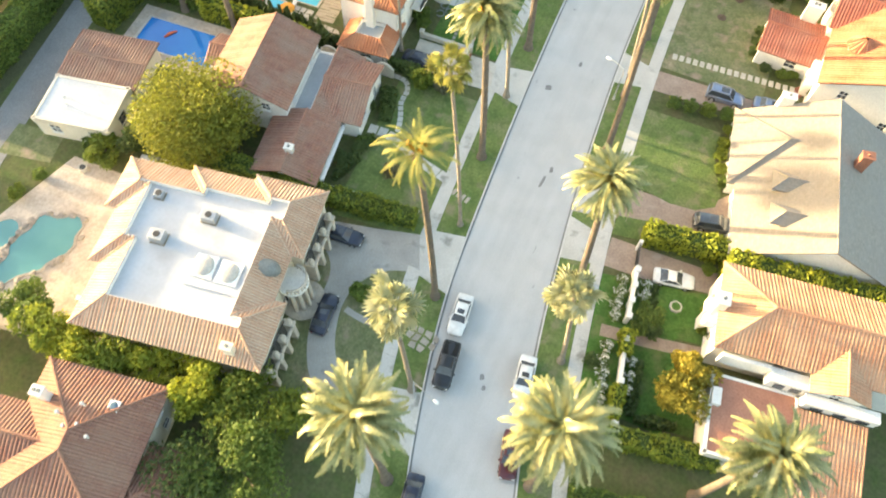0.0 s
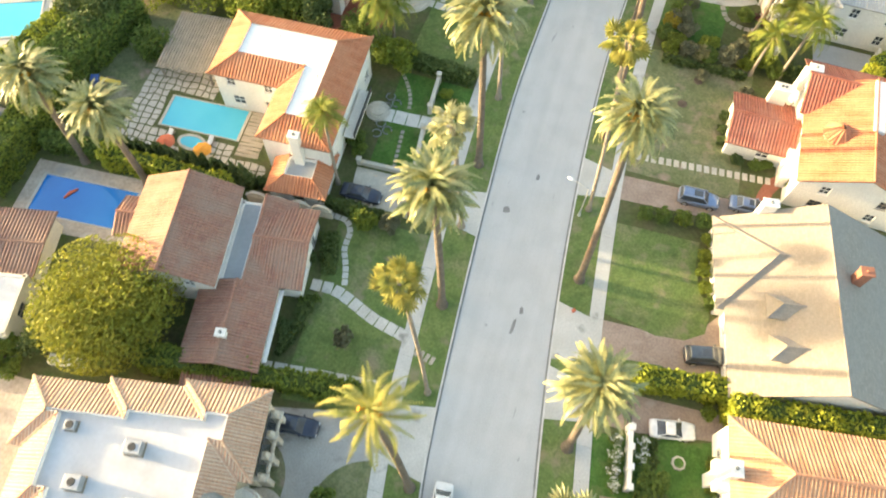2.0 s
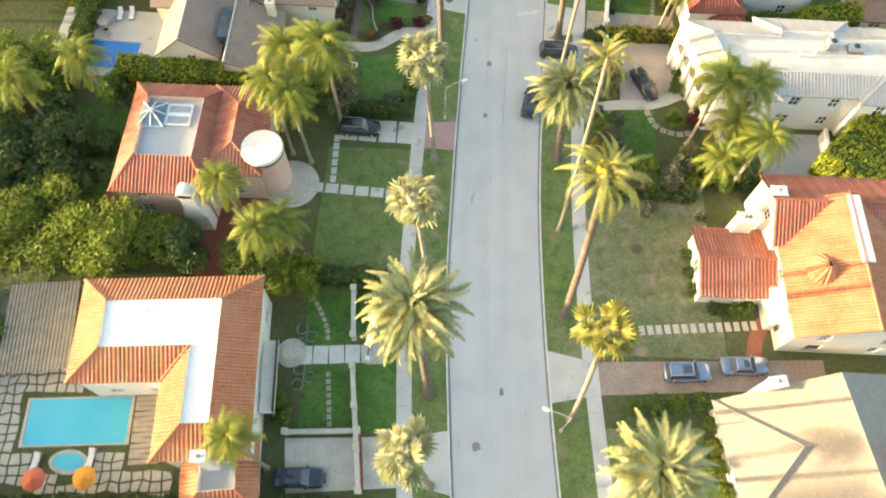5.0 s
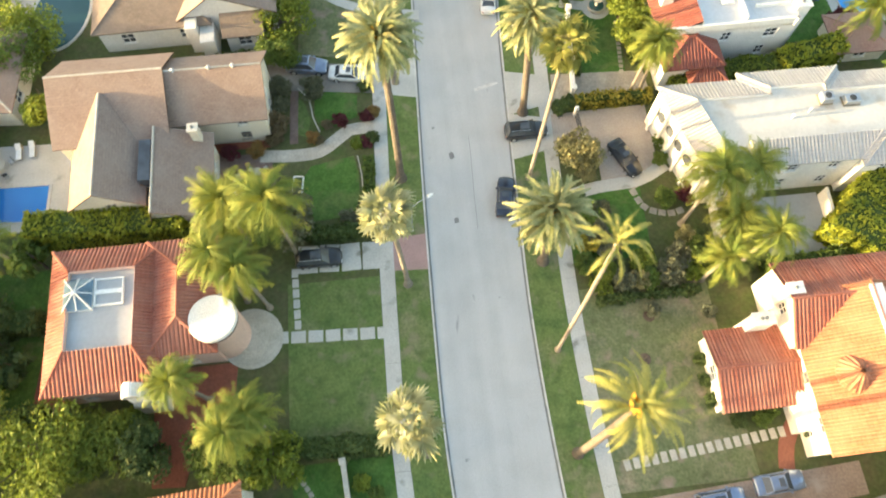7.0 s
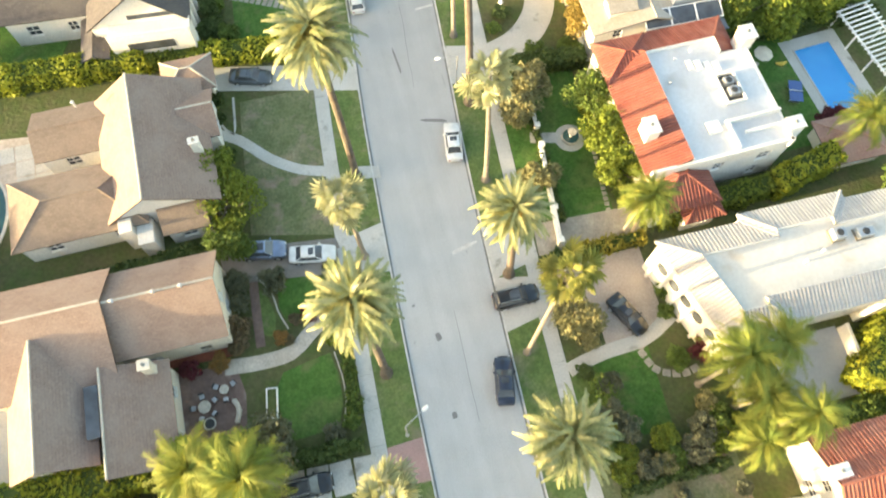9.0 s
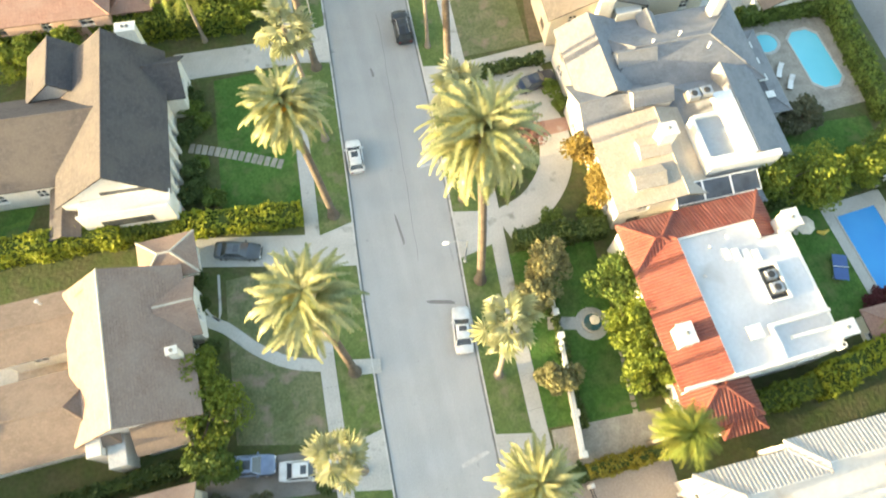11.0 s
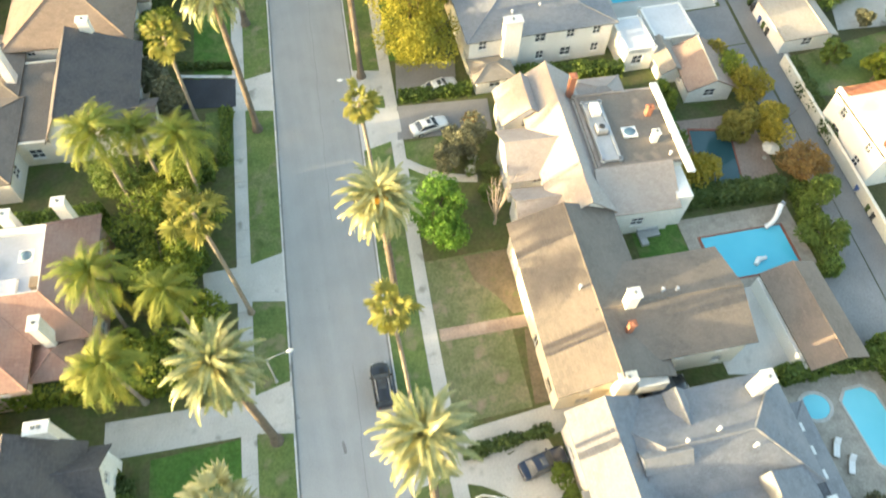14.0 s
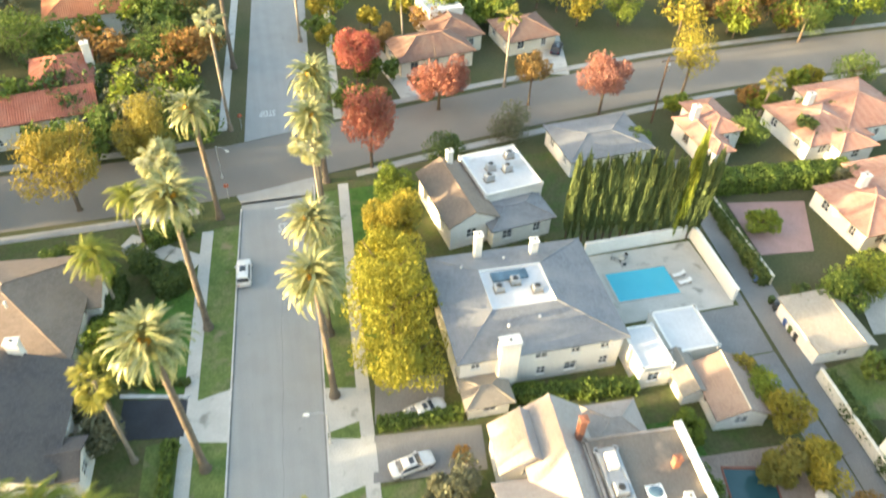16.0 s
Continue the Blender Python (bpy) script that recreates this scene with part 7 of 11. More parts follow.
hip_block(h, 0, 16, 0, 11, 5, 0.45, STUCCO_WHITE, TILE_ORANGE, 2, "01")

# ---- plants ----
def leaf_mesh(name, centres, size, seed, up=0.12, aspect=0.6):
    """Many small leaves, each a bent pair of triangles, scattered at the given centres."""
    g = np.random.RandomState(seed)
    c = np.asarray(centres, dtype=np.float64)
    n = len(c)
    a = g.normal(size=(n, 3))
    a /= np.linalg.norm(a, axis=1)[:, None]
    nz = g.normal(size=(n, 3)) + np.array((0, 0, up * 3))
    b = np.cross(nz, a)
    b /= np.linalg.norm(b, axis=1)[:, None] + 1e-9
    s = size * g.uniform(0.6, 1.35, size=(n, 1))
    tip, tail = c + a * s, c - a * s
    bend = np.cross(a, b) * s * 0.25
    l, r = c + b * s * aspect + bend, c - b * s * aspect + bend
    v = np.stack((tail, l, tip, r), axis=1).reshape(-1, 3)
    i = np.arange(n) * 4
    t = np.concatenate((np.stack((i, i + 1, i + 2), 1), np.stack((i, i + 2, i + 3), 1)))
    me = bpy.data.meshes.new(name)
    me.vertices.add(len(v))
    me.vertices.foreach_set("co", v.astype(np.float32).ravel())
    me.loops.add(t.size)
    me.loops.foreach_set("vertex_index", t.astype(np.int32).ravel())
    me.polygons.add(len(t))
    me.polygons.foreach_set("loop_start", (np.arange(len(t)) * 3).astype(np.int32))
    me.polygons.foreach_set("loop_total", np.full(len(t), 3, dtype=np.int32))
    me.update()
    me.validate()
    return me


def crown_points(seed, n, lobes, flat=1.0, hollow=0.55):
    """Leaf places on a crown of uneven lobes, unit radius."""
    g = np.random.RandomState(seed)
    pts = []
    for k in range(lobes):
        d = g.normal(size=3)
        d /= np.linalg.norm(d)
        d[2] = d[2] * 0.75 + 0.08
        ctr, r = d * g.uniform(0.42, 0.72), g.uniform(0.30, 0.46)
        m = n // lobes
        q = g.normal(size=(m, 3))
        q /= np.linalg.norm(q, axis=1)[:, None]
        q *= (hollow + (1 - hollow) * g.uniform(size=(m, 1))) * r
        pts.append(ctr + q)
    p = np.concatenate(pts)
    p[:, 2] *= flat
    return p


CROWNS = {}


def crown(kind, material, leaf, r, count=3000):
    """Shared crown meshes, made once for each shape and colour."""
    key = (kind, material.name, round(leaf / r, 2), count)
    if key not in CROWNS:
        seed = 11 + 7 * kind
        if kind == 5:
            p = crown_points(seed, count + 14000, 110, 1.0, 0.7)
            p = p / np.maximum(np.linalg.norm(p, axis=1)[:, None], 0.92) * 0.98
        else:
            p = crown_points(seed, count, (13, 17, 20, 15, 11)[kind], (0.95, 0.85, 1.05, 0.8, 1.2)[kind])
        me = leaf_mesh("crown", p, leaf / r, seed)
        me.materials.append(material)
        CROWNS[key] = me
    return CROWNS[key]


def limbs(height, r, seed, material, parent, trunk_r, lean=(0.0, 0.0), count=3):
    """Trunk and main limbs reaching into the crown."""
    g = random.Random(seed)
    fork = height * 0.42
    top = (lean[0] * fork, lean[1] * fork, fork)
    bm = tube(bmesh.new(), [(0, 0, -0.1), (0.05, 0.02, 0.25), (top[0] * 0.5, top[1] * 0.5, fork * 0.5), top], [trunk_r * 1.5, trunk_r, trunk_r * 0.85, trunk_r * 0.7], 9)
    for k in range(count):
        a = 2 * math.pi * (k + g.uniform(-0.2, 0.2)) / count
        e = Vector((math.cos(a) * r * 0.62, math.sin(a) * r * 0.62, height - r * g.uniform(0.35, 0.8)))
        m = Vector(top).lerp(e, 0.5) + Vector((0, 0, -0.12 * r))
        n = len(bm.verts)
        tube(bm, [top, m, e], [trunk_r * 0.5, trunk_r * 0.33, trunk_r * 0.12], 6)
        bm.verts.ensure_lookup_table()
        bm.faces.new((bm.verts[n - 1], bm.verts[n], bm.verts.new(bm.verts[n].co)))
    part("trunk", bm, material, parent)


def tree(x, y, height, r, material, kind, label, leaf=0.185, group="", squash=0.9, category="tree"):
    t = thing("tree", x, y, rnd.uniform(0, 360), label, category, group, z=0.1)
    r *= 1.16
    limbs(height, r, int(x * 7 + y), BARK_TREE, t, 0.09 + 0.035 * r, count=4)
    if material in (LEAF_RED, LEAF_GOLD) or (material is LEAF_RUST and y > 200):
        squash = 1.2
    c = part_mesh("crown", crown(kind, material, leaf, r, 900 if material is LEAF_RUST and y < 200 else 7500 if y > 240 and squash > 1 else 3000 if y > 240 else 7500 if r > 4.5 else 4200), material, t)
    c.matrix_basis = Matrix.Translation((0, 0, height - r * squash)) @ pose(0, 0, 0, 0, 0, rnd.uniform(0, 360)) @ Matrix.Diagonal((r, r * rnd.uniform(0.9, 1.1), r * squash, 1))
    return t


def shrub(x, y, r, material, kind, label, height=None, leaf=0.16, group="garden shrubs"):
    s = thing("shrub", x, y, 0, label, "shrub", group, z=0.1)
    hh = height or r * 1.3
    part("stem", tube(bmesh.new(), [(0, 0, -0.1), (0.04, 0, hh * 0.3), (0, 0.05, hh * 0.6)], [0.06, 0.05, 0.03], 6), BARK_TREE, s)
    c = part_mesh("crown", crown(kind, material, leaf, r, 1800 if r > 1.3 else 900), material, s)
    c.matrix_basis = Matrix.Translation((0, 0, hh * 0.5)) @ pose(0, 0, 0, 0, 0, rnd.uniform(0, 360)) @ Matrix.Diagonal((r, r, hh * 0.55, 1))
    return s


def hedge(x0, y0, x1, y1, w, height, material, label, leaf=0.16, dens=34, lumpy=0.12):
    """A clipped hedge: dark inside, leafy skin."""
    a, b = Vector((x0, y0)), Vector((x1, y1))
    L = (b - a).length
    h = thing("hedge", x0, y0, math.degrees(math.atan2(y1 - y0, x1 - x0)), label, "hedge", "garden hedges", z=0.05)
    g = np.random.RandomState(int(abs(x0 * 31 + y0 * 17)) % 9999)
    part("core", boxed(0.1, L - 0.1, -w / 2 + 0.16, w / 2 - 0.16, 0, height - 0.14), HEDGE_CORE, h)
    n = int(dens * (L * w + 2 * L * height + 2 * w * height))
    s, q, z = g.uniform(0, L, n), g.uniform(-w / 2, w / 2, n), g.uniform(0, height, n)
    face = g.choice(5, n, p=np.array((L * w, L * height, L * height, w * height, w * height)) / (L * w + 2 * L * height + 2 * w * height))
    z[face == 0] = height
    q[face == 1], q[face == 2] = -w / 2, w / 2
    s[face == 3], s[face == 4] = 0, L
    wob = lumpy * (np.sin(s * 1.9 + x0) + np.sin(s * 0.83 + y0) + g.normal(size=n) * 0.8)
    z = z + np.where(face == 0, wob, 0)
    q = q + np.where(face == 1, -wob, np.where(face == 2, wob, 0))
    me = leaf_mesh("leaves", np.stack((s, q, z), 1), leaf, 3)
    part_mesh("foliage", me, material, h)
    return h


# palms: fronds are separate leaves on shared meshes
def date_frond(length, droop, width, pairs, seed, hang=0.25, fill=0.85):
    g = random.Random(seed)
    vs, fs = [], []

    def at(t):
        a = droop * t * t
        return Vector((length * (t - 0.18 * droop * t * t * t), 0, length * (0.22 * math.sin(t * 2.2) - 0.55 * a * t * 0.9)))
    n = 9
    for k in range(n + 1):
        p = at(k / n)
        w = 0.05 * (1 - 0.8 * k / n)
        vs += [(p.x, -w, p.z), (p.x, w, p.z), (p.x, 0, p.z - w)]
    for k in range(n):
        a = 3 * k
        fs += [(a, a + 3, a + 4, a + 1), (a + 1, a + 4, a + 5, a + 2), (a + 2, a + 5, a + 3, a)]
    wild = 0.0 if hang < 0.5 else 0.6
    for k in range(pairs):
        t = 0.14 + 0.84 * (k + 0.5) / pairs
        p = at(t)
        d = (at(min(1.0, t + 0.02)) - at(t - 0.02)).normalized()
        ll = width * (math.sin(math.pi * (0.18 + 0.78 * t)) ** 0.7) * g.uniform(0.85, 1.1)
        for s in (-1, 1):
            tip = p + d * ll * 0.62 + Vector((0, s * ll * 0.85 * (1 - wild * g.random() * 0.7), ll * (0.12 - hang * g.uniform(1 - wild, 1 + 0.5 * wild)))) + Vector((0, 0, g.uniform(-0.05, 0.05)))
            b = length / pairs * fill
            i = len(vs)
            vs += [tuple(p), tuple(p + d * b), tuple(tip)]
            fs.append((i, i + 1, i + 2) if s > 0 else (i, i + 2, i + 1))
    me = bpy.data.meshes.new("frond")
    me.from_pydata(vs, [], fs)
    me.update()
    return me


def fan_leaf(stalk, r, blades, seed):
    g = random.Random(seed)
    vs, fs = [(0, -0.02, 0), (0, 0.02, 0), (stalk, 0.02, 0.05), (stalk, -0.02, 0.05)], [(0, 1, 2, 3)]
    for k in range(blades):
        a = radians(-125 + 250 * (k + 0.5) / blades)
        w = radians(250 / blades * 0.52)
        rr = r * (0.82 + 0.18 * math.cos(a)) * g.uniform(0.9, 1.08)
        i = len(vs)
        m = 0.62 * rr
        vs.append((stalk, 0, 0.05))
        for q in (-w, w):
            vs.append((stalk + m * math.cos(a + q), m * math.sin(a + q), 0.05 + (0.05 if q < 0 else -0.05)))
        vs.append((stalk + rr * math.cos(a), rr * math.sin(a), -0.18 * rr - g.uniform(0.0, 0.25)))
        fs += [(i, i + 1, i + 3), (i, i + 3, i + 2)]
    me = bpy.data.meshes.new("frond")
    me.from_pydata(vs, [], fs)
    me.update()
    return me


def with_mat(me, m):
    me.materials.append(m)
    return me


DATE = [with_mat(date_frond(4.4, 0.62, 0.46, 26, s, -0.06, 1.1), FROND_DATE) for s in (1, 2, 3)]
DATE_LOW = [with_mat(date_frond(4.2, 1.05, 0.44, 24, s, 0.02, 1.1), FROND_DATE) for s in (4, 5)]
GOLD = [with_mat(date_frond(4.1, 1.1, 0.42, 28, s, 0.3), FROND_GOLD) for s in (6, 7)]
QUEEN = [with_mat(date_frond(3.9, d, 1.0, 36, s, 0.7, 0.9), FROND_QUEEN) for s, d in ((8, 1.5), (9, 1.1), (10, 1.8), (11, 1.3))]


def frond_mass(source, count, seed, low, high, material=None):
    """The many further fronds that fill a crown, joined on one mesh."""
    g = random.Random(seed)
    vs, fs = [], []
    for k in range(count):
        f = (k + 0.5) / count
        me = source[k % len(source)]
        s = g.uniform(0.82, 1.02)
        m = Matrix.Translation((0, 0, -0.45 * f)) @ pose(0, 0, 0, 0, 0, k * 137.508 + 68 + g.uniform(-9, 9)) @ pose(0, 0, 0, 0, -(high + (low - high) * f) + g.uniform(-7, 7), 0) @ pose(0, 0, 0, g.uniform(-30, 30), 0, 0) @ Matrix.Diagonal((s, s, s, 1))
        n = len(vs)
        vs += [tuple(m @ v.co) for v in me.vertices]
        fs += [tuple(n + q for q in p.vertices) for p in me.polygons]
    me = bpy.data.meshes.new("frond_mass")
    me.from_pydata(vs, [], fs)
    me.update()
    return with_mat(me, material or FROND_DATE)


DATE_MASS = [frond_mass(DATE + DATE_LOW, 52, s, -42, 66) for s in (21, 22)]
QUEEN_MASS = [frond_mass(QUEEN, 15, s, -20, 70, FROND_QUEEN) for s in (23, 24)]
FAN = [with_mat(fan_leaf(1.3, 1.1, 13, s), FROND_FAN) for s in (1, 2, 3)]
FAN_GOLD = [with_mat(fan_leaf(1.3, 1.05, 13, s), FROND_GOLD) for s in (4, 5)]


def palm_trunk(parent, top, r0, r1, material, bulge=1.6):
    """Ringed trunk, curving to the crown."""
    bm = bmesh.new()
    n = max(8, int(top.z / 0.55))
    pts, rad = [], []
    for k in range(n + 1):
        t = k / n
        e = t * t * 0.35 + t * 0.65
        pts.append((top.x * e, top.y * e, top.z * t - (0.15 if k == 0 else 0)))
        flare = 1 + (bulge - 1) * math.exp(-t * top.z / 0.55)
        rad.append((r0 + (r1 - r0) * t) * flare * (1.06 if k % 2 else 0.96))
    part("trunk", tube(bm, pts, rad, 10), material, parent)


def palm(x, y, height, lx, kind, scale=1.0, ly=0.0):
    """kind: date, fan, gold_fan, gold, queen."""
    names = {"date": ("tall date palm with a dense round crown and grey ringed trunk", 62), "gold": ("tall date palm with sunlit golden drooping fronds", 34),
             "fan": ("slender fan palm with a small pale shaggy crown", 30), "gold_fan": ("slender fan palm with a loose golden crown", 26), "queen": ("feathery yellow-green queen palm in a garden", 24), "king": ("tall slender palm with a loose crown of broad golden fronds", 17)}
    label, count = names[kind]
    if y > 238:
        count = int(count * 0.6)
    p = thing("palm_tree", x, y, 0, label, "palm", "palms", z=0.1)
    top = Vector((lx * height, ly * height, height))
    palm_trunk(p, top, {"date": 0.40, "gold": 0.36, "king": 0.2, "fan": 0.26, "gold_fan": 0.22, "queen": 0.2}[kind] * (0.8 + 0.2 * scale), {"date": 0.30, "gold": 0.28, "king": 0.15, "fan": 0.2, "gold_fan": 0.17, "queen": 0.15}[kind], BARK if kind in ("date", "gold") else BARK_PALE, 1.9 if kind in ("date", "gold") else 2.1)
    if kind in ("date", "gold"):
        part("crown_boss", tube(bmesh.new(), [top - Vector((0, 0, 1.1)), top - Vector((0, 0, 0.5)), top + Vector((0, 0, 0.15))], [0.34, 0.52, 0.3], 10), BARK, p)
        for k in range(3):
            a = rnd.uniform(0, 6.28)
            e = top + Vector((math.cos(a) * 0.75, math.sin(a) * 0.75, rnd.uniform(0.5, 0.95)))
            part("fruit_stalk", tube(bmesh.new(), [top, top.lerp(e, 0.6) + Vector((0, 0, 0.45)), e + Vector((0, 0, 0.25))], [0.1, 0.2, 0.3], 7), FRUIT, p)
    if kind in ("date", "queen"):
        mass = tagged(part_mesh("frond_mass", (DATE_MASS if kind == "date" else QUEEN_MASS)[int(abs(x) * 10) % 2], None, p), kind="stuff")
        mass.matrix_basis = Matrix.Translation(top + Vector((0, 0, 0.1))) @ pose(0, 0, 0, 0, 0, rnd.uniform(0, 360)) @ Matrix.Diagonal((scale, scale, scale, 1))
    golden = math.pi * (3 - math.sqrt(5))
    for k in range(count):
        f = (k + 0.5) / count
        if kind in ("date", "gold"):
            elev = 82 - 118 * f ** 0.85
            me = (DATE if f < 0.7 else DATE_LOW) if kind == "date" else GOLD
        elif kind == "queen":
            elev = 78 - 85 * f
            me = QUEEN
        elif kind == "king":
            elev = 74 - 95 * f
            me = GOLD
        else:
            elev = 80 - 150 * f ** 0.9
            me = FAN if kind == "fan" else FAN_GOLD
        o = part_mesh("frond", me[k % len(me)], None, p)
        loose = 2.2 if kind in ("fan", "gold_fan") else 1.0
        s = scale * rnd.uniform(1 - 0.12 * loose, 1 + 0.1 * loose) * (0.72 + 0.28 * min(1.0, f * 4))
        o.matrix_basis = Matrix.Translation(top + Vector((0, 0, 0.1 - 0.5 * f))) @ pose(0, 0, 0, 0, 0, math.degrees(k * golden) + rnd.uniform(-9, 9)) @ pose(0, 0, 0, 0, -elev + rnd.uniform(-7, 7) * loose, 0) @ pose(0, 0, 0, rnd.uniform(-25, 25) * loose, 0, 0) @ Matrix.Diagonal((s, s, s, 1))
    return p


# street palms, west side
for x, y, z, lx, kind, s in ((-7.9, 8.7, 22.5, -0.06, "date", 1.08), (-9.6, 17.7, 20.5, -0.075, "fan", 1.15), (-11.8, 28.1, 26.0, -0.08, "gold", 0.95), (-13.0, 37.4, 25.5, -0.09, "gold_fan", 0.9),
                             (-14.5, 47.0, 22.5, -0.06, "date", 1.0), (-15.3, 56.8, 18.0, -0.10, "fan", 1.1), (-15.8, 65.5, 23.0, -0.05, "date", 1.08), (-16.2, 75.8, 20.0, -0.06, "fan", 1.15),
                             (-16.4, 92.6, 17.5, -0.07, "fan", 1.15), (-16.0, 104.7, 23.2, -0.035, "date", 0.95), (-15.5, 117.1, 14.0, -0.06, "fan", 1.1), (-14.4, 126.3, 23.2, -0.05, "date", 1.05),
                             (-13.2, 143.2, 20.5, -0.07, "date", 1.0), (-12.3, 152.5, 19.0, -0.06, "fan", 1.1), (-11.5, 162.1, 19.5, -0.055, "date", 1.0), (-12.4, 176.2, 19.0, -0.05, "gold_fan", 1.2),
                             (-9.0, 201.0, 20.5, -0.03, "date", 1.0), (-16.0, 203.5, 14.0, 0.0, "gold_fan", 1.15), (-8.5, 220.0, 20.0, 0.0, "date", 1.0), (-9.4, 224.0, 22.5, 0.0, "fan", 1.0),
                             (-6.7, 240.2, 17.5, -0.02, "date", 0.9), (-4.6, 262.0, 19.0, 0.0, "fan", 1.0), (-3.4, 282.0, 20.0, 0.0, "date", 0.9)):
    palm(x, y, z, lx, kind, s)
# street palms, east side
for x, y, z, lx, kind, s in ((4.9, 14.0, 22.0, -0.05, "date", 1.14), (3.2, 27.1, 15.5, -0.11, "fan", 1.1), (1.7, 36.4, 19.5, -0.065, "date", 0.95), (-1.1, 54.5, 28.0, -0.045, "date", 0.9),
                             (-2.0, 63.5, 26.5, -0.09, "gold_fan", 0.95), (-2.2, 74.2, 27.5, -0.065, "gold", 0.95), (-2.4, 84.2, 28.0, -0.035, "king", 0.76), (-2.3, 93.6, 11.8, -0.08, "date", 1.05),
                             (-2.2, 103.3, 23.0, 0.0, "gold_fan", 1.0), (-1.6, 111.6, 15.5, -0.08, "date", 0.9), (-1.0, 122.6, 19.3, -0.06, "fan", 1.1), (-0.1, 132.5, 28.5, -0.07, "date", 1.15),
                             (0.5, 141.8, 20.5, -0.06, "fan", 1.05), (1.7, 152.2, 24.2, -0.05, "date", 0.9), (1.7, 162.0, 23.0, -0.06, "gold_fan", 0.9), (2.6, 173.2, 20.0, -0.05, "date", 0.95),
                             (3.0, 181.0, 23.5, -0.06, "gold_fan", 0.85), (5.0, 207.0, 18.8, -0.03, "date", 0.95), (5.6, 216.0, 18.0, -0.03, "date", 0.85), (7.2, 234.0, 15.0, -0.03, "fan", 1.1), (7.6, 236.5, 17.0, -0.03, "date", 0.85),
                             (8.4, 247.6, 13.5, -0.02, "fan", 1.0), (8.9, 245.4, 17.5, -0.03, "date", 0.95), (43.6, 266.6, 13.5, 0.0, "gold_fan", 1.1), (9.4, 290.0, 15.0, 0.0, "fan", 1.0)):
    palm(x, y, z, lx, kind, s)
# garden palms
for x, y, z, kind, s in ((19.6, 19.8, 17.5, "date", 1.1), (-51.2, 50.8, 14.0, "date", 0.95), (-59.6, 51.4, 14.5, "date", 1.0), (-30.6, 57.8, 12.0, "queen", 0.75), (-31.4, 80.0, 7.0, "queen", 0.95),
                         (-36.2, 83.0, 10.0, "queen", 0.8), (-33.0, 78.6, 8.0, "queen", 0.9), (-32.6, 92.6, 12.5, "queen", 0.95), (-32.2, 98.6, 10.0, "queen", 1.1), (-27.4, 96.9, 13.0, "queen", 1.15), (-30.4, 91.6, 12.0, "queen", 0.9),
                         (-54.4, 98.0, 9.0, "queen", 0.9), (-60.0, 94.0, 10.0, "queen", 0.9), (13.0, 96.2, 11.0, "queen", 1.1), (17.0, 97.2, 10.0, "queen", 1.0), (17.2, 90.6, 9.0, "queen", 0.95), (13.6, 89.8, 7.0, "queen", 0.85), (15.4, 93.2, 8.0, "queen", 0.9),
                         (11.0, 112.9, 8.5, "queen", 0.8), (11.9, 112.6, 9.5, "queen", 0.85), (37.6, 116.8, 6.5, "queen", 1.0),
                         (-23.6, 192.0, 12.3, "queen", 1.15), (-16.2, 191.2, 11.5, "queen", 1.1), (-20.0, 193.5, 11.0, "queen", 0.9), (-24.6, 176.6, 11.5, "queen", 1.1), (-23.4, 168.8, 10.0, "queen", 1.1), (-17.8, 174.6, 10.5, "queen", 0.9),
                         (-19.0, 225.0, 9.0, "queen", 0.95), (-16.6, 236.6, 8.0, "queen", 0.9), (28.0, 281.0, 12.0, "queen", 0.9), (84.8, 249.0, 7.5, "gold_fan", 1.0)):
    palm(x, y, z, rnd.uniform(-0.06, 0.05), kind, s, rnd.uniform(-0.05, 0.05))

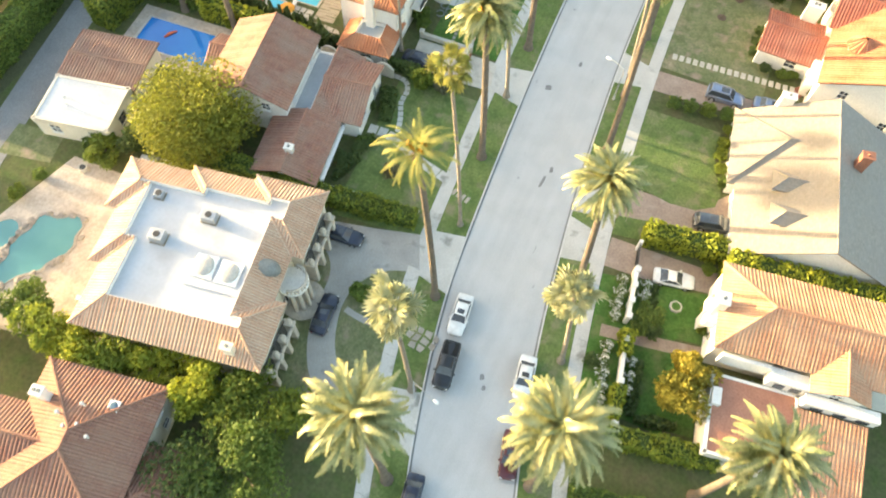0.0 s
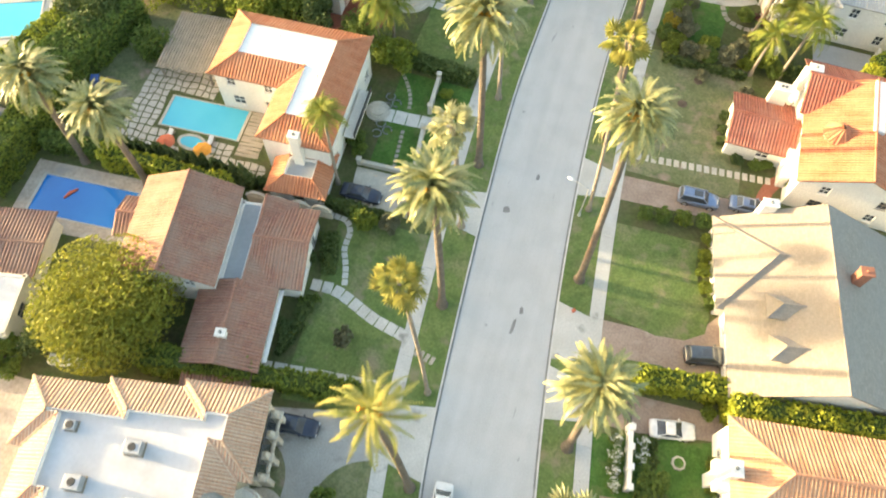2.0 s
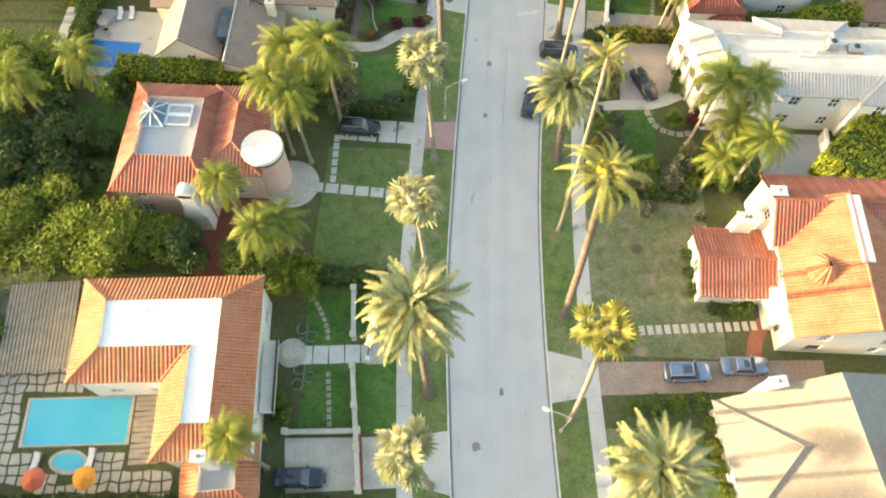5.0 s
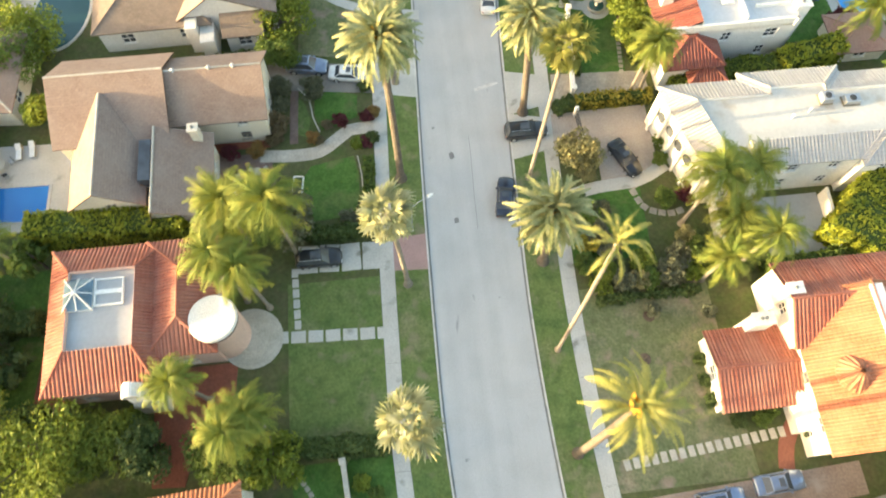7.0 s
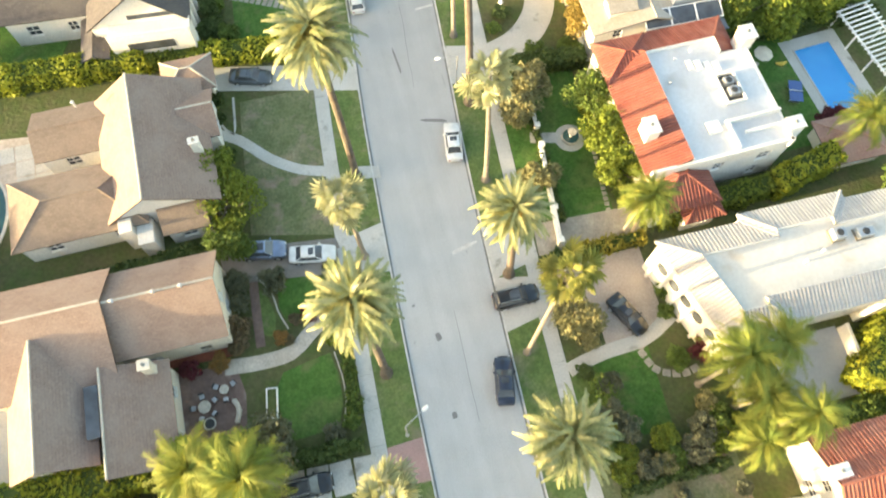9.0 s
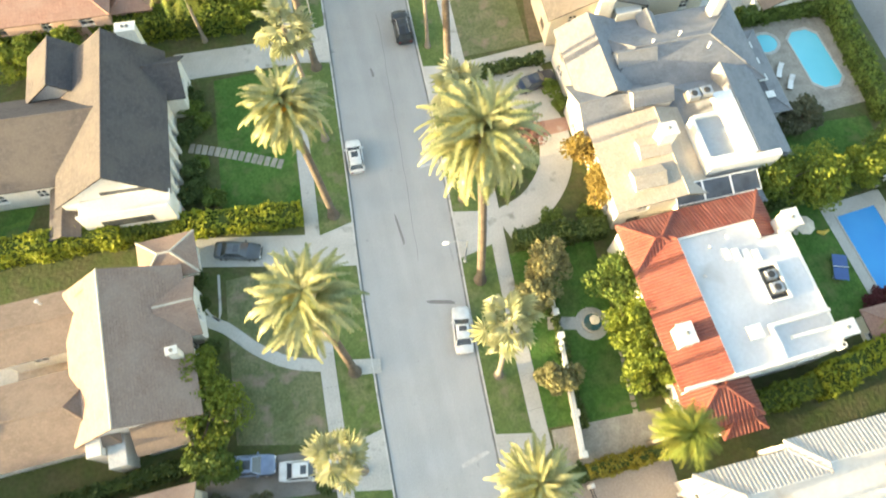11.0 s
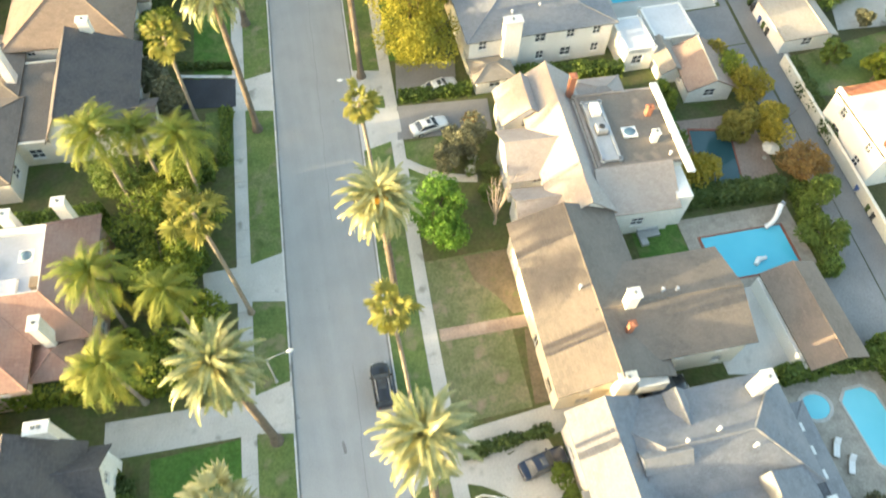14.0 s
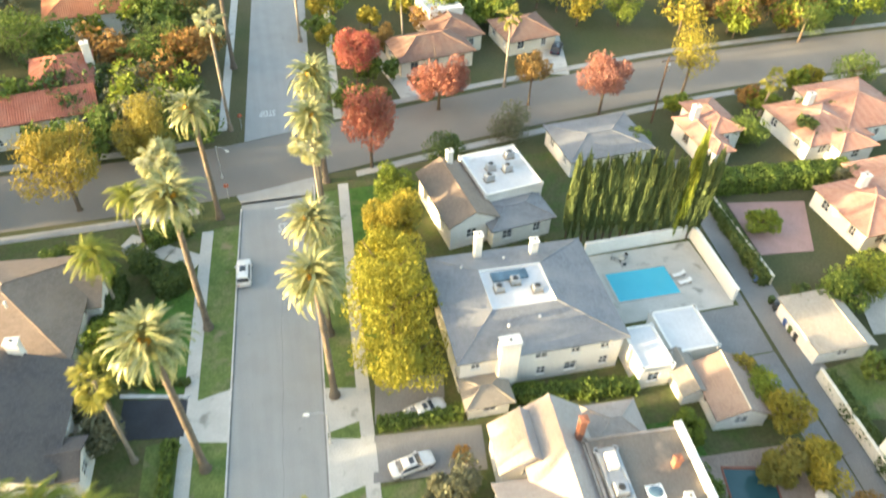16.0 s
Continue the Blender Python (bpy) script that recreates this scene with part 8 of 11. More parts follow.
# ---- trees ----
for x, y, hh, r, m, k, label, *leaf in (
        (-45.6, 35.0, 11.0, 6.2, LEAF_OLIVE, 5, "big clipped round tree with dense yellow-green leaves"),
        (-44.6, 6.2, 6.8, 3.0, LEAF_LIME, 0, "leafy garden tree beside the villa"), (-41.0, 7.2, 7.0, 3.0, LEAF_CHARTREUSE, 1, "yellow-green garden tree beside the villa"),
        (-36.8, 7.6, 6.8, 3.0, LEAF_LIME, 2, "leafy garden tree beside the villa"), (-32.6, 8.6, 7.2, 2.9, LEAF_CHARTREUSE, 3, "yellow-green garden tree beside the villa"),
        (-28.4, 8.4, 7.4, 3.2, LEAF_CHARTREUSE, 0, "yellow-green garden tree beside the villa"), (-24.2, 9.0, 7.6, 3.4, LEAF_LIME, 1, "leafy garden tree by the drive"),
        (-19.6, 9.2, 6.8, 3.0, LEAF_LIME, 2, "leafy garden tree by the drive"), (-20.6, 3.6, 9.0, 4.8, LEAF_GREEN, 1, "large spreading dark green tree"), (-24.6, 1.0, 7.5, 3.6, LEAF_DARK, 2, "dark green tree beside the house"),
        (-48.5, 8.0, 6.0, 2.6, LEAF_GREEN, 3, "leafy tree at the terrace edge"), (-52.5, 4.0, 6.0, 3.0, LEAF_LIME, 0, "leafy tree at the terrace edge"),
        (-50.6, 31.0, 5.0, 2.6, LEAF_DARK, 1, "dark tree behind the garage"), (-54.0, 27.5, 4.0, 2.0, LEAF_LIME, 3, "low leafy tree by the garage"),
        (15.6, 31.0, 5.4, 2.3, LEAF_YELLOW, 0, "golden-leaved tree by the house front"), (15.2, 27.4, 5.6, 2.5, LEAF_YELLOW, 2, "golden-leaved tree by the house front"),
        (-38.0, 168.6, 5.6, 2.4, LEAF_LIME, 1, "yellow-green tree at the end of the drive"), (-43.0, 168.0, 6.2, 2.7, LEAF_LIME, 3, "yellow-green tree at the end of the drive"),
        (-64.5, 80.0, 8.6, 5.6, LEAF_LIME, 0, "large sunlit tree in the back garden"), (-57.0, 80.6, 9.0, 5.6, LEAF_LIME, 1, "large leafy tree in the back garden"),
        (-50.2, 80.0, 8.5, 5.0, LEAF_LIME, 2, "large leafy tree in the back garden"), (-44.8, 79.4, 7.2, 4.0, LEAF_LIME, 3, "leafy tree between the houses"), (-40.6, 78.6, 6.4, 2.8, LEAF_DARK, 0, "dark tree between the houses"),
        (-68.6, 93.6, 10.5, 6.4, LEAF_LIME, 2, "large tree in the back garden"), (-68.0, 70.0, 8.0, 4.4, LEAF_DARK, 1, "shady tree in the back garden"), (-63.0, 90.0, 8.0, 4.2, LEAF_DARK, 3, "shady tree in the back garden"), (-56.0, 90.5, 7.0, 3.6, LEAF_DARK, 0, "shady tree in the back garden"),
        (-59.0, 68.5, 4.5, 2.4, LEAF_GREEN, 2, "small tree beside the pergola"), (-57.2, 122.0, 7.0, 3.6, LEAF_GREEN, 1, "leafy tree behind the house"), (-53.0, 116.0, 5.0, 2.4, LEAF_LIME, 3, "leafy tree behind the house"),
        (-30.6, 99.5, 7.0, 3.0, LEAF_GREEN, 1, "leafy tree beside the drive"), (-27.6, 99.6, 6.2, 3.0, LEAF_GREY, 2, "leafy tree beside the lawn"), (-34.6, 100.4, 6.0, 2.6, LEAF_LIME, 0, "yellow-green tree beside the patio"),
        (-34.6, 76.8, 6.5, 3.2, LEAF_GREEN, 2, "leafy tree at the side of the house"), (-30.0, 76.6, 5.5, 2.8, LEAF_LIME, 3, "leafy tree beside the lawn"),
        (-28.4, 128.6, 5.6, 2.6, LEAF_LIME, 0, "leafy shrub-tree before the house"), (-27.9, 124.8, 6.2, 3.3, LEAF_LIME, 3, "leafy shrub-tree before the house"), (-28.2, 121.0, 4.6, 2.2, LEAF_GREEN, 1, "leafy shrub-tree before the house"),
        (3.4, 105.4, 4.6, 2.7, LEAF_STRAW, 1, "airy straw-green tree beside the forecourt"), (-56.1, 126.1, 6.4, 3.8, LEAF_LIME, 1, "rounded olive-green tree behind the pool"),
        (6.6, 131.6, 5.0, 2.4, LEAF_STRAW, 1, "straw-coloured airy tree by the garden wall"), (4.6, 128.6, 4.6, 2.0, LEAF_STRAW, 2, "straw-coloured airy tree by the garden wall"), (4.2, 120.8, 4.2, 2.0, LEAF_STRAW, 0, "straw-coloured airy tree by the garden wall"),
        (14.8, 142.6, 6.0, 2.7, LEAF_AMBER, 1, "amber-leaved autumn tree beside the drive"), (14.4, 138.6, 5.4, 2.3, LEAF_AMBER, 2, "amber-leaved autumn tree beside the drive"), (8.6, 147.8, 3.4, 2.6, LEAF_RUST, 3, "low rust-red tree inside the drive"),
        (32.6, 134.6, 7.0, 3.4, LEAF_LIME, 1, "dense yellow-green tree behind the lawn"), (37.4, 134.0, 6.6, 3.4, LEAF_LIME, 2, "dense yellow-green tree behind the lawn"), (42.6, 134.6, 6.2, 3.2, LEAF_LIME, 0, "dense yellow-green tree behind the lawn"), (47.4, 136.0, 6.0, 3.0, LEAF_GREEN, 3, "dense leafy green tree"),
        (39.4, 142.0, 4.0, 2.2, LEAF_GREY, 3, "dusty shrub-tree by the pool"), (9.4, 183.0, 6.6, 3.5, LEAF_VIVID, 4, "vivid green glossy tree by the pavement"), (9.2, 179.8, 5.2, 2.4, LEAF_VIVID, 2, "vivid green glossy tree by the pavement"),
        (14.6, 192.6, 5.4, 3.0, LEAF_GREY, 0, "small grey-green olive tree in a garden"), (12.0, 190.0, 4.2, 2.0, LEAF_GREY, 2, "small grey-green olive tree in a garden"),
        (12.6, 207.6, 10.0, 5.2, LEAF_AUTUMN, 1, "tall golden autumn tree by the pavement"), (13.0, 214.0, 12.0, 5.4, LEAF_AUTUMN, 2, "tall golden autumn tree by the pavement"), (13.8, 221.0, 11.0, 4.8, LEAF_AUTUMN, 0, "tall golden autumn tree by the pavement"), (15.6, 229.0, 9.5, 4.0, LEAF_YELLOW, 4, "tall golden autumn tree by the pavement"), (17.4, 235.6, 9.0, 3.4, LEAF_LIME, 4, "tall yellow-green tree by the pavement"), (18.0, 218.0, 6.0, 2.8, LEAF_DARK, 1, "dark tree behind the golden ones"),
        (-20.2, 181.4, 8.6, 4.0, LEAF_LIME, 0, "leafy yellow-green tree crowding the house front"), (-17.0, 186.6, 7.2, 3.6, LEAF_LIME, 1, "leafy tree crowding the house front"), (-21.6, 187.6, 7.6, 3.8, LEAF_LIME, 2, "leafy tree crowding the house front"), (-17.6, 176.4, 6.0, 3.0, LEAF_LIME, 3, "bright leafy tree crowding the house front"), (-22.6, 173.4, 6.0, 3.0, LEAF_LIME, 0, "leafy tree crowding the house front"), (-18.0, 170.6, 4.6, 2.4, LEAF_LIME, 1, "bright leafy tree by the pavement"), (-18.4, 192.6, 6.6, 3.2, LEAF_LIME, 4, "bright leafy tree by the drive"), (-24.6, 194.0, 6.6, 3.2, LEAF_GREEN, 2, "leafy tree between two houses"),
        (-19.2, 206.0, 5.4, 2.8, LEAF_GREY, 1, "dusty grey-brown tree before the dark house"), (-20.6, 210.4, 5.0, 2.4, LEAF_GREY, 3, "dusty grey-brown tree before the dark house"), (-19.4, 217.0, 6.4, 3.0, LEAF_LIME, 2, "bright leafy tree before the house"), (-21.4, 229.0, 6.2, 3.0, LEAF_GREEN, 0, "leafy tree before the house"), (-25.6, 231.6, 6.0, 2.8, LEAF_GREEN, 1, "leafy tree beside the house"), (-16.0, 231.0, 5.0, 2.4, LEAF_DARK, 2, "dark tree by the pavement"),
        (12.4, 118.6, 6.4, 2.8, LEAF_LIME, 0, "bright leafy tree along the house front"), (12.0, 123.4, 6.8, 2.8, LEAF_LIME, 1, "bright leafy tree along the house front"), (12.2, 128.4, 6.6, 2.8, LEAF_GREEN, 2, "leafy tree along the house front"),
        (-74.0, 101.0, 10.0, 6.0, LEAF_GREEN, 0, "large tree in the back garden"), (-63.4, 100.6, 9.0, 5.0, LEAF_LIME, 1, "large sunlit tree in the back garden"),
        (49.6, 199.6, 5.0, 2.6, LEAF_GOLD, 1, "golden bushy tree along the alley"), (51.6, 196.2, 4.6, 2.4, LEAF_LIME, 2, "yellow-green bushy tree along the alley"), (48.4, 187.6, 5.2, 2.6, LEAF_GOLD, 0, "golden bushy tree along the alley"), (50.6, 170.6, 4.6, 2.4, LEAF_GREEN, 3, "leafy bushy tree along the alley"), (37.6, 190.8, 4.4, 2.4, LEAF_GREEN, 2, "leafy tree behind the gravel-roofed house"), (40.8, 193.4, 4.2, 2.2, LEAF_LIME, 4, "leafy tree behind the gravel-roofed house"),
        (38.4, 187.0, 5.4, 3.0, LEAF_GREEN, 1, "leafy tree beside the covered pool"), (39.8, 181.4, 5.0, 2.6, LEAF_YELLOW, 2, "yellowing tree beside the covered pool"), (52.4, 186.0, 5.6, 3.0, LEAF_YELLOW, 0, "yellowing tree along the alley"), (53.0, 180.0, 5.6, 2.8, LEAF_ORANGE, 3, "orange-tinged tree along the alley"), (52.0, 192.5, 5.6, 2.8, LEAF_YELLOW, 1, "yellowing tree along the alley"), (52.4, 175.5, 5.0, 2.2, LEAF_GREEN, 2, "leafy tree along the alley"),
        (26.6, 245.6, 7.0, 3.6, LEAF_DARK, 1, "dark tree at the corner"), (39.8, 252.0, 6.2, 4.0, LEAF_GREY, 2, "blue-green spreading tree at the corner"), (58.6, 244.0, 5.0, 2.4, LEAF_GREEN, 0, "small tree behind the cypresses"),
        # far-corner trees stand out of view, added for the shade on the street
        (-25.8, 246.0, 16.0, 5.8, LEAF_GOLD, 1, "large golden-brown autumn tree"), (-15.3, 249.4, 14.5, 4.0, LEAF_GOLD, 4, "tall golden-brown autumn tree"), (-23.6, 262.0, 9.0, 4.6, LEAF_DARK, 0, "dark tree across the crossing"), (-17.6, 270.0, 9.0, 4.6, LEAF_GREY, 2, "grey-green tree across the crossing"), (-14.6, 283.0, 11.5, 6.0, LEAF_GREEN, 3, "large spreading tree across the crossing"), (-39.0, 289.0, 13.0, 6.0, LEAF_GREEN, 0, "large spreading tree across the crossing"), (-10.0, 266.0, 8.0, 3.6, LEAF_DARK, 1, "dark tree across the crossing"), (-46.0, 252.0, 15.0, 6.0, LEAF_GREEN, 2, "leafy tree at the far corner"), (-50.0, 243.6, 15.0, 6.0, LEAF_GREEN, 1, "leafy tree at the far corner"), (-44.0, 236.0, 12.0, 5.4, LEAF_GREEN, 0, "leafy tree at the far corner"), (-11.0, 298.0, 11.0, 5.0, LEAF_DARK, 2, "dark tree along the far street"),
        (17.6, 271.0, 13.0, 4.2, LEAF_RED, 1, "red-leaved autumn street tree"), (16.2, 247.6, 14.6, 4.2, LEAF_RED, 2, "red-leaved autumn street tree"), (30.2, 261.6, 12.6, 4.6, LEAF_RED, 0, "red-leaved autumn street tree"), (45.9, 260.0, 10.6, 3.2, LEAF_ORANGE, 4, "orange-leaved autumn street tree"), (57.0, 254.8, 12.8, 4.2, LEAF_RUST, 1, "dull red autumn street tree"), (74.4, 257.8, 13.6, 4.8, LEAF_YELLOW, 2, "golden autumn tree beside the street"), (98.0, 277.0, 9.0, 4.0, LEAF_ORANGE, 0, "orange autumn tree beside the street"), (74.0, 285.0, 9.0, 4.2, LEAF_LIME, 4, "bright green tree across the street"), (108.0, 272.0, 10.0, 4.6, LEAF_GREEN, 1, "tall leafy street tree"), (106.0, 254.0, 8.6, 4.4, LEAF_GREEN, 3, "leafy tree beyond the alley"), (77.0, 242.0, 6.0, 3.2, LEAF_GREEN, 2, "leafy tree beyond the alley"), (120.0, 285.0, 11.0, 5.0, LEAF_YELLOW, 2, "golden autumn tree far down the street"), (88.0, 290.0, 10.0, 5.0, LEAF_GREEN, 0, "leafy tree across the street"), (60.0, 296.0, 10.0, 5.0, LEAF_GREEN, 3, "leafy tree across the street"), (42.0, 300.0, 10.0, 5.0, LEAF_YELLOW, 1, "golden tree behind the low house"),
        (70.0, 207.0, 6.0, 3.4, LEAF_GREEN, 1, "leafy tree beyond the alley"), (76.0, 208.0, 6.6, 3.6, LEAF_LIME, 2, "leafy tree beyond the alley"), (82.0, 210.0, 6.6, 3.6, LEAF_GREEN, 0, "leafy tree beyond the alley"), (68.0, 222.0, 4.0, 2.2, LEAF_LIME, 3, "small tree in a garden beyond the alley"), (66.0, 186.0, 4.6, 2.4, LEAF_LIME, 3, "small yellow-green tree beyond the alley")):
    tree(x, y, hh, r, m, k, label)
# thick planting across the crossing and behind the gardens
fill = random.Random(23)
THICK = [crown_points(90 + k, 600, (9, 12, 14)[k % 3], (0.9, 0.8, 1.0)[k % 3]) for k in range(6)]


def thicket(x0, x1, y0, y1, n, hts, tones, label):
    """Dense mixed planting that nobody could count: many uneven leafy crowns."""
    t = thing("thicket", (x0 + x1) / 2, (y0 + y1) / 2, 0, label, "trees", "background trees", "stuff", z=0.05)
    piles = {}
    stems = bmesh.new()
    for k in range(n):
        x, y, hh = fill.uniform(x0, x1) - (x0 + x1) / 2, fill.uniform(y0, y1) - (y0 + y1) / 2, fill.uniform(*hts)
        r = hh * fill.uniform(0.46, 0.6)
        a = fill.uniform(0, 6.28)
        p = THICK[fill.randrange(6)]
        q = np.stack((p[:, 0] * math.cos(a) - p[:, 1] * math.sin(a), p[:, 0] * math.sin(a) + p[:, 1] * math.cos(a), p[:, 2]), 1) * np.array((r, r, hh * 0.5))
        piles.setdefault(tones[fill.randrange(len(tones))], []).append(q + np.array((x, y, hh * 0.52)))
        tube(stems, [(x, y, -0.1), (x + 0.1, y, hh * 0.3), (x, y + 0.1, hh * 0.75)], [0.06 + 0.02 * hh, 0.04 + 0.015 * hh, 0.03], 5)
    part("stems", stems, BARK_TREE, t)
    for tone, ps in piles.items():
        part_mesh("foliage", leaf_mesh("foliage", np.concatenate(ps), 0.4, len(ps)), tone, t)
    return t


TG, TW = (LEAF_GREEN, LEAF_GREEN, LEAF_DARK, LEAF_LIME, LEAF_GREY), (LEAF_GREEN, LEAF_LIME, LEAF_LIME, LEAF_YELLOW, LEAF_ORANGE, LEAF_GREEN)
# strips past x -73 block the low sun; the tallest two are unseen additions
for x0, x1, y0, y1, n, hts, tones in ((-62, -52, 85, 99, 8, (4, 6), (LEAF_DARK, LEAF_GREEN, LEAF_DARK)), (-36, -8, 256, 300, 44, (5, 11), TG + (LEAF_ORANGE,)), (-74, -40, 240, 300, 44, (6, 12), TG), (13, 25, 262, 312, 14, (4, 8), TW), (24, 70, 288, 318, 26, (6, 11), TW), (64, 132, 276, 314, 44, (6, 10), TW), (66, 104, 246, 257, 12, (3, 6), TW), (64, 108, 190, 212, 16, (3, 6), TG), (86, 112, 212, 246, 14, (4, 7), TG), (-60, -50, 148, 172, 8, (4, 6), TG), (-68, -50, 172, 214, 16, (4, 7), TG), (-60, -42, 214, 240, 14, (4, 8), TG), (-70, -60, 100, 140, 9, (4, 7), TG), (36, 52, 92, 116, 10, (3, 6), TG), (38, 52, 60, 90, 9, (3, 6), TG), (44, 52, 20, 58, 7, (3, 6), TG), (-90, -79, -6, 58, 14, (6, 10), TG), (-86, -73, 78, 230, 40, (6, 10), TG), (-84, -74, 156, 178, 8, (8, 11), TG), (-87, -79, 43, 60, 7, (8, 11), TG), (-64, -6, 300, 326, 26, (7, 12), TG), (16, 130, 316, 334, 26, (7, 12), TW), (126, 140, 240, 310, 12, (6, 11), TW)):
    thicket(x0, x1, y0, y1, n, hts, tones, "dense mixed leafy trees beyond the gardens, some unseen and added for shade")

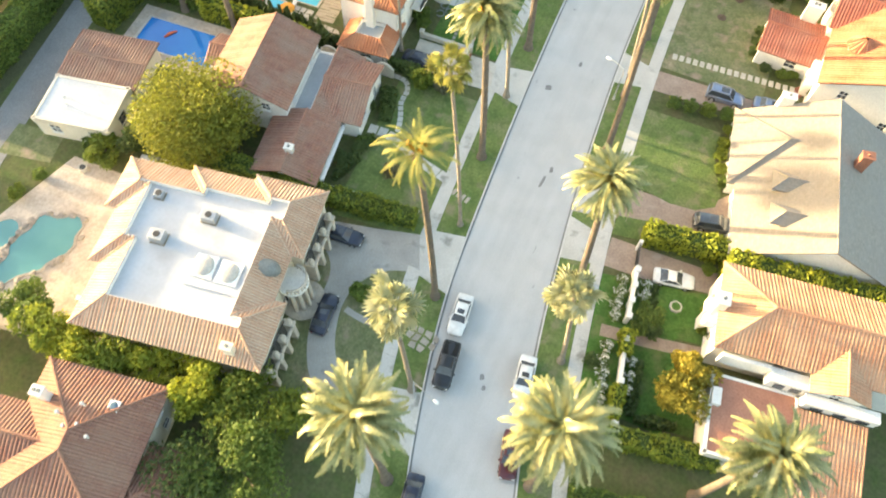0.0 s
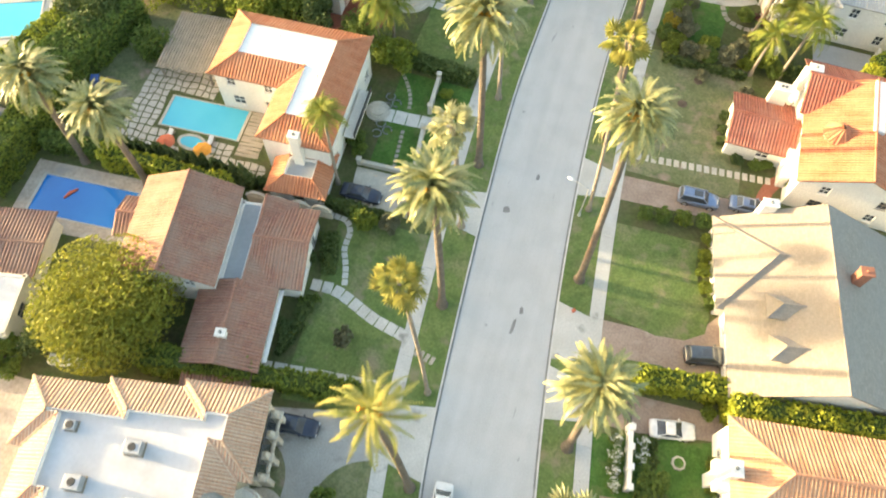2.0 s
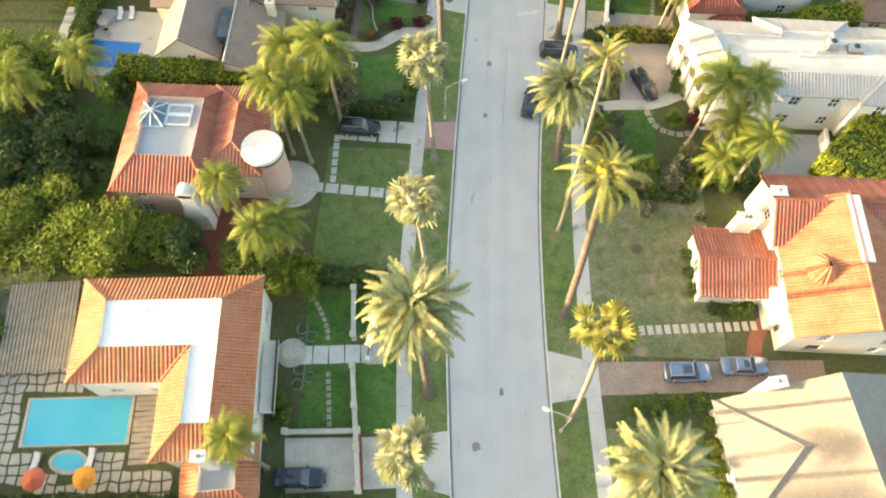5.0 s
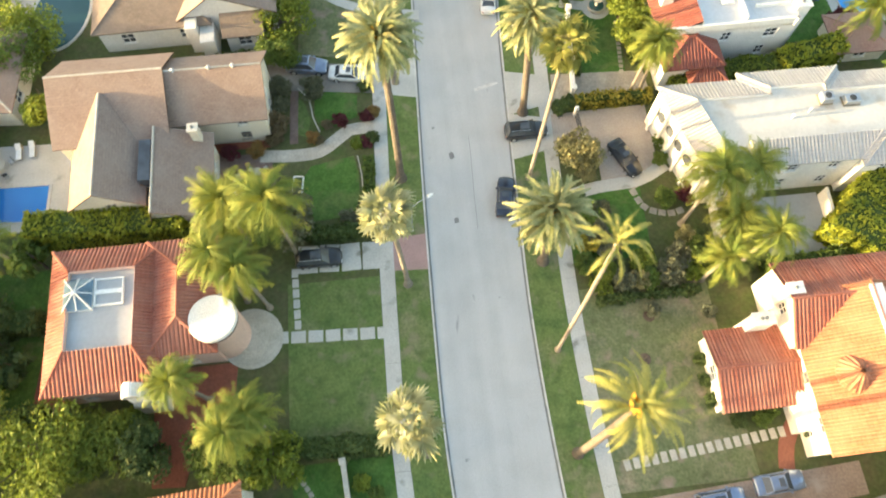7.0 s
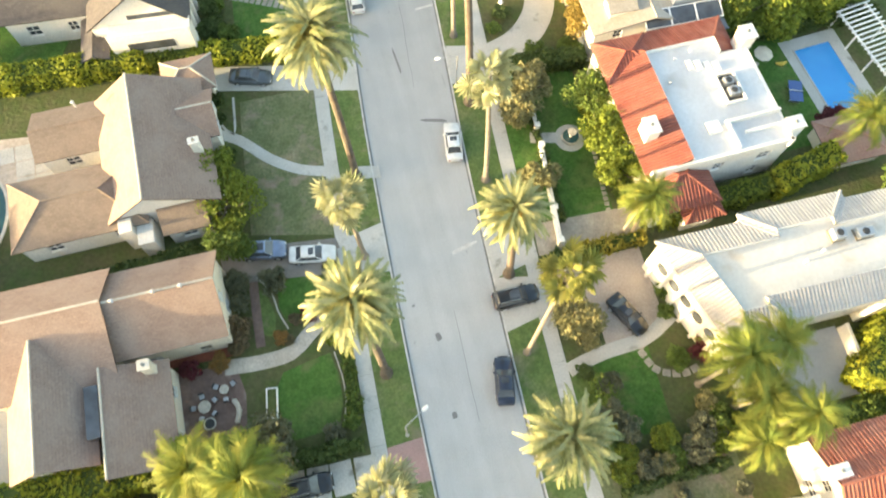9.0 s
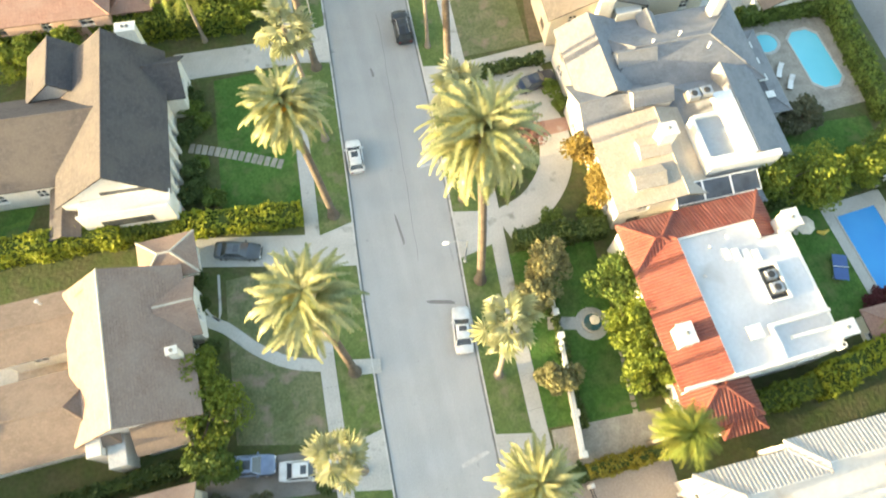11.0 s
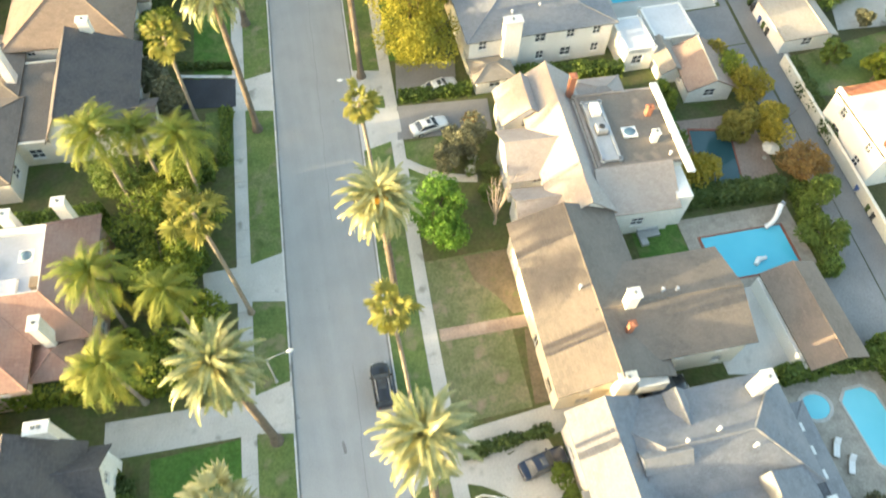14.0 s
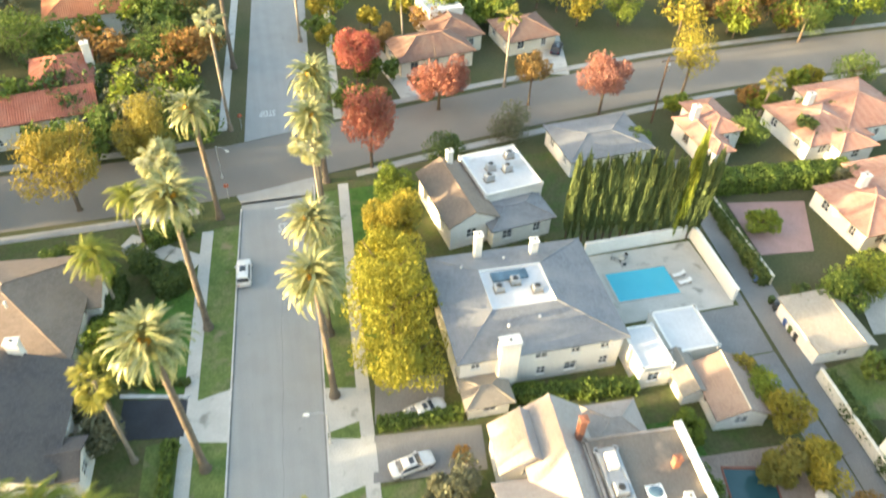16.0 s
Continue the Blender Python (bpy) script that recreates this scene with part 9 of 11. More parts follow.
# ---- hedges ----
HG, HD, HL = LEAF_GREEN, LEAF_DARK, LEAF_LIME
for x0, y0, x1, y1, w, hh, m, label in (
        (-41.0, 31.6, -30.0, 33.6, 2.2, 3.2, HL, "tall clipped hedge between two houses"), (-30.0, 33.4, -17.6, 35.2, 1.8, 2.4, HL, "clipped green hedge beside the drive"),
        (6.4, 44.8, 17.0, 46.6, 1.9, 2.8, LEAF_CHARTREUSE, "sunlit clipped hedge beside the drive"), (15.6, 44.4, 36.0, 47.4, 2.0, 4.2, LEAF_CHARTREUSE, "sunlit clipped hedge between two houses"),
        (9.6, 21.4, 20.5, 23.6, 1.8, 2.4, HL, "clipped hedge across the front garden"), (8.9, 30.2, 8.4, 32.6, 1.2, 2.2, LEAF_CHARTREUSE, "bright clipped hedge block on the garden wall"), (9.9, 23.2, 9.4, 26.6, 1.1, 2.2, LEAF_CHARTREUSE, "bright clipped hedge block on the garden wall"), (11.4, 24.6, 10.6, 30.4, 0.7, 0.9, HD, "low dark clipped hedge inside the wall"), (16.0, 25.4, 12.0, 24.4, 0.7, 0.9, HD, "low dark clipped hedge inside the wall"), (8.6, 14.5, 18, 16.5, 2.0, 2.4, HG, "clipped hedge across the front garden"),
        (9.6, 39.4, 9.9, 36.6, 0.7, 0.8, HD, "low dark clipped hedge round the square lawn"),
        (-68.6, 58.6, -65.0, 73.6, 5.0, 4.6, HG, "tall dense dark hedge behind the garden"), (-73.6, 58.0, -70.4, 69.0, 3.4, 4.0, LEAF_CHARTREUSE, "tall sunlit hedge beside the pool"), (-67.4, 44.0, -66.6, 58.0, 3.0, 4.4, HL, "tall sunlit hedge along the alley"), (-64.6, 51.8, -50.5, 53.4, 1.6, 2.4, HG, "tall hedge behind the pool"), (-56.6, 51.8, -41.0, 52.3, 1.5, 3.6, LEAF_CHARTREUSE, "sunlit low hedge in front of the cypress row"), (-54.5, 53.6, -39.2, 54.2, 1.0, 2.4, HD, "dark hedge behind the pool terrace"),
        (-74.4, 24.0, -77.0, 54.0, 2.8, 3.6, HG, "tall hedge across the alley"), (-39.0, 54.6, -24.0, 54.6, 0.9, 1.8, HD, "dark hedge along the forecourt"),
        (-29.0, 51.2, -27.3, 46.6, 1.6, 0.8, HD, "low clipped dark hedge along the narrow path"), (-27.2, 43.6, -28.6, 42.2, 0.9, 0.8, HG, "low clipped curving hedge round the lawn"), (-28.6, 42.4, -28.0, 39.6, 0.8, 0.8, HD, "low clipped curving hedge round the lawn"), (-28.0, 39.8, -28.9, 36.4, 0.8, 0.8, HD, "low clipped curving hedge round the lawn"),
        (-29.8, 77.6, -19.8, 76.9, 1.6, 1.8, HD, "dark clipped hedge between two lawns"), (-53.4, 101.4, -38.0, 100.6, 2.6, 4.2, LEAF_CHARTREUSE, "tall leafy hedge between two houses"), (-27.6, 98.9, -19.6, 98.6, 1.2, 1.6, HD, "dark clipped hedge along the drive"), (-19.6, 101.6, -19.3, 107.6, 1.1, 0.6, HG, "low clipped strip of hedge along the pavement"),
        (-49.0, 120.6, -30.0, 121.4, 1.2, 1.6, HD, "dark leafy hedge between two houses"), (-70.0, 147.6, -34.2, 145.6, 2.0, 3.0, LEAF_CHARTREUSE, "long sunlit clipped hedge between two gardens"), (-34.0, 145.8, -28.6, 145.2, 1.8, 2.4, HL, "sunlit yellow-green clipped hedge"), (-28.6, 145.2, -16.4, 143.6, 2.0, 2.2, LEAF_CHARTREUSE, "broad sunlit clipped hedge beside the drive"),
        (-47.0, 171.6, -35.8, 171.6, 1.6, 3.6, HL, "dark cypress hedge between two houses"), (-35.0, 172.0, -18.6, 170.2, 2.6, 3.4, HL, "tall leafy hedge between two houses"), (-48.0, 191.6, -26.6, 190.6, 2.4, 3.0, HG, "tall leafy hedge between two houses"), (-25, 186, -17.6, 187.0, 3.6, 3.0, HD, "dense dark planting by the house"), (-23.5, 180.0, -17.0, 184.6, 4.0, 4.0, HG, "dense leafy planting by the house"), (-22, 189.5, -14.8, 190.0, 3.0, 2.4, HD, "dark planting by the path"), (-22.5, 196.5, -14.6, 196, 3.5, 2.0, HG, "leafy bed beneath the palms"),
        (-13.3, 196.2, -12.4, 204.6, 1.0, 1.2, HG, "low clipped hedge by the pavement"), (-17.6, 213.4, -10.6, 212.0, 0.6, 0.9, HD, "low dark hedge by the drive"), (-20.5, 216.0, -19.4, 229.0, 2.6, 2.4, HD, "dark planting before the house"), (-14.6, 226.6, -10.6, 228.6, 3.0, 2.6, HD, "dark clipped hedge by the pavement"), (-16.0, 236.0, -11.0, 238.5, 2.4, 2.2, HG, "leafy hedge at the corner"),
        (4.4, 111.9, 13.0, 111.9, 1.2, 1.6, LEAF_YELLOW, "yellow-green clipped hedge between two drives"), (2.0, 111.2, 4.2, 112.2, 1.6, 1.2, HD, "low dark hedge at the gate"), (15.0, 113.4, 28.0, 114.0, 1.9, 2.6, HL, "leafy hedge between two houses"), (28.0, 113.8, 36.0, 115.6, 2.4, 3.2, LEAF_CHARTREUSE, "leafy hedge between two houses"), (12.6, 117.0, 13.0, 131.0, 1.4, 2.6, HG, "leafy shrubs along the house front"), (4.4, 135.4, 14.0, 134.6, 1.8, 2.2, HD, "dark clipped hedge between two gardens"), (5.4, 115.8, 6.2, 132.0, 0.7, 1.0, HD, "low dark hedge behind the garden wall"),
        (30.4, 133.2, 50.0, 132.8, 1.2, 2.0, HD, "dark hedge behind the lawn"), (49.4, 140.0, 50.4, 158.0, 1.8, 2.4, HG, "leafy hedge along the alley"), (38.0, 156.6, 50.6, 156.0, 1.4, 2.2, HG, "leafy hedge between two gardens"), (5.4, 156.5, 14.2, 156.9, 0.9, 1.4, HD, "row of small clipped shrubs by the drive"), (30.4, 179.4, 49.4, 177.8, 1.8, 2.8, HD, "dark cypress hedge behind the pool"), (49.8, 166.0, 51.6, 178.0, 1.6, 2.2, HG, "leafy hedge along the alley"),
        (9.0, 201.9, 18.2, 201.4, 1.1, 1.4, HG, "clipped hedge between two drives"), (19.0, 203.0, 38.4, 200.4, 1.6, 1.8, HG, "leafy hedge beside the white house"), (22.4, 222.4, 39.0, 223.6, 1.6, 2.0, HD, "dark hedge behind the white house"), (63.6, 232.0, 88.0, 230.2, 3.2, 3.0, HG, "tall hedge beyond the alley"), (62.4, 212.0, 63.8, 228.0, 1.4, 1.8, HD, "low clipped hedge along the alley"), (60.2, 183.0, 61.2, 197.0, 1.6, 1.6, HD, "low clipped hedge along the alley"), (2.4, 88.6, 13.0, 88.8, 0.7, 1.0, HD, "low dark hedge edging the deep bed"), (28.6, 91.0, 36.0, 98.0, 6.0, 4.6, LEAF_CHARTREUSE, "dense bamboo-like thicket beside the house"), (20.0, 90.0, 36.0, 90.2, 1.6, 2.4, HG, "leafy hedge between two houses"), (-70.0, 92.0, -52.0, 92.0, 2.0, 3.0, HD, "dark hedge behind the garden"), (-60.4, 117.0, -60.0, 100.0, 1.6, 2.6, HG, "leafy hedge behind the pool"), (-50.6, 82.4, -62.0, 83.0, 2.0, 3.0, HD, "dark hedge behind the house")):
    hedge(x0, y0, x1, y1, w, hh, m, label, dens=26, leaf=0.22)

# cypresses behind the white house
for k in range(18):
    x = 39.6 + 18.0 * k / 17
    c = thing("cypress", x, 225.8 - 3.4 * k / 17 + rnd.uniform(-0.3, 0.3), 0, "slim dark columnar cypress in a close row", "cypress", "cypress row", z=0.1)
    hh = rnd.uniform(13.6, 15.0) + (4.0 if k == 14 else 0)
    part("trunk", tube(bmesh.new(), [(0, 0, -0.1), (0, 0, 1.2), (0, 0, hh * 0.8)], [0.16, 0.12, 0.04], 7), BARK_TREE, c)
    f = part_mesh("crown", crown(4, LEAF_CYPRESS if k != 14 else LEAF_LIME, 0.16, 1.0, 1600), None, c)
    f.matrix_basis = Matrix.Translation((0, 0, hh * 0.5)) @ pose(0, 0, 0, 0, 0, rnd.uniform(0, 360)) @ Matrix.Diagonal((1.0, 1.0, hh * 0.5, 1))

for k in range(13):
    c = thing("cypress", -54.0 + 1.15 * k, 53.5 + 0.05 * k, 0, "small dark conical cypress in a close row", "cypress", "terrace cypresses", z=0.1)
    hh = rnd.uniform(4.2, 5.0)
    part("trunk", tube(bmesh.new(), [(0, 0, -0.1), (0, 0, 0.8), (0, 0, hh * 0.7)], [0.1, 0.08, 0.03], 6), BARK_TREE, c)
    f = part_mesh("crown", crown(4, LEAF_CYPRESS, 0.14, 0.8, 900), None, c)
    f.matrix_basis = Matrix.Translation((0, 0, hh * 0.5)) @ pose(0, 0, 0, 0, 0, rnd.uniform(0, 360)) @ Matrix.Diagonal((0.8, 0.8, hh * 0.5, 1))

# ---- shrubs ----
for x, y, r, m, k, hh in ((-26.2, 149.6, 1.2, LEAF_DARK, 0, 1.4), (-25.6, 152.4, 1.1, LEAF_GREEN, 1, 1.3), (-26.4, 156.8, 1.4, LEAF_DARK, 2, 1.6), (-26.0, 159.4, 1.5, LEAF_GREEN, 3, 1.8), (-26.4, 162.0, 1.3, LEAF_DARK, 1, 1.5), (-26.6, 101.4, 1.2, LEAF_GREY, 0, 1.6), (-28.9, 112.2, 1.7, LEAF_BROWN, 2, 2.4), (-29.2, 110.6, 1.2, LEAF_BROWN, 1, 1.6), (-28.4, 117.0, 1.5, LEAF_GREY, 3, 2.2), (-28.6, 114.8, 1.2, LEAF_GREY, 1, 1.8), (-24.9, 116.2, 1.7, LEAF_GREY, 1, 3.4), (-21.8, 100.3, 1.2, LEAF_GREY, 0, 1.4), (-20.2, 100.9, 1.0, LEAF_GREEN, 2, 1.2), (-25.2, 110.4, 0.9, LEAF_ORANGE, 0, 1.0), (-19.0, 116.6, 0.9, LEAF_DARK, 2, 1.1), (-18.4, 113.0, 0.9, LEAF_ORANGE, 3, 1.0), (-19.4, 109.4, 0.9, LEAF_MAROON, 1, 1.0), (-19.2, 24.6, 1.4, LEAF_GREEN, 0, 2.2), (-28.0, 41.6, 1.2, LEAF_DARK, 1, 1.4), (-28.6, 38.0, 1.0, LEAF_DARK, 2, 0.9), (-29.2, 39.2, 1.2, LEAF_DARK, 3, 1.3), (-30.0, 47.4, 1.1, LEAF_DARK, 2, 1.4), (-22.8, 39.8, 1.3, LEAF_GREY, 1, 3.0), (-25.6, 53.4, 1.5, LEAF_LIME, 2, 3.2), (-22.8, 53.6, 1.4, LEAF_GREY, 0, 3.0), (-26.8, 54.2, 1.2, LEAF_GREEN, 2, 2.4),
                          (11.7, 63.4, 1.0, LEAF_LIME, 1, 1.4), (11.6, 61.4, 1.0, LEAF_LIME, 2, 1.4), (11.7, 59.4, 1.0, LEAF_LIME, 0, 1.5), (12.3, 57.4, 1.0, LEAF_LIME, 3, 1.5), (13.0, 55.8, 0.9, LEAF_GREEN, 1, 1.3), (4.4, 64.6, 1.1, LEAF_GREEN, 0, 1.4), (6.4, 65.0, 1.2, LEAF_GREEN, 1, 1.6), (8.6, 65.2, 1.3, LEAF_LIME, 2, 1.8), (10.6, 65.6, 1.2, LEAF_GREEN, 3, 1.7),
                          (10.2, 35.4, 1.9, LEAF_GREEN, 1, 2.6), (10.9, 33.9, 1.2, LEAF_DARK, 2, 1.8), (9.4, 34.0, 1.3, LEAF_GREEN, 3, 2.0), (15.4, 38.8, 0.7, LEAF_LIME, 0, 1.2), (15.6, 36.6, 0.7, LEAF_LIME, 2, 1.0), (11.4, 77.6, 0.8, LEAF_DARK, 0, 1.1), (11.3, 79.6, 0.8, LEAF_DARK, 1, 1.1), (11.2, 81.6, 0.8, LEAF_DARK, 2, 1.1), (13.6, 75.4, 1.0, LEAF_DARK, 3, 1.2), (15.6, 75.4, 1.0, LEAF_GREEN, 0, 1.2), (17.0, 76.0, 0.9, LEAF_GREEN, 1, 1.2), (20.2, 73.4, 1.3, LEAF_LIME, 2, 1.8), (7.6, 87.0, 1.0, LEAF_GREY, 1, 1.6), (13.4, 86.4, 0.9, LEAF_GREY, 3, 1.4), (19.6, 84.6, 0.8, LEAF_GREEN, 0, 1.4),
                          (3.9, 102.8, 1.2, LEAF_STRAW, 1, 1.6), (13.0, 106.0, 1.2, LEAF_GREEN, 2, 1.8), (12.2, 103.8, 1.0, LEAF_GREEN, 0, 1.6), (11.6, 99.0, 1.4, LEAF_GREEN, 3, 2.0), (14.4, 99.4, 1.6, LEAF_MAROON, 1, 2.2), (15.2, 100.0, 1.3, LEAF_RED, 2, 2.2), (3.4, 97.6, 1.8, LEAF_GREEN, 2, 2.4), (2.6, 100.0, 1.0, LEAF_DARK, 1, 1.5), (3.6, 91.4, 1.6, LEAF_LIME, 3, 2.2), (11.6, 92.4, 1.7, LEAF_GREY, 2, 2.6), (8.0, 90.4, 1.6, LEAF_GREEN, 1, 2.2), (5.2, 90.2, 1.5, LEAF_GREY, 0, 2.6), (10.2, 90.6, 1.6, LEAF_GREY, 3, 2.8), (12.6, 90.6, 1.5, LEAF_LIME, 1, 2.2), (1.9, 92.6, 1.4, LEAF_GREEN, 2, 2.0), (13.4, 93.0, 1.5, LEAF_GREEN, 0, 2.6), (7.6, 92.2, 1.5, LEAF_LIME, 3, 2.4), (4.6, 93.6, 1.6, LEAF_GREY, 1, 2.6), (16.4, 90.6, 1.4, LEAF_GREEN, 2, 2.0), (18.6, 91.2, 1.5, LEAF_DARK, 1, 2.2), (2.4, 94.6, 1.5, LEAF_YELLOW, 0, 2.4), (3.6, 95.6, 1.7, LEAF_GREY, 1, 3.0), (4.2, 98.2, 1.4, LEAF_GREY, 3, 2.4), (12.6, 94.2, 1.3, LEAF_STRAW, 2, 2.6), (2.8, 89.9, 1.3, LEAF_LIME, 1, 2.0), (15.0, 91.6, 1.5, LEAF_LIME, 3, 2.6), (6.8, 90.2, 1.3, LEAF_STRAW, 0, 2.4),
                          (-22.0, 112.4, 1.0, LEAF_MAROON, 1, 1.3), (-20.4, 109.4, 0.9, LEAF_LIME, 2, 1.0), (-19.2, 112.6, 0.9, LEAF_MAROON, 0, 1.2), (-18.8, 109.8, 0.9, LEAF_DARK, 3, 1.1),  (-31.4, 109.4, 1.2, LEAF_ORANGE, 0, 1.2), (-34.2, 109.4, 1.2, LEAF_MAROON, 1, 1.2), (-24.6, 110.2, 0.7, LEAF_BROWN, 2, 0.8), (-23.6, 112.0, 0.7, LEAF_BROWN, 1, 0.8),
                          (-27.6, 138.8, 1.2, LEAF_DARK, 0, 2.0), (-27.4, 131.8, 1.2, LEAF_DARK, 2, 1.7), (-27.8, 136.4, 1.0, LEAF_DARK, 3, 1.6),
                          (-25.4, 160.4, 1.4, LEAF_DARK, 1, 1.6), (-24.8, 157.6, 1.3, LEAF_GREEN, 2, 1.5), (-26.6, 151.6, 1.4, LEAF_DARK, 0, 2.0), (-27.2, 148.6, 1.4, LEAF_DARK, 3, 2.2), (-25.0, 147.6, 1.5, LEAF_GREEN, 1, 2.2), (-29.2, 146.6, 1.3, LEAF_YELLOW, 2, 2.0), (-27.0, 155.8, 1.2, LEAF_DARK, 1, 1.6),
                          (12.0, 120.0, 1.5, LEAF_LIME, 1, 3.0), (12.4, 124.0, 1.7, LEAF_LIME, 2, 3.4), (12.2, 128.0, 1.7, LEAF_LIME, 0, 3.2), (14.0, 117.6, 1.5, LEAF_GREEN, 3, 2.6), (9.0, 137.0, 1.4, LEAF_GREEN, 1, 2.0), (12.6, 136.4, 1.6, LEAF_GREEN, 2, 2.2), (39.2, 120.6, 1.5, LEAF_MAROON, 0, 1.6), (37.6, 120.2, 1.3, LEAF_MAROON, 2, 1.5),
                          (6.6, 143.4, 1.3, LEAF_DARK, 0, 1.2), (5.4, 141.4, 1.1, LEAF_GREEN, 3, 1.1), (5.0, 150.6, 1.0, LEAF_DARK, 2, 1.1), (13.6, 152.6, 1.3, LEAF_GREEN, 1, 1.8), (14.0, 150.4, 1.2, LEAF_GREEN, 0, 1.8), (17.0, 188.0, 1.4, LEAF_DARK, 1, 1.8), (15.8, 185.0, 1.4, LEAF_GREEN, 0, 1.8), (16.8, 196.6, 1.2, LEAF_ORANGE, 2, 1.4), (36.6, 141.0, 1.2, LEAF_GREY, 3, 1.4), (6.2, 28.4, 1.0, LEAF_DARK, 1, 1.2), (14.2, 43.6, 0.9, LEAF_LIME, 3, 1.6), (16.2, 36.6, 0.9, LEAF_GREEN, 0, 1.5), (15.4, 39.0, 0.8, LEAF_GREEN, 2, 1.3),
                          (-57.0, 28.0, 1.2, LEAF_GREEN, 0, 1.6), (-59.6, 22.0, 1.0, LEAF_GREEN, 2, 1.3), (-60.2, 19.0, 1.2, LEAF_LIME, 1, 1.5), (-31.0, 64.0, 1.6, LEAF_GREEN, 2, 2.6), (-29.6, 62.6, 1.2, LEAF_GREEN, 1, 2.0), (-22.4, 74.0, 1.0, LEAF_LIME, 3, 1.2), (-21.2, 72.6, 0.9, LEAF_GREEN, 0, 1.0)):
    names = {"leaf_green": "leafy green shrub in a bed", "leaf_dark": "low dark green shrub in a bed", "leaf_lime": "sunlit yellow-green shrub in a bed", "leaf_grey": "dusty grey-green shrub in a bed", "leaf_maroon": "dark maroon-leaved shrub in a bed", "leaf_red": "red flowering garden shrub", "leaf_brown": "dry brown-leaved shrub in a bed", "leaf_orange": "rusty orange low shrub", "leaf_yellow": "yellow-leaved shrub in a bed", "leaf_straw": "airy straw-coloured shrub in a bed"}
    shrub(x, y, r, m, k, names[m.name], hh)
for x, y, r in ((7.0, 30.4, 0.9), (7.1, 28.9, 0.8), (7.5, 27.4, 0.95), (7.9, 26.0, 0.8), (8.1, 24.6, 0.9), (6.3, 36.9, 0.95), (6.4, 35.3, 0.85), (6.7, 34.0, 0.7), (6.1, 38.4, 0.8), (8.7, 38.9, 0.8), (8.8, 37.6, 0.9), (9.9, 29.9, 0.7), (10.2, 28.3, 0.7), (10.4, 26.8, 0.65), (15.6, 190.4, 0.8), (14.8, 188.6, 0.8)):
    b = shrub(x, y, r, LEAF_GREEN, 1, "bush covered in white blossom", 1.3, 0.12, "flowering bushes")
    f = part_mesh("blossom", crown(2, FLOWER_WHITE, 0.09, r, 260), FLOWER_WHITE, b, "white flowers")
    f.matrix_basis = Matrix.Translation((0, 0, 0.72)) @ Matrix.Diagonal((r * 1.04, r * 1.04, 0.8, 1))
# bare pale tree in front of the gabled house
t = thing("bare_tree", 15.6, 181.2, 0, "bare pale-branched tree without leaves", "tree", z=0.1)
part("trunk", tube(bmesh.new(), [(0, 0, -0.1), (0.1, 0, 1.0), (0.0, 0.1, 1.8)], [0.2, 0.15, 0.12], 8), BARE_WOOD, t)
for k in range(14):
    a = k * 2.4
    w, top = rnd.uniform(0.5, 2.1), rnd.uniform(5.6, 9.4)
    e = Vector((math.cos(a) * w, math.sin(a) * w, top))
    m = Vector((e.x * 0.62, e.y * 0.62, 1.6 + (top - 1.6) * 0.45))
    bm = tube(bmesh.new(), [(0, 0.1, rnd.uniform(1.1, 1.7)), m, e], [0.09, 0.06, 0.015], 5)
    part("branch", bm, BARE_WOOD, t)
    for u in (0.25, 0.5, 0.75):
        p = m.lerp(e, u)
        q = p + Vector((rnd.uniform(-0.8, 0.8), rnd.uniform(-0.8, 0.8), rnd.uniform(0.5, 1.3)))
        part("twig", tube(bmesh.new(), [p, p.lerp(q, 0.5) + Vector((0, 0, 0.06)), q], [0.035, 0.025, 0.01], 4), BARE_WOOD, t)

# ---- cars ----
STYLES = {  # length, width, height, shoulder, hood, deck, cabin: base rear, roof rear, roof front, base front
    "sedan": (4.8, 1.84, 1.45, 0.92, 0.90, 0.98, -1.75, -1.05, 0.30, 1.05),
    "coupe": (4.6, 1.88, 1.33, 0.86, 0.84, 0.92, -1.75, -0.75, 0.10, 0.95),
    "suv": (4.75, 1.92, 1.76, 1.05, 1.04, 1.10, -2.25, -1.95, 0.35, 1.10),
    "pickup": (5.3, 1.95, 1.82, 1.10, 1.10, 1.12, -0.9, -0.7, 0.55, 1.25),
    "hatch": (4.1, 1.76, 1.5, 0.92, 0.92, 0.98, -1.9, -1.45, 0.25, 1.05)}


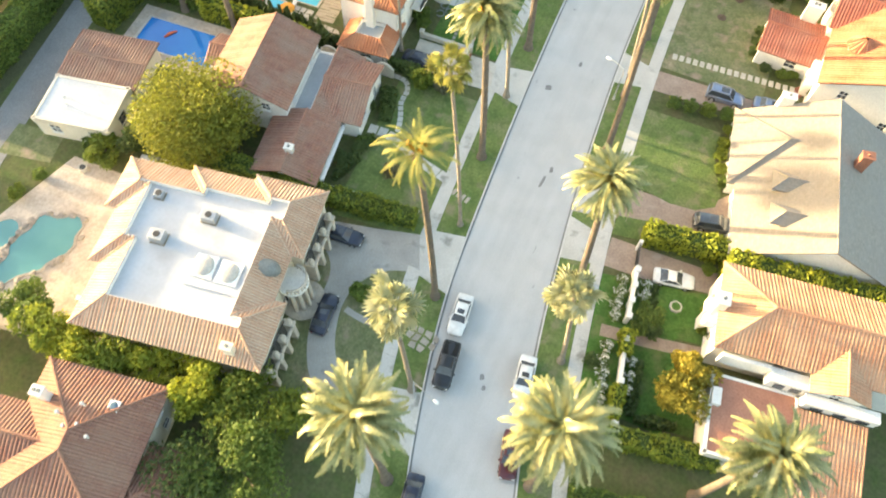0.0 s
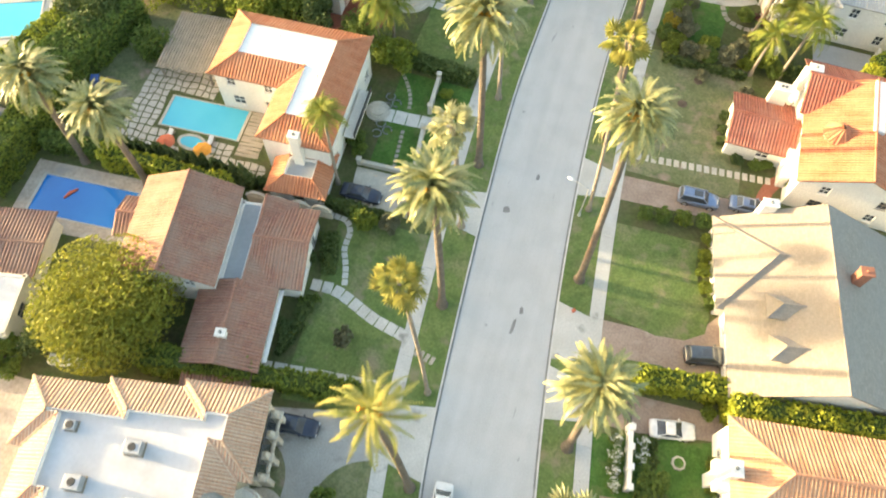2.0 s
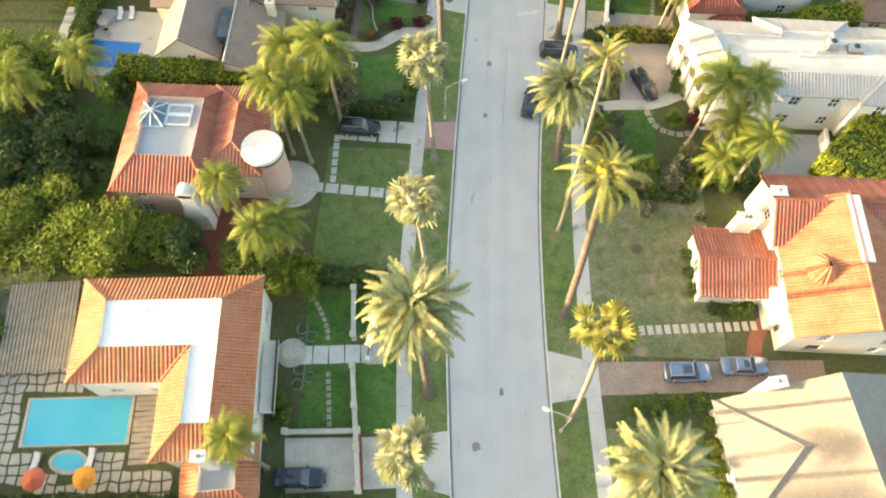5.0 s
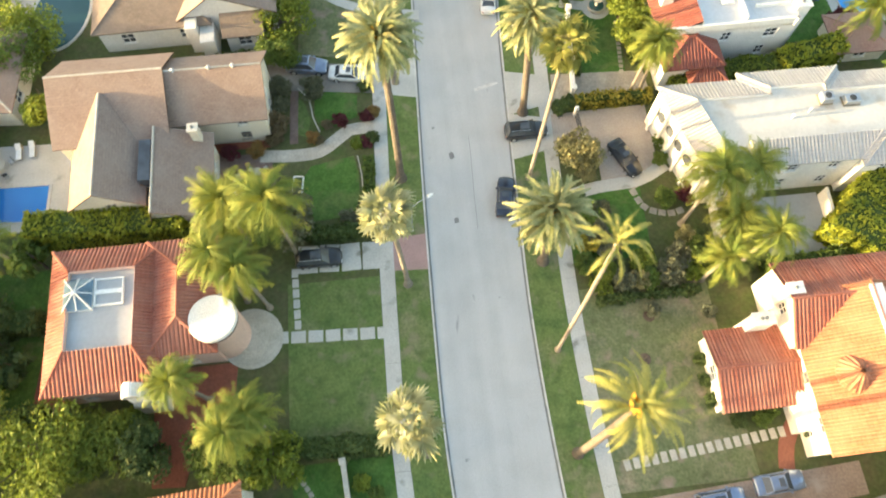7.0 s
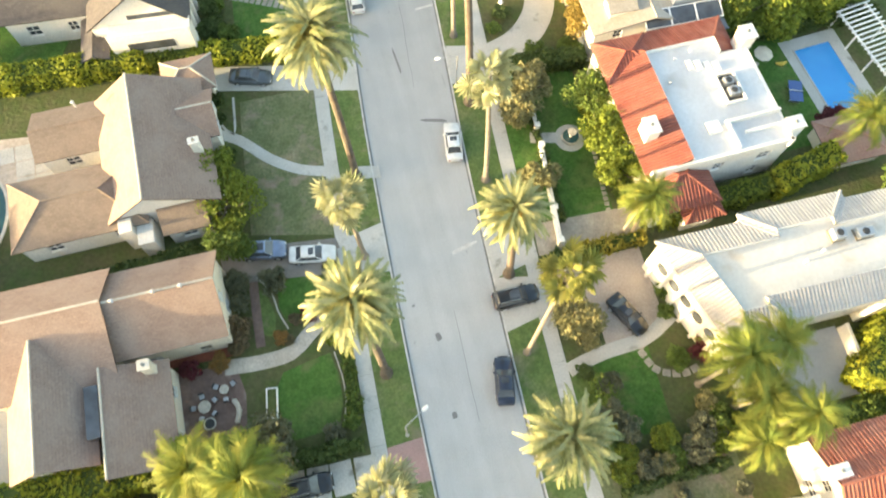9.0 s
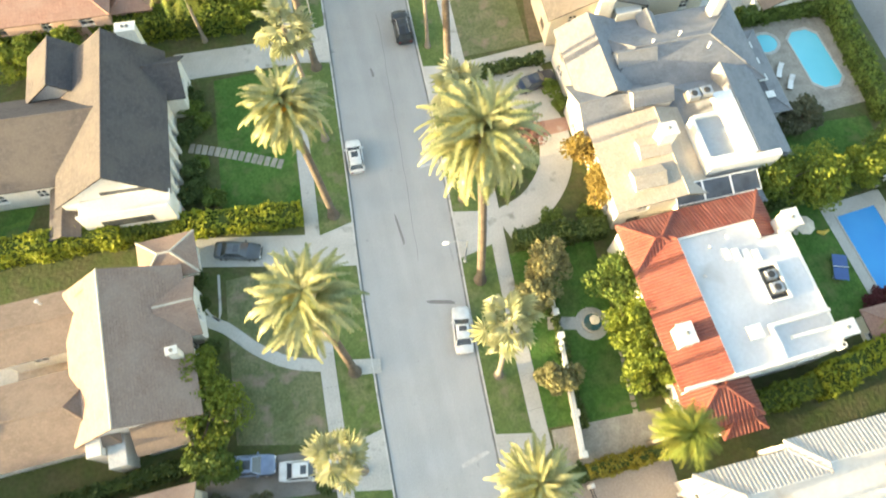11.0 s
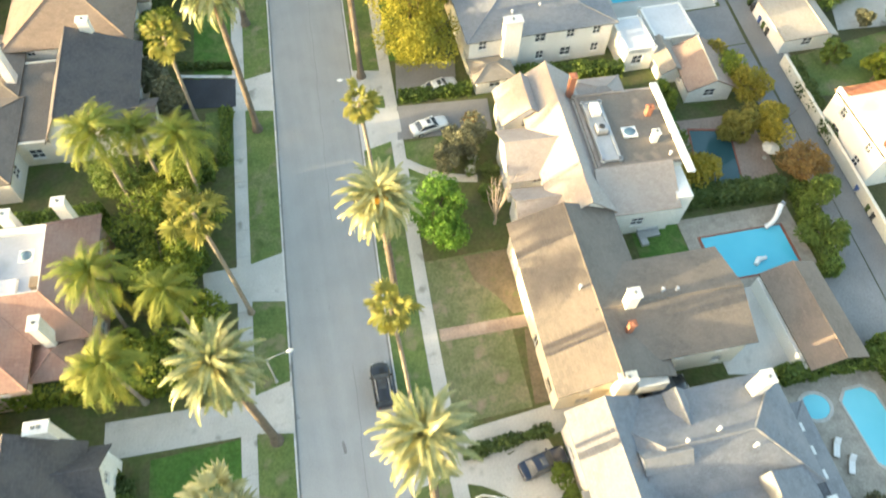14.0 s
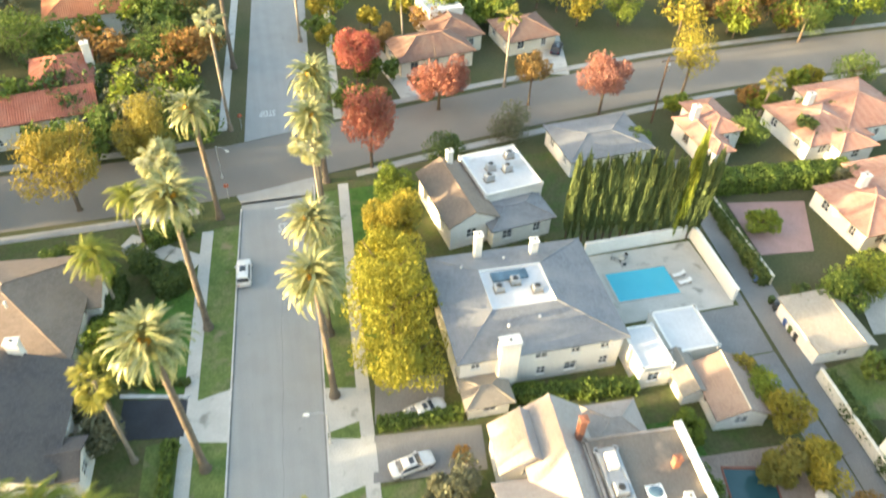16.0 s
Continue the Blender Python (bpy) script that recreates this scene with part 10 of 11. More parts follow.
def car(x, y, heading, style, paint, label, rack=False):
    L, W, H, sh, hood, deck, rb, rr, rf, fb = STYLES[style]
    c = thing("car", x, y, heading, label, "car", "parked cars", z=0.0)
    w = W / 2

    def sec(px, k, low, shoulder, top, inner=0.86):
        return [(px, -w * k * 0.9, low), (px, -w * k, low + 0.22), (px, -w * k, shoulder - 0.12), (px, -w * k * 0.97, shoulder), (px, -w * k * inner, top), (px, 0, top + 0.035), (px, w * k * inner, top), (px, w * k * 0.97, shoulder), (px, w * k, shoulder - 0.12), (px, w * k, low + 0.22), (px, w * k * 0.9, low)]
    h2 = L / 2
    body = [sec(-h2, 0.78, 0.42, deck - 0.18, deck - 0.16), sec(-h2 + 0.12, 0.92, 0.30, deck - 0.05, deck), sec(-h2 + 0.55, 0.99, 0.24, sh, deck + 0.01), sec(rb + 0.3, 1.0, 0.22, sh, sh + 0.02), sec(0, 1.0, 0.22, sh, sh + 0.02), sec(fb - 0.1, 1.0, 0.22, sh - 0.01, sh + 0.01), sec(h2 - 0.75, 0.98, 0.24, hood - 0.08, hood), sec(h2 - 0.22, 0.90, 0.28, hood - 0.20, hood - 0.12), sec(h2, 0.70, 0.40, hood - 0.34, hood - 0.28)]
    part("body", loft(body), paint, c, smooth=True)

    def cab(px, k, z):
        return [(px, -w * k, z), (px, w * k, z)]

    def ring_at(p0, k0, z0, p1, k1, z1):
        return [(p0, -w * k0, z0), (p0, w * k0, z0), (p1, w * k1, z1), (p1, -w * k1, z1)]
    z0, z1 = sh - 0.02, H - 0.05
    bm = bmesh.new()
    base = [bm.verts.new(p) for p in ((rb, -w * 0.88, z0), (fb, -w * 0.88, z0), (fb, w * 0.88, z0), (rb, w * 0.88, z0))]
    top = [bm.verts.new(p) for p in ((rr, -w * 0.70, z1), (rf, -w * 0.70, z1), (rf, w * 0.70, z1), (rr, w * 0.70, z1))]
    for k in range(4):
        bm.faces.new((base[k], base[(k + 1) % 4], top[(k + 1) % 4], top[k]))
    bm.faces.new(top)
    part("window_glass", bm, GLASS_DARK, c, "dark tinted glass")
    part("roof", loft([[(px, -w * k, H - 0.075), (px, -w * k * 0.9, H - 0.02), (px, 0, H), (px, w * k * 0.9, H - 0.02), (px, w * k, H - 0.075)] for px, k in ((rr - 0.06, 0.66), (rr + 0.15, 0.73), (rf - 0.15, 0.73), (rf + 0.05, 0.68))]), paint, c, smooth=True)
    for s in (-1, 1):
        for a, b in (((fb, z0), (rf, z1)), ((rb, z0), (rr, z1))):
            part("pillar", tube(bmesh.new(), [(a[0], s * w * 0.885, a[1]), (b[0], s * w * 0.705, b[1])], [0.05, 0.045], 6), paint, c)
        part("mirror", boxed(fb - 0.42, fb - 0.22, s * w - 0.02 if s > 0 else -w - 0.17, s * w + 0.17 if s > 0 else -w + 0.02, sh - 0.02, sh + 0.12, bevel=0.03), paint, c)
        part("headlight", boxed(h2 - 0.26, h2 - 0.03, min(s * w * 0.48, s * w * 0.78), max(s * w * 0.48, s * w * 0.78), hood - 0.33, hood - 0.2, bevel=0.03), LIGHT_LENS, c)
        part("tail_light", boxed(-h2 - 0.01, -h2 + 0.18, min(s * w * 0.5, s * w * 0.8), max(s * w * 0.5, s * w * 0.8), deck - 0.34, deck - 0.17, bevel=0.03), TAIL_LENS, c)
        for px in (h2 - 0.92, -h2 + 0.95):
            r = 0.34 if style not in ("suv", "pickup") else 0.39
            bm = cyl(bmesh.new(), 0, 0, -0.11, 0.11, r, r, 18)
            bm.transform(Matrix.Translation((px, s * (w - 0.10), r)) @ pose(0, 0, 0, 90, 0, 0))
            wheel = part("wheel", bm, RUBBER, c)
            bm = cyl(bmesh.new(), 0, 0, -0.02, 0.02, r * 0.66, r * 0.6, 12)
            bm.transform(Matrix.Translation((px, s * (w + 0.015), r)) @ pose(0, 0, 0, -90 * s, 0, 0))
            part("rim", bm, ALLOY, wheel)
        if rack:
            part("roof_rail", tube(bmesh.new(), [(rr + 0.1, s * w * 0.66, H + 0.03), (rf - 0.1, s * w * 0.66, H + 0.03)], [0.03, 0.03], 6), ALLOY, c)
    if style in ("sedan", "suv", "hatch"):
        part("sunroof", boxed((rr + rf) / 2 + 0.02, rf - 0.12, -w * 0.42, w * 0.42, H - 0.03, H + 0.012, bevel=0.02), GLASS_DARK, c)
    if style == "pickup":
        part("cargo_bed", boxed(-h2 + 0.2, rb - 0.1, -w * 0.8, w * 0.8, deck - 0.3, deck + 0.03, bevel=0.02), RUBBER, c)
    return c


for x, y, hd, style, paint, label, *rk in (
        (-8.4, 27.1, 277, "sedan", CAR_WHITE, "white sedan parked along the kerb"), (-7.4, 21.4, 279, "pickup", CAR_BLACK, "black pickup parked along the kerb"), (-5.0, 8.0, 280, "sedan", CAR_NAVY, "dark blue sedan parked along the kerb"),
        (0.4, 23.6, 279, "sedan", CAR_WHITE, "white sedan parked under the palms"), (2.0, 15.8, 284, "sedan", CAR_MAROON, "dark maroon sedan parked along the kerb"),
        (-21.5, 21.0, 98, "sedan", CAR_NAVY, "dark navy sedan on the looping drive"), (-24.3, 30.2, 6, "sedan", CAR_NAVY, "dark navy sedan beside the hedge"), (13.4, 49.8, 14, "suv", CAR_GREY, "dark grey SUV on the paved drive"), (11.2, 41.1, 12, "coupe", CAR_WHITE, "white coupe with a black roof panel"),
        (9.8, 68.6, 3, "suv", CAR_SILVER, "silver-blue SUV with roof rails", True), (15.7, 69.5, 3, "sedan", CAR_SILVER, "silver-blue sedan behind the SUV"), (-27.4, 57.0, 2, "sedan", CAR_NAVY, "dark sedan in the shaded forecourt"), (-25.2, 96.2, 0, "suv", CAR_BLACK, "black SUV under the palms", True),
        (-1.7, 108.9, 0, "suv", CAR_BLACK, "black SUV standing across the pavement", True), (-5.2, 101.1, 78, "sedan", CAR_NAVY, "dark navy sedan parked along the kerb"), (8.6, 104.4, 294, "sedan", CAR_BLACK, "black sedan standing slantwise on the forecourt"),
        (-25.4, 120.0, 350, "suv", CAR_SILVER, "silver-blue SUV on the gravel drive"), (-20.6, 118.4, 350, "sedan", CAR_WHITE, "white sedan with a dark sunroof"), (-3.3, 127.7, 81, "sedan", CAR_WHITE, "white sedan parked along the kerb"), (-23.4, 141.3, 344, "sedan", CAR_GREY, "dark grey sedan on the concrete drive"),
        (-9.6, 149.3, 87, "hatch", CAR_WHITE, "small white hatchback at the kerb"), (-0.7, 165.0, 88, "suv", CAR_BLACK, "black SUV parked along the kerb", True), (12.5, 154.0, 10, "sedan", CAR_NAVY, "dark blue sedan beside the house"),
        (-3.9, 228.0, 87, "suv", CAR_WHITE, "white SUV parked near the crossing"), (14.4, 202.7, 12, "sedan", CAR_WHITE, "white sedan on the asphalt drive"), (11.6, 196.6, 10, "sedan", CAR_WHITE, "white sedan half under the tree"), (26.6, 158.2, 5, "suv", CAR_BLACK, "black SUV between the houses"),
        (-17.3, 234.0, 304, "sedan", CAR_SILVER, "pale blue sedan on the corner drive"), (57.6, 277.4, 60, "suv", CAR_NAVY, "dark SUV on a drive across the street")):
    car(x, y, hd, style, paint, label, bool(rk))


# ---- street lamps and small things ----
def street_lamp(bx, by, hx, hy, height=5.7):
    l = thing("street_lamp", bx, by, 0, "grey street lamp with a curved arm and white glass head", "street lamp", "street lamps", z=0.1)
    part("foot", cyl(bmesh.new(), 0, 0, -0.1, 0.5, 0.2, 0.14, 12), CURB, l)
    part("pole", tube(bmesh.new(), [(0, 0, 0.3), (0, 0, height - 0.6), (0, 0, height)], [0.09, 0.075, 0.06], 10), METAL_GREY, l)
    dx, dy = hx - bx, hy - by
    part("arm", tube(bmesh.new(), [(0, 0, height - 0.2), (dx * 0.4, dy * 0.4, height + 0.12), (dx, dy, height)], [0.055, 0.05, 0.045], 8), METAL_GREY, l)
    bm = bmesh.new()
    bmesh.ops.create_uvsphere(bm, u_segments=14, v_segments=8, radius=1, matrix=Matrix.Translation((dx, dy, height - 0.02)) @ pose(0, 0, 0, 0, 0, math.degrees(math.atan2(dy, dx))) @ Matrix.Diagonal((0.38, 0.2, 0.13, 1)))
    part("head", bm, LAMP_GLASS, l, smooth=True)


for q in ((-9.0, 17.0, -6.3, 16.2), (-2.9, 62.4, -5.1, 63.1), (-15.4, 98.5, -13.4, 99.6), (-1.1, 134.8, -3.2, 135.0), (-10.8, 168.0, -8.6, 168.4), (3.8, 201.2, 1.8, 201.4), (-6.2, 249.5, -4.6, 248.0)):
    street_lamp(*q)


def low_wall(name, x0, y0, x1, y1, height, thick, material, label, posts=0):
    L = math.dist((x0, y0), (x1, y1))
    w = thing(name, x0, y0, math.degrees(math.atan2(y1 - y0, x1 - x0)), label, "wall", "garden walls", z=0.05)
    part("wall", boxed(0, L, -thick / 2, thick / 2, 0, height, bevel=0.03), material, w)
    part("coping", boxed(-0.03, L + 0.03, -thick / 2 - 0.06, thick / 2 + 0.06, height, height + 0.1, bevel=0.03), material, w)
    for k in range(posts):
        s = L * k / max(1, posts - 1)
        part("post", boxed(s - 0.25, s + 0.25, -0.25, 0.25, 0, height + 0.45, bevel=0.04), material, w)
        part("post_cap", boxed(s - 0.32, s + 0.32, -0.32, 0.32, height + 0.45, height + 0.58, bevel=0.04), material, w)
    return w


low_wall("garden_wall", 7.1, 39.8, 7.9, 34.2, 1.5, 0.3, STUCCO_WHITE, "white rendered garden wall with posts", 4)
low_wall("garden_wall", 8.5, 31.6, 10.2, 22.6, 1.5, 0.3, STUCCO_WHITE, "white rendered garden wall with posts", 3)
low_wall("garden_wall", -23.4, 67.6, -21.8, 56.0, 1.2, 0.35, STONE, "pale stone garden wall with posts", 4)
low_wall("forecourt_wall", -29.2, 61.1, -22.4, 61.5, 0.7, 0.35, STONE, "low pale stone wall with two square posts", 2)
low_wall("garden_wall", -24.0, 75.8, -23.6, 70.8, 1.2, 0.35, STONE, "pale stone garden wall with posts", 2)
low_wall("garden_wall", 4.4, 113.4, 5.8, 124.6, 1.1, 0.3, STUCCO_WHITE, "white rendered front wall with lanterns on posts", 4)
low_wall("garden_wall", 6.0, 127.0, 6.6, 133.6, 1.1, 0.3, STUCCO_WHITE, "white rendered front wall", 2)
low_wall("pool_wall", 41.0, 222.4, 57.4, 222.8, 2.2, 0.4, STUCCO_WHITE, "tall white wall round the pool court")
low_wall("pool_wall", 57.4, 222.6, 57.0, 210.4, 2.2, 0.4, STUCCO_WHITE, "tall white wall round the pool court")
low_wall("motor_court_wall", 40.8, 167.0, 40.8, 156.4, 2.0, 0.35, STUCCO_WHITE, "white wall beside the garage")
low_wall("alley_wall", 58.4, 165.0, 60.4, 197.4, 1.6, 0.3, STUCCO_CREAM, "long plain wall along the alley")
low_wall("alley_wall", 63.4, 212.0, 64.0, 236.0, 1.6, 0.3, STUCCO_CREAM, "long plain wall along the alley")
low_wall("back_wall", 31.0, 134.2, 49.0, 133.6, 1.6, 0.25, STUCCO_WHITE, "white wall behind the lawn")
low_wall("court_wall", 28.8, 98.0, 28.4, 91.4, 1.8, 0.25, STUCCO_WHITE, "white wall of the side court")
low_wall("court_wall", 16.6, 98.0, 16.2, 93.4, 1.4, 0.25, STUCCO_WHITE, "white gate wall of the side court", 3)


w = low_wall("garden_wall", -39.4, 52.4, -29.4, 53.2, 1.5, 0.3, STONE, "weathered garden wall with scalloped arches on top")
for k in range(4):
    bm = cyl(bmesh.new(), 0, 0, -0.14, 0.14, 1.15, 1.15, 20)
    bm.transform(Matrix.Translation((1.3 + 2.5 * k, 0, 1.2)) @ pose(0, 0, 0, 90, 0, 0))
    bmesh.ops.bisect_plane(bm, geom=bm.verts[:] + bm.edges[:] + bm.faces[:], plane_co=(0, 0, 1.6), plane_no=(0, 0, -1), clear_outer=True)
    part("arch", bm, STONE, w)
s = thing("fire_hydrant", -0.9, 50.6, 0, "small red fire hydrant beside the kerb", "hydrant", z=0.12)
part("barrel", tube(bmesh.new(), [(0, 0, 0), (0, 0, 0.08), (0, 0, 0.1), (0, 0, 0.58), (0, 0, 0.7)], [0.19, 0.19, 0.13, 0.13, 0.03], 12), FABRIC_RED, s)
part("outlet", tube(bmesh.new(), [(-0.22, 0, 0.42), (0, 0, 0.42), (0.22, 0, 0.42)], [0.07, 0.06, 0.07], 10), FABRIC_RED, s)


def gate(x0, y0, x1, y1, height, label):
    L = math.dist((x0, y0), (x1, y1))
    g = thing("gate", x0, y0, math.degrees(math.atan2(y1 - y0, x1 - x0)), label, "gate", z=0.1)
    for z in (0.15, height):
        part("rail", boxed(0, L, -0.03, 0.03, z, z + 0.07), IRON, g)
    for k in range(int(L / 0.18) + 1):
        part("bar", boxed(k * 0.18, k * 0.18 + 0.035, -0.02, 0.02, 0.15, height + 0.1), IRON, g)
    for s in (0, L):
        part("post", boxed(s - 0.2, s + 0.2, -0.2, 0.2, -0.1, height + 0.4, bevel=0.03), STUCCO_WHITE, g)


gate(7.0, 40.0, 6.4, 43.2, 1.6, "dark iron drive gate between white posts")
gate(4.2, 110.6, 4.4, 107.0, 1.3, "dark iron gate of the forecourt")
gate(-22.0, 68.4, -21.9, 70.2, 1.3, "dark iron garden gate")

# pergolas
for x, y, yaw, w, d, mat, label, hh in ((-56.6, 65.2, 7, 6.4, 8.6, WOOD, "weathered timber pergola over the terrace", 2.7), (45.8, 122.0, 8, 4.0, 10.6, PAINT_WHITE, "white painted pergola by the pool", 2.6)):
    g = thing("pergola", x, y, yaw, label, "pergola", z=0.1)
    for px in (0.15, w - 0.15):
        for k in range(4):
            py = 0.2 + (d - 0.4) * k / 3
            part("post", boxed(px - 0.09, px + 0.09, py - 0.09, py + 0.09, 0, hh - 0.2), mat, g)
        part("beam", boxed(px - 0.07, px + 0.07, 0, d, hh - 0.2, hh), mat, g)
    n = int((d if mat is PAINT_WHITE else w) / (0.6 if mat is PAINT_WHITE else 0.34))
    for k in range(n + 1):
        if mat is PAINT_WHITE:
            s = d * k / n
            part("slat", boxed(-0.3, w + 0.3, s - 0.09, s + 0.09, hh, hh + 0.14), mat, g)
        else:
            s = w * k / n
            part("slat", boxed(s - 0.14, s + 0.14, -0.3 + rnd.uniform(-0.2, 0.2), d + 0.3, hh + rnd.uniform(0, 0.03), hh + 0.12), mat, g)

# fountain
f = thing("fountain", 9.5, 125.3, 0, "round tiered stone garden fountain", "fountain", z=0.1)
part("paving_ring", cyl(bmesh.new(), 0, 0, -0.05, 0.07, 1.7, 1.7, 32), CONCRETE, f)
part("basin", cyl(bmesh.new(), 0, 0, 0.07, 0.5, 1.0, 1.05, 28), STONE, f)
part("water", cyl(bmesh.new(), 0, 0, 0.5, 0.51, 0.9, 0.9, 28), WATER_DARK, f)
part("pedestal", tube(bmesh.new(), [(0, 0, 0.4), (0, 0, 0.8), (0, 0, 1.2)], [0.22, 0.13, 0.18], 12), STONE, f)
part("bowl", cyl(bmesh.new(), 0, 0, 1.2, 1.4, 0.2, 0.5, 20), STONE, f)
f = thing("flower_bed", 12.4, 38.2, 20, "pale diamond-shaped rose bed border in the lawn", "flower bed", z=0.13)
bm = bmesh.new()
bmesh.ops.create_cone(bm, cap_ends=True, segments=8, radius1=0.75, radius2=0.7, depth=0.2, matrix=Matrix.Translation((0, 0, 0.1)))
part("border", bm, STONE, f)
part("soil", cyl(bmesh.new(), 0, 0, 0.2, 0.22, 0.5, 0.5, 8), GRASS_DEEP, f)
for x, y in ((-28.6, 70.8), (-28.4, 66.6)):
    b = thing("parterre", x, y, 0, "scrolled low box-hedge parterre in the lawn", "flower bed", "parterres", z=0.13)
    for k in range(3):
        a = radians(120 * k)
        pts = [(0.7 * math.cos(a) + 0.55 * math.cos(a + u * 5.2), 0.9 * math.sin(a) + 0.55 * math.sin(a + u * 5.2), 0.1) for u in [i / 12 for i in range(13)]]
        part("scroll", tube(bmesh.new(), pts, [0.09] * 13, 6), METAL_LEAD, b)


def parasol(x, y, mat, label):
    p = thing("parasol", x, y, rnd.uniform(0, 90), label, "parasol", "parasols", z=0.14)
    part("base", cyl(bmesh.new(), 0, 0, 0, 0.1, 0.3, 0.28, 14), STONE, p)
    part("pole", cyl(bmesh.new(), 0, 0, 0.1, 2.3, 0.03, 0.03, 8), WOOD, p)
    part("canopy", cyl(bmesh.new(), 0, 0, 1.95, 2.4, 1.1, 0.04, 8), mat, p)


def lounger(x, y, yaw, mat=None):
    s = thing("sun_lounger", x, y, yaw, "low sun lounger with a pale cushion", "sun lounger", "sun loungers", z=0.14)
    part("frame", boxed(-0.95, 0.95, -0.32, 0.32, 0.22, 0.3, bevel=0.02), WOOD, s)
    for lx in (-0.8, 0.8):
        for ly in (-0.26, 0.26):
            part("leg", boxed(lx - 0.03, lx + 0.03, ly - 0.03, ly + 0.03, 0, 0.22), WOOD, s)
    part("cushion", boxed(-0.95, 0.35, -0.3, 0.3, 0.3, 0.4, bevel=0.04), mat or PAINT_WHITE, s)
    bm = boxed(0, 0.7, -0.3, 0.3, 0.0, 0.1, bevel=0.04)
    bm.transform(Matrix.Translation((0.33, 0, 0.32)) @ pose(0, 0, 0, 0, -35, 0))
    part("backrest", bm, mat or PAINT_WHITE, s)


def table_set(x, y, r=0.6, chairs=4):
    t = thing("garden_table", x, y, 0, "round stone-topped garden table", "table", "garden tables", z=0.14)
    part("top", cyl(bmesh.new(), 0, 0, 0.7, 0.75, r, r, 20), STONE, t)
    part("leg", cyl(bmesh.new(), 0, 0, 0, 0.7, 0.12, 0.08, 10), IRON, t)
    for k in range(chairs):
        a = 2 * math.pi * k / chairs + 0.5
        ch = thing("garden_chair", x + math.cos(a) * (r + 0.5), y + math.sin(a) * (r + 0.5), math.degrees(a), "dark garden chair with a grey cushion", "chair", "garden chairs", z=0.14)
        part("seat", boxed(-0.24, 0.24, -0.24, 0.24, 0.4, 0.47, bevel=0.02), METAL_GREY, ch)
        part("backrest", boxed(0.2, 0.25, -0.24, 0.24, 0.47, 0.9, bevel=0.02), IRON, ch)
        for lx in (-0.2, 0.2):
            for ly in (-0.2, 0.2):
                part("leg", boxed(lx - 0.02, lx + 0.02, ly - 0.02, ly + 0.02, 0, 0.4), IRON, ch)


parasol(-50.9, 55.7, FABRIC_RED, "faded red garden parasol by the pool")
parasol(-46.4, 56.0, FABRIC_ORANGE, "bright orange garden parasol by the pool")
parasol(33.8, 129.5, FABRIC_SAND, "sand-coloured garden parasol on the lawn")
parasol(50.6, 183.0, FABRIC_SAND, "pale pink garden parasol by the alley")
for q in ((-52.0, 57.4, 80), (-47.0, 58.0, 85), (-45.4, 11.6, 15), (-46.4, 23.6, 40), (-45.2, 13.4, 20), (-56.8, 112.0, 95), (-55.4, 112.2, 95), (41.2, 147.0, 60), (40.6, 148.8, 60), (52.0, 216.0, 5), (52.2, 214.6, 5), (36.8, 171.0, 80), (43.0, 167.2, 10), (45.0, 167.0, 10)):
    lounger(*q)
for q in ((-33.2, 105.6, 0.6, 5), (-31.2, 106.8, 0.45, 3), (-58.5, 110.4, 0.7, 4), (49.0, 187.0, 0.55, 4), (45.5, 220.2, 0.5, 3)):
    table_set(*q)
s = thing("garden_bench", -30.4, 104.6, 0, "curved pale stone bench round the fire bowl", "bench", z=0.14)
arc_pts = [(-1.5 + 1.7 * math.cos(radians(a)), 1.7 * math.sin(radians(a)), 0.4) for a in range(-36, 37, 9)]
part("seat", tube(bmesh.new(), arc_pts, [0.24] * len(arc_pts), 8), STONE, s)
for a in (0, len(arc_pts) // 2, -1):
    part("support", boxed(arc_pts[a][0] - 0.2, arc_pts[a][0] + 0.2, arc_pts[a][1] - 0.15, arc_pts[a][1] + 0.15, 0, 0.4, bevel=0.03), STONE, s)
s = thing("raised_bed", -27.1, 104.5, -8, "rectangular white-framed raised bed on the lawn", "flower bed", z=0.13)
for a in ((-0.55, -0.43, -1.45, 1.45), (0.43, 0.55, -1.45, 1.45), (-0.43, 0.43, -1.45, -1.33), (-0.43, 0.43, 1.33, 1.45)):
    part("board", boxed(*a, 0, 0.45, bevel=0.02), PAINT_WHITE, s)
part("soil", boxed(-0.43, 0.43, -1.33, 1.33, 0.0, 0.3), SOIL, s)
s = thing("fire_bowl", -33.0, 104.0, 0, "round pale fire bowl on the brick patio", "fire pit", z=0.14)
part("bowl", cyl(bmesh.new(), 0, 0, 0, 0.4, 0.35, 0.6, 20), STONE, s)
part("ash", cyl(bmesh.new(), 0, 0, 0.4, 0.41, 0.46, 0.46, 20), IRON, s)
s = thing("pool_float", 36.6, 128.8, 0, "yellow and pale blue float lying on the lawn", "pool float", z=0.14)
part("tube", tube(bmesh.new(), [(-0.6, 0.2, 0.12), (0, -0.1, 0.14), (0.7, 0.1, 0.12)], [0.14, 0.26, 0.12], 10), PLASTIC_YELLOW, s)
s = thing("garden_sofa", 32.2, 175.8, 0, "dark grey corner sofa on the lawn", "sofa", z=0.13)
part("base", boxed(-1.3, 1.3, -0.45, 0.45, 0.05, 0.4, bevel=0.05), METAL_GREY, s)
part("backrest", boxed(-1.3, 1.3, 0.35, 0.6, 0.4, 0.8, bevel=0.05), METAL_GREY, s)
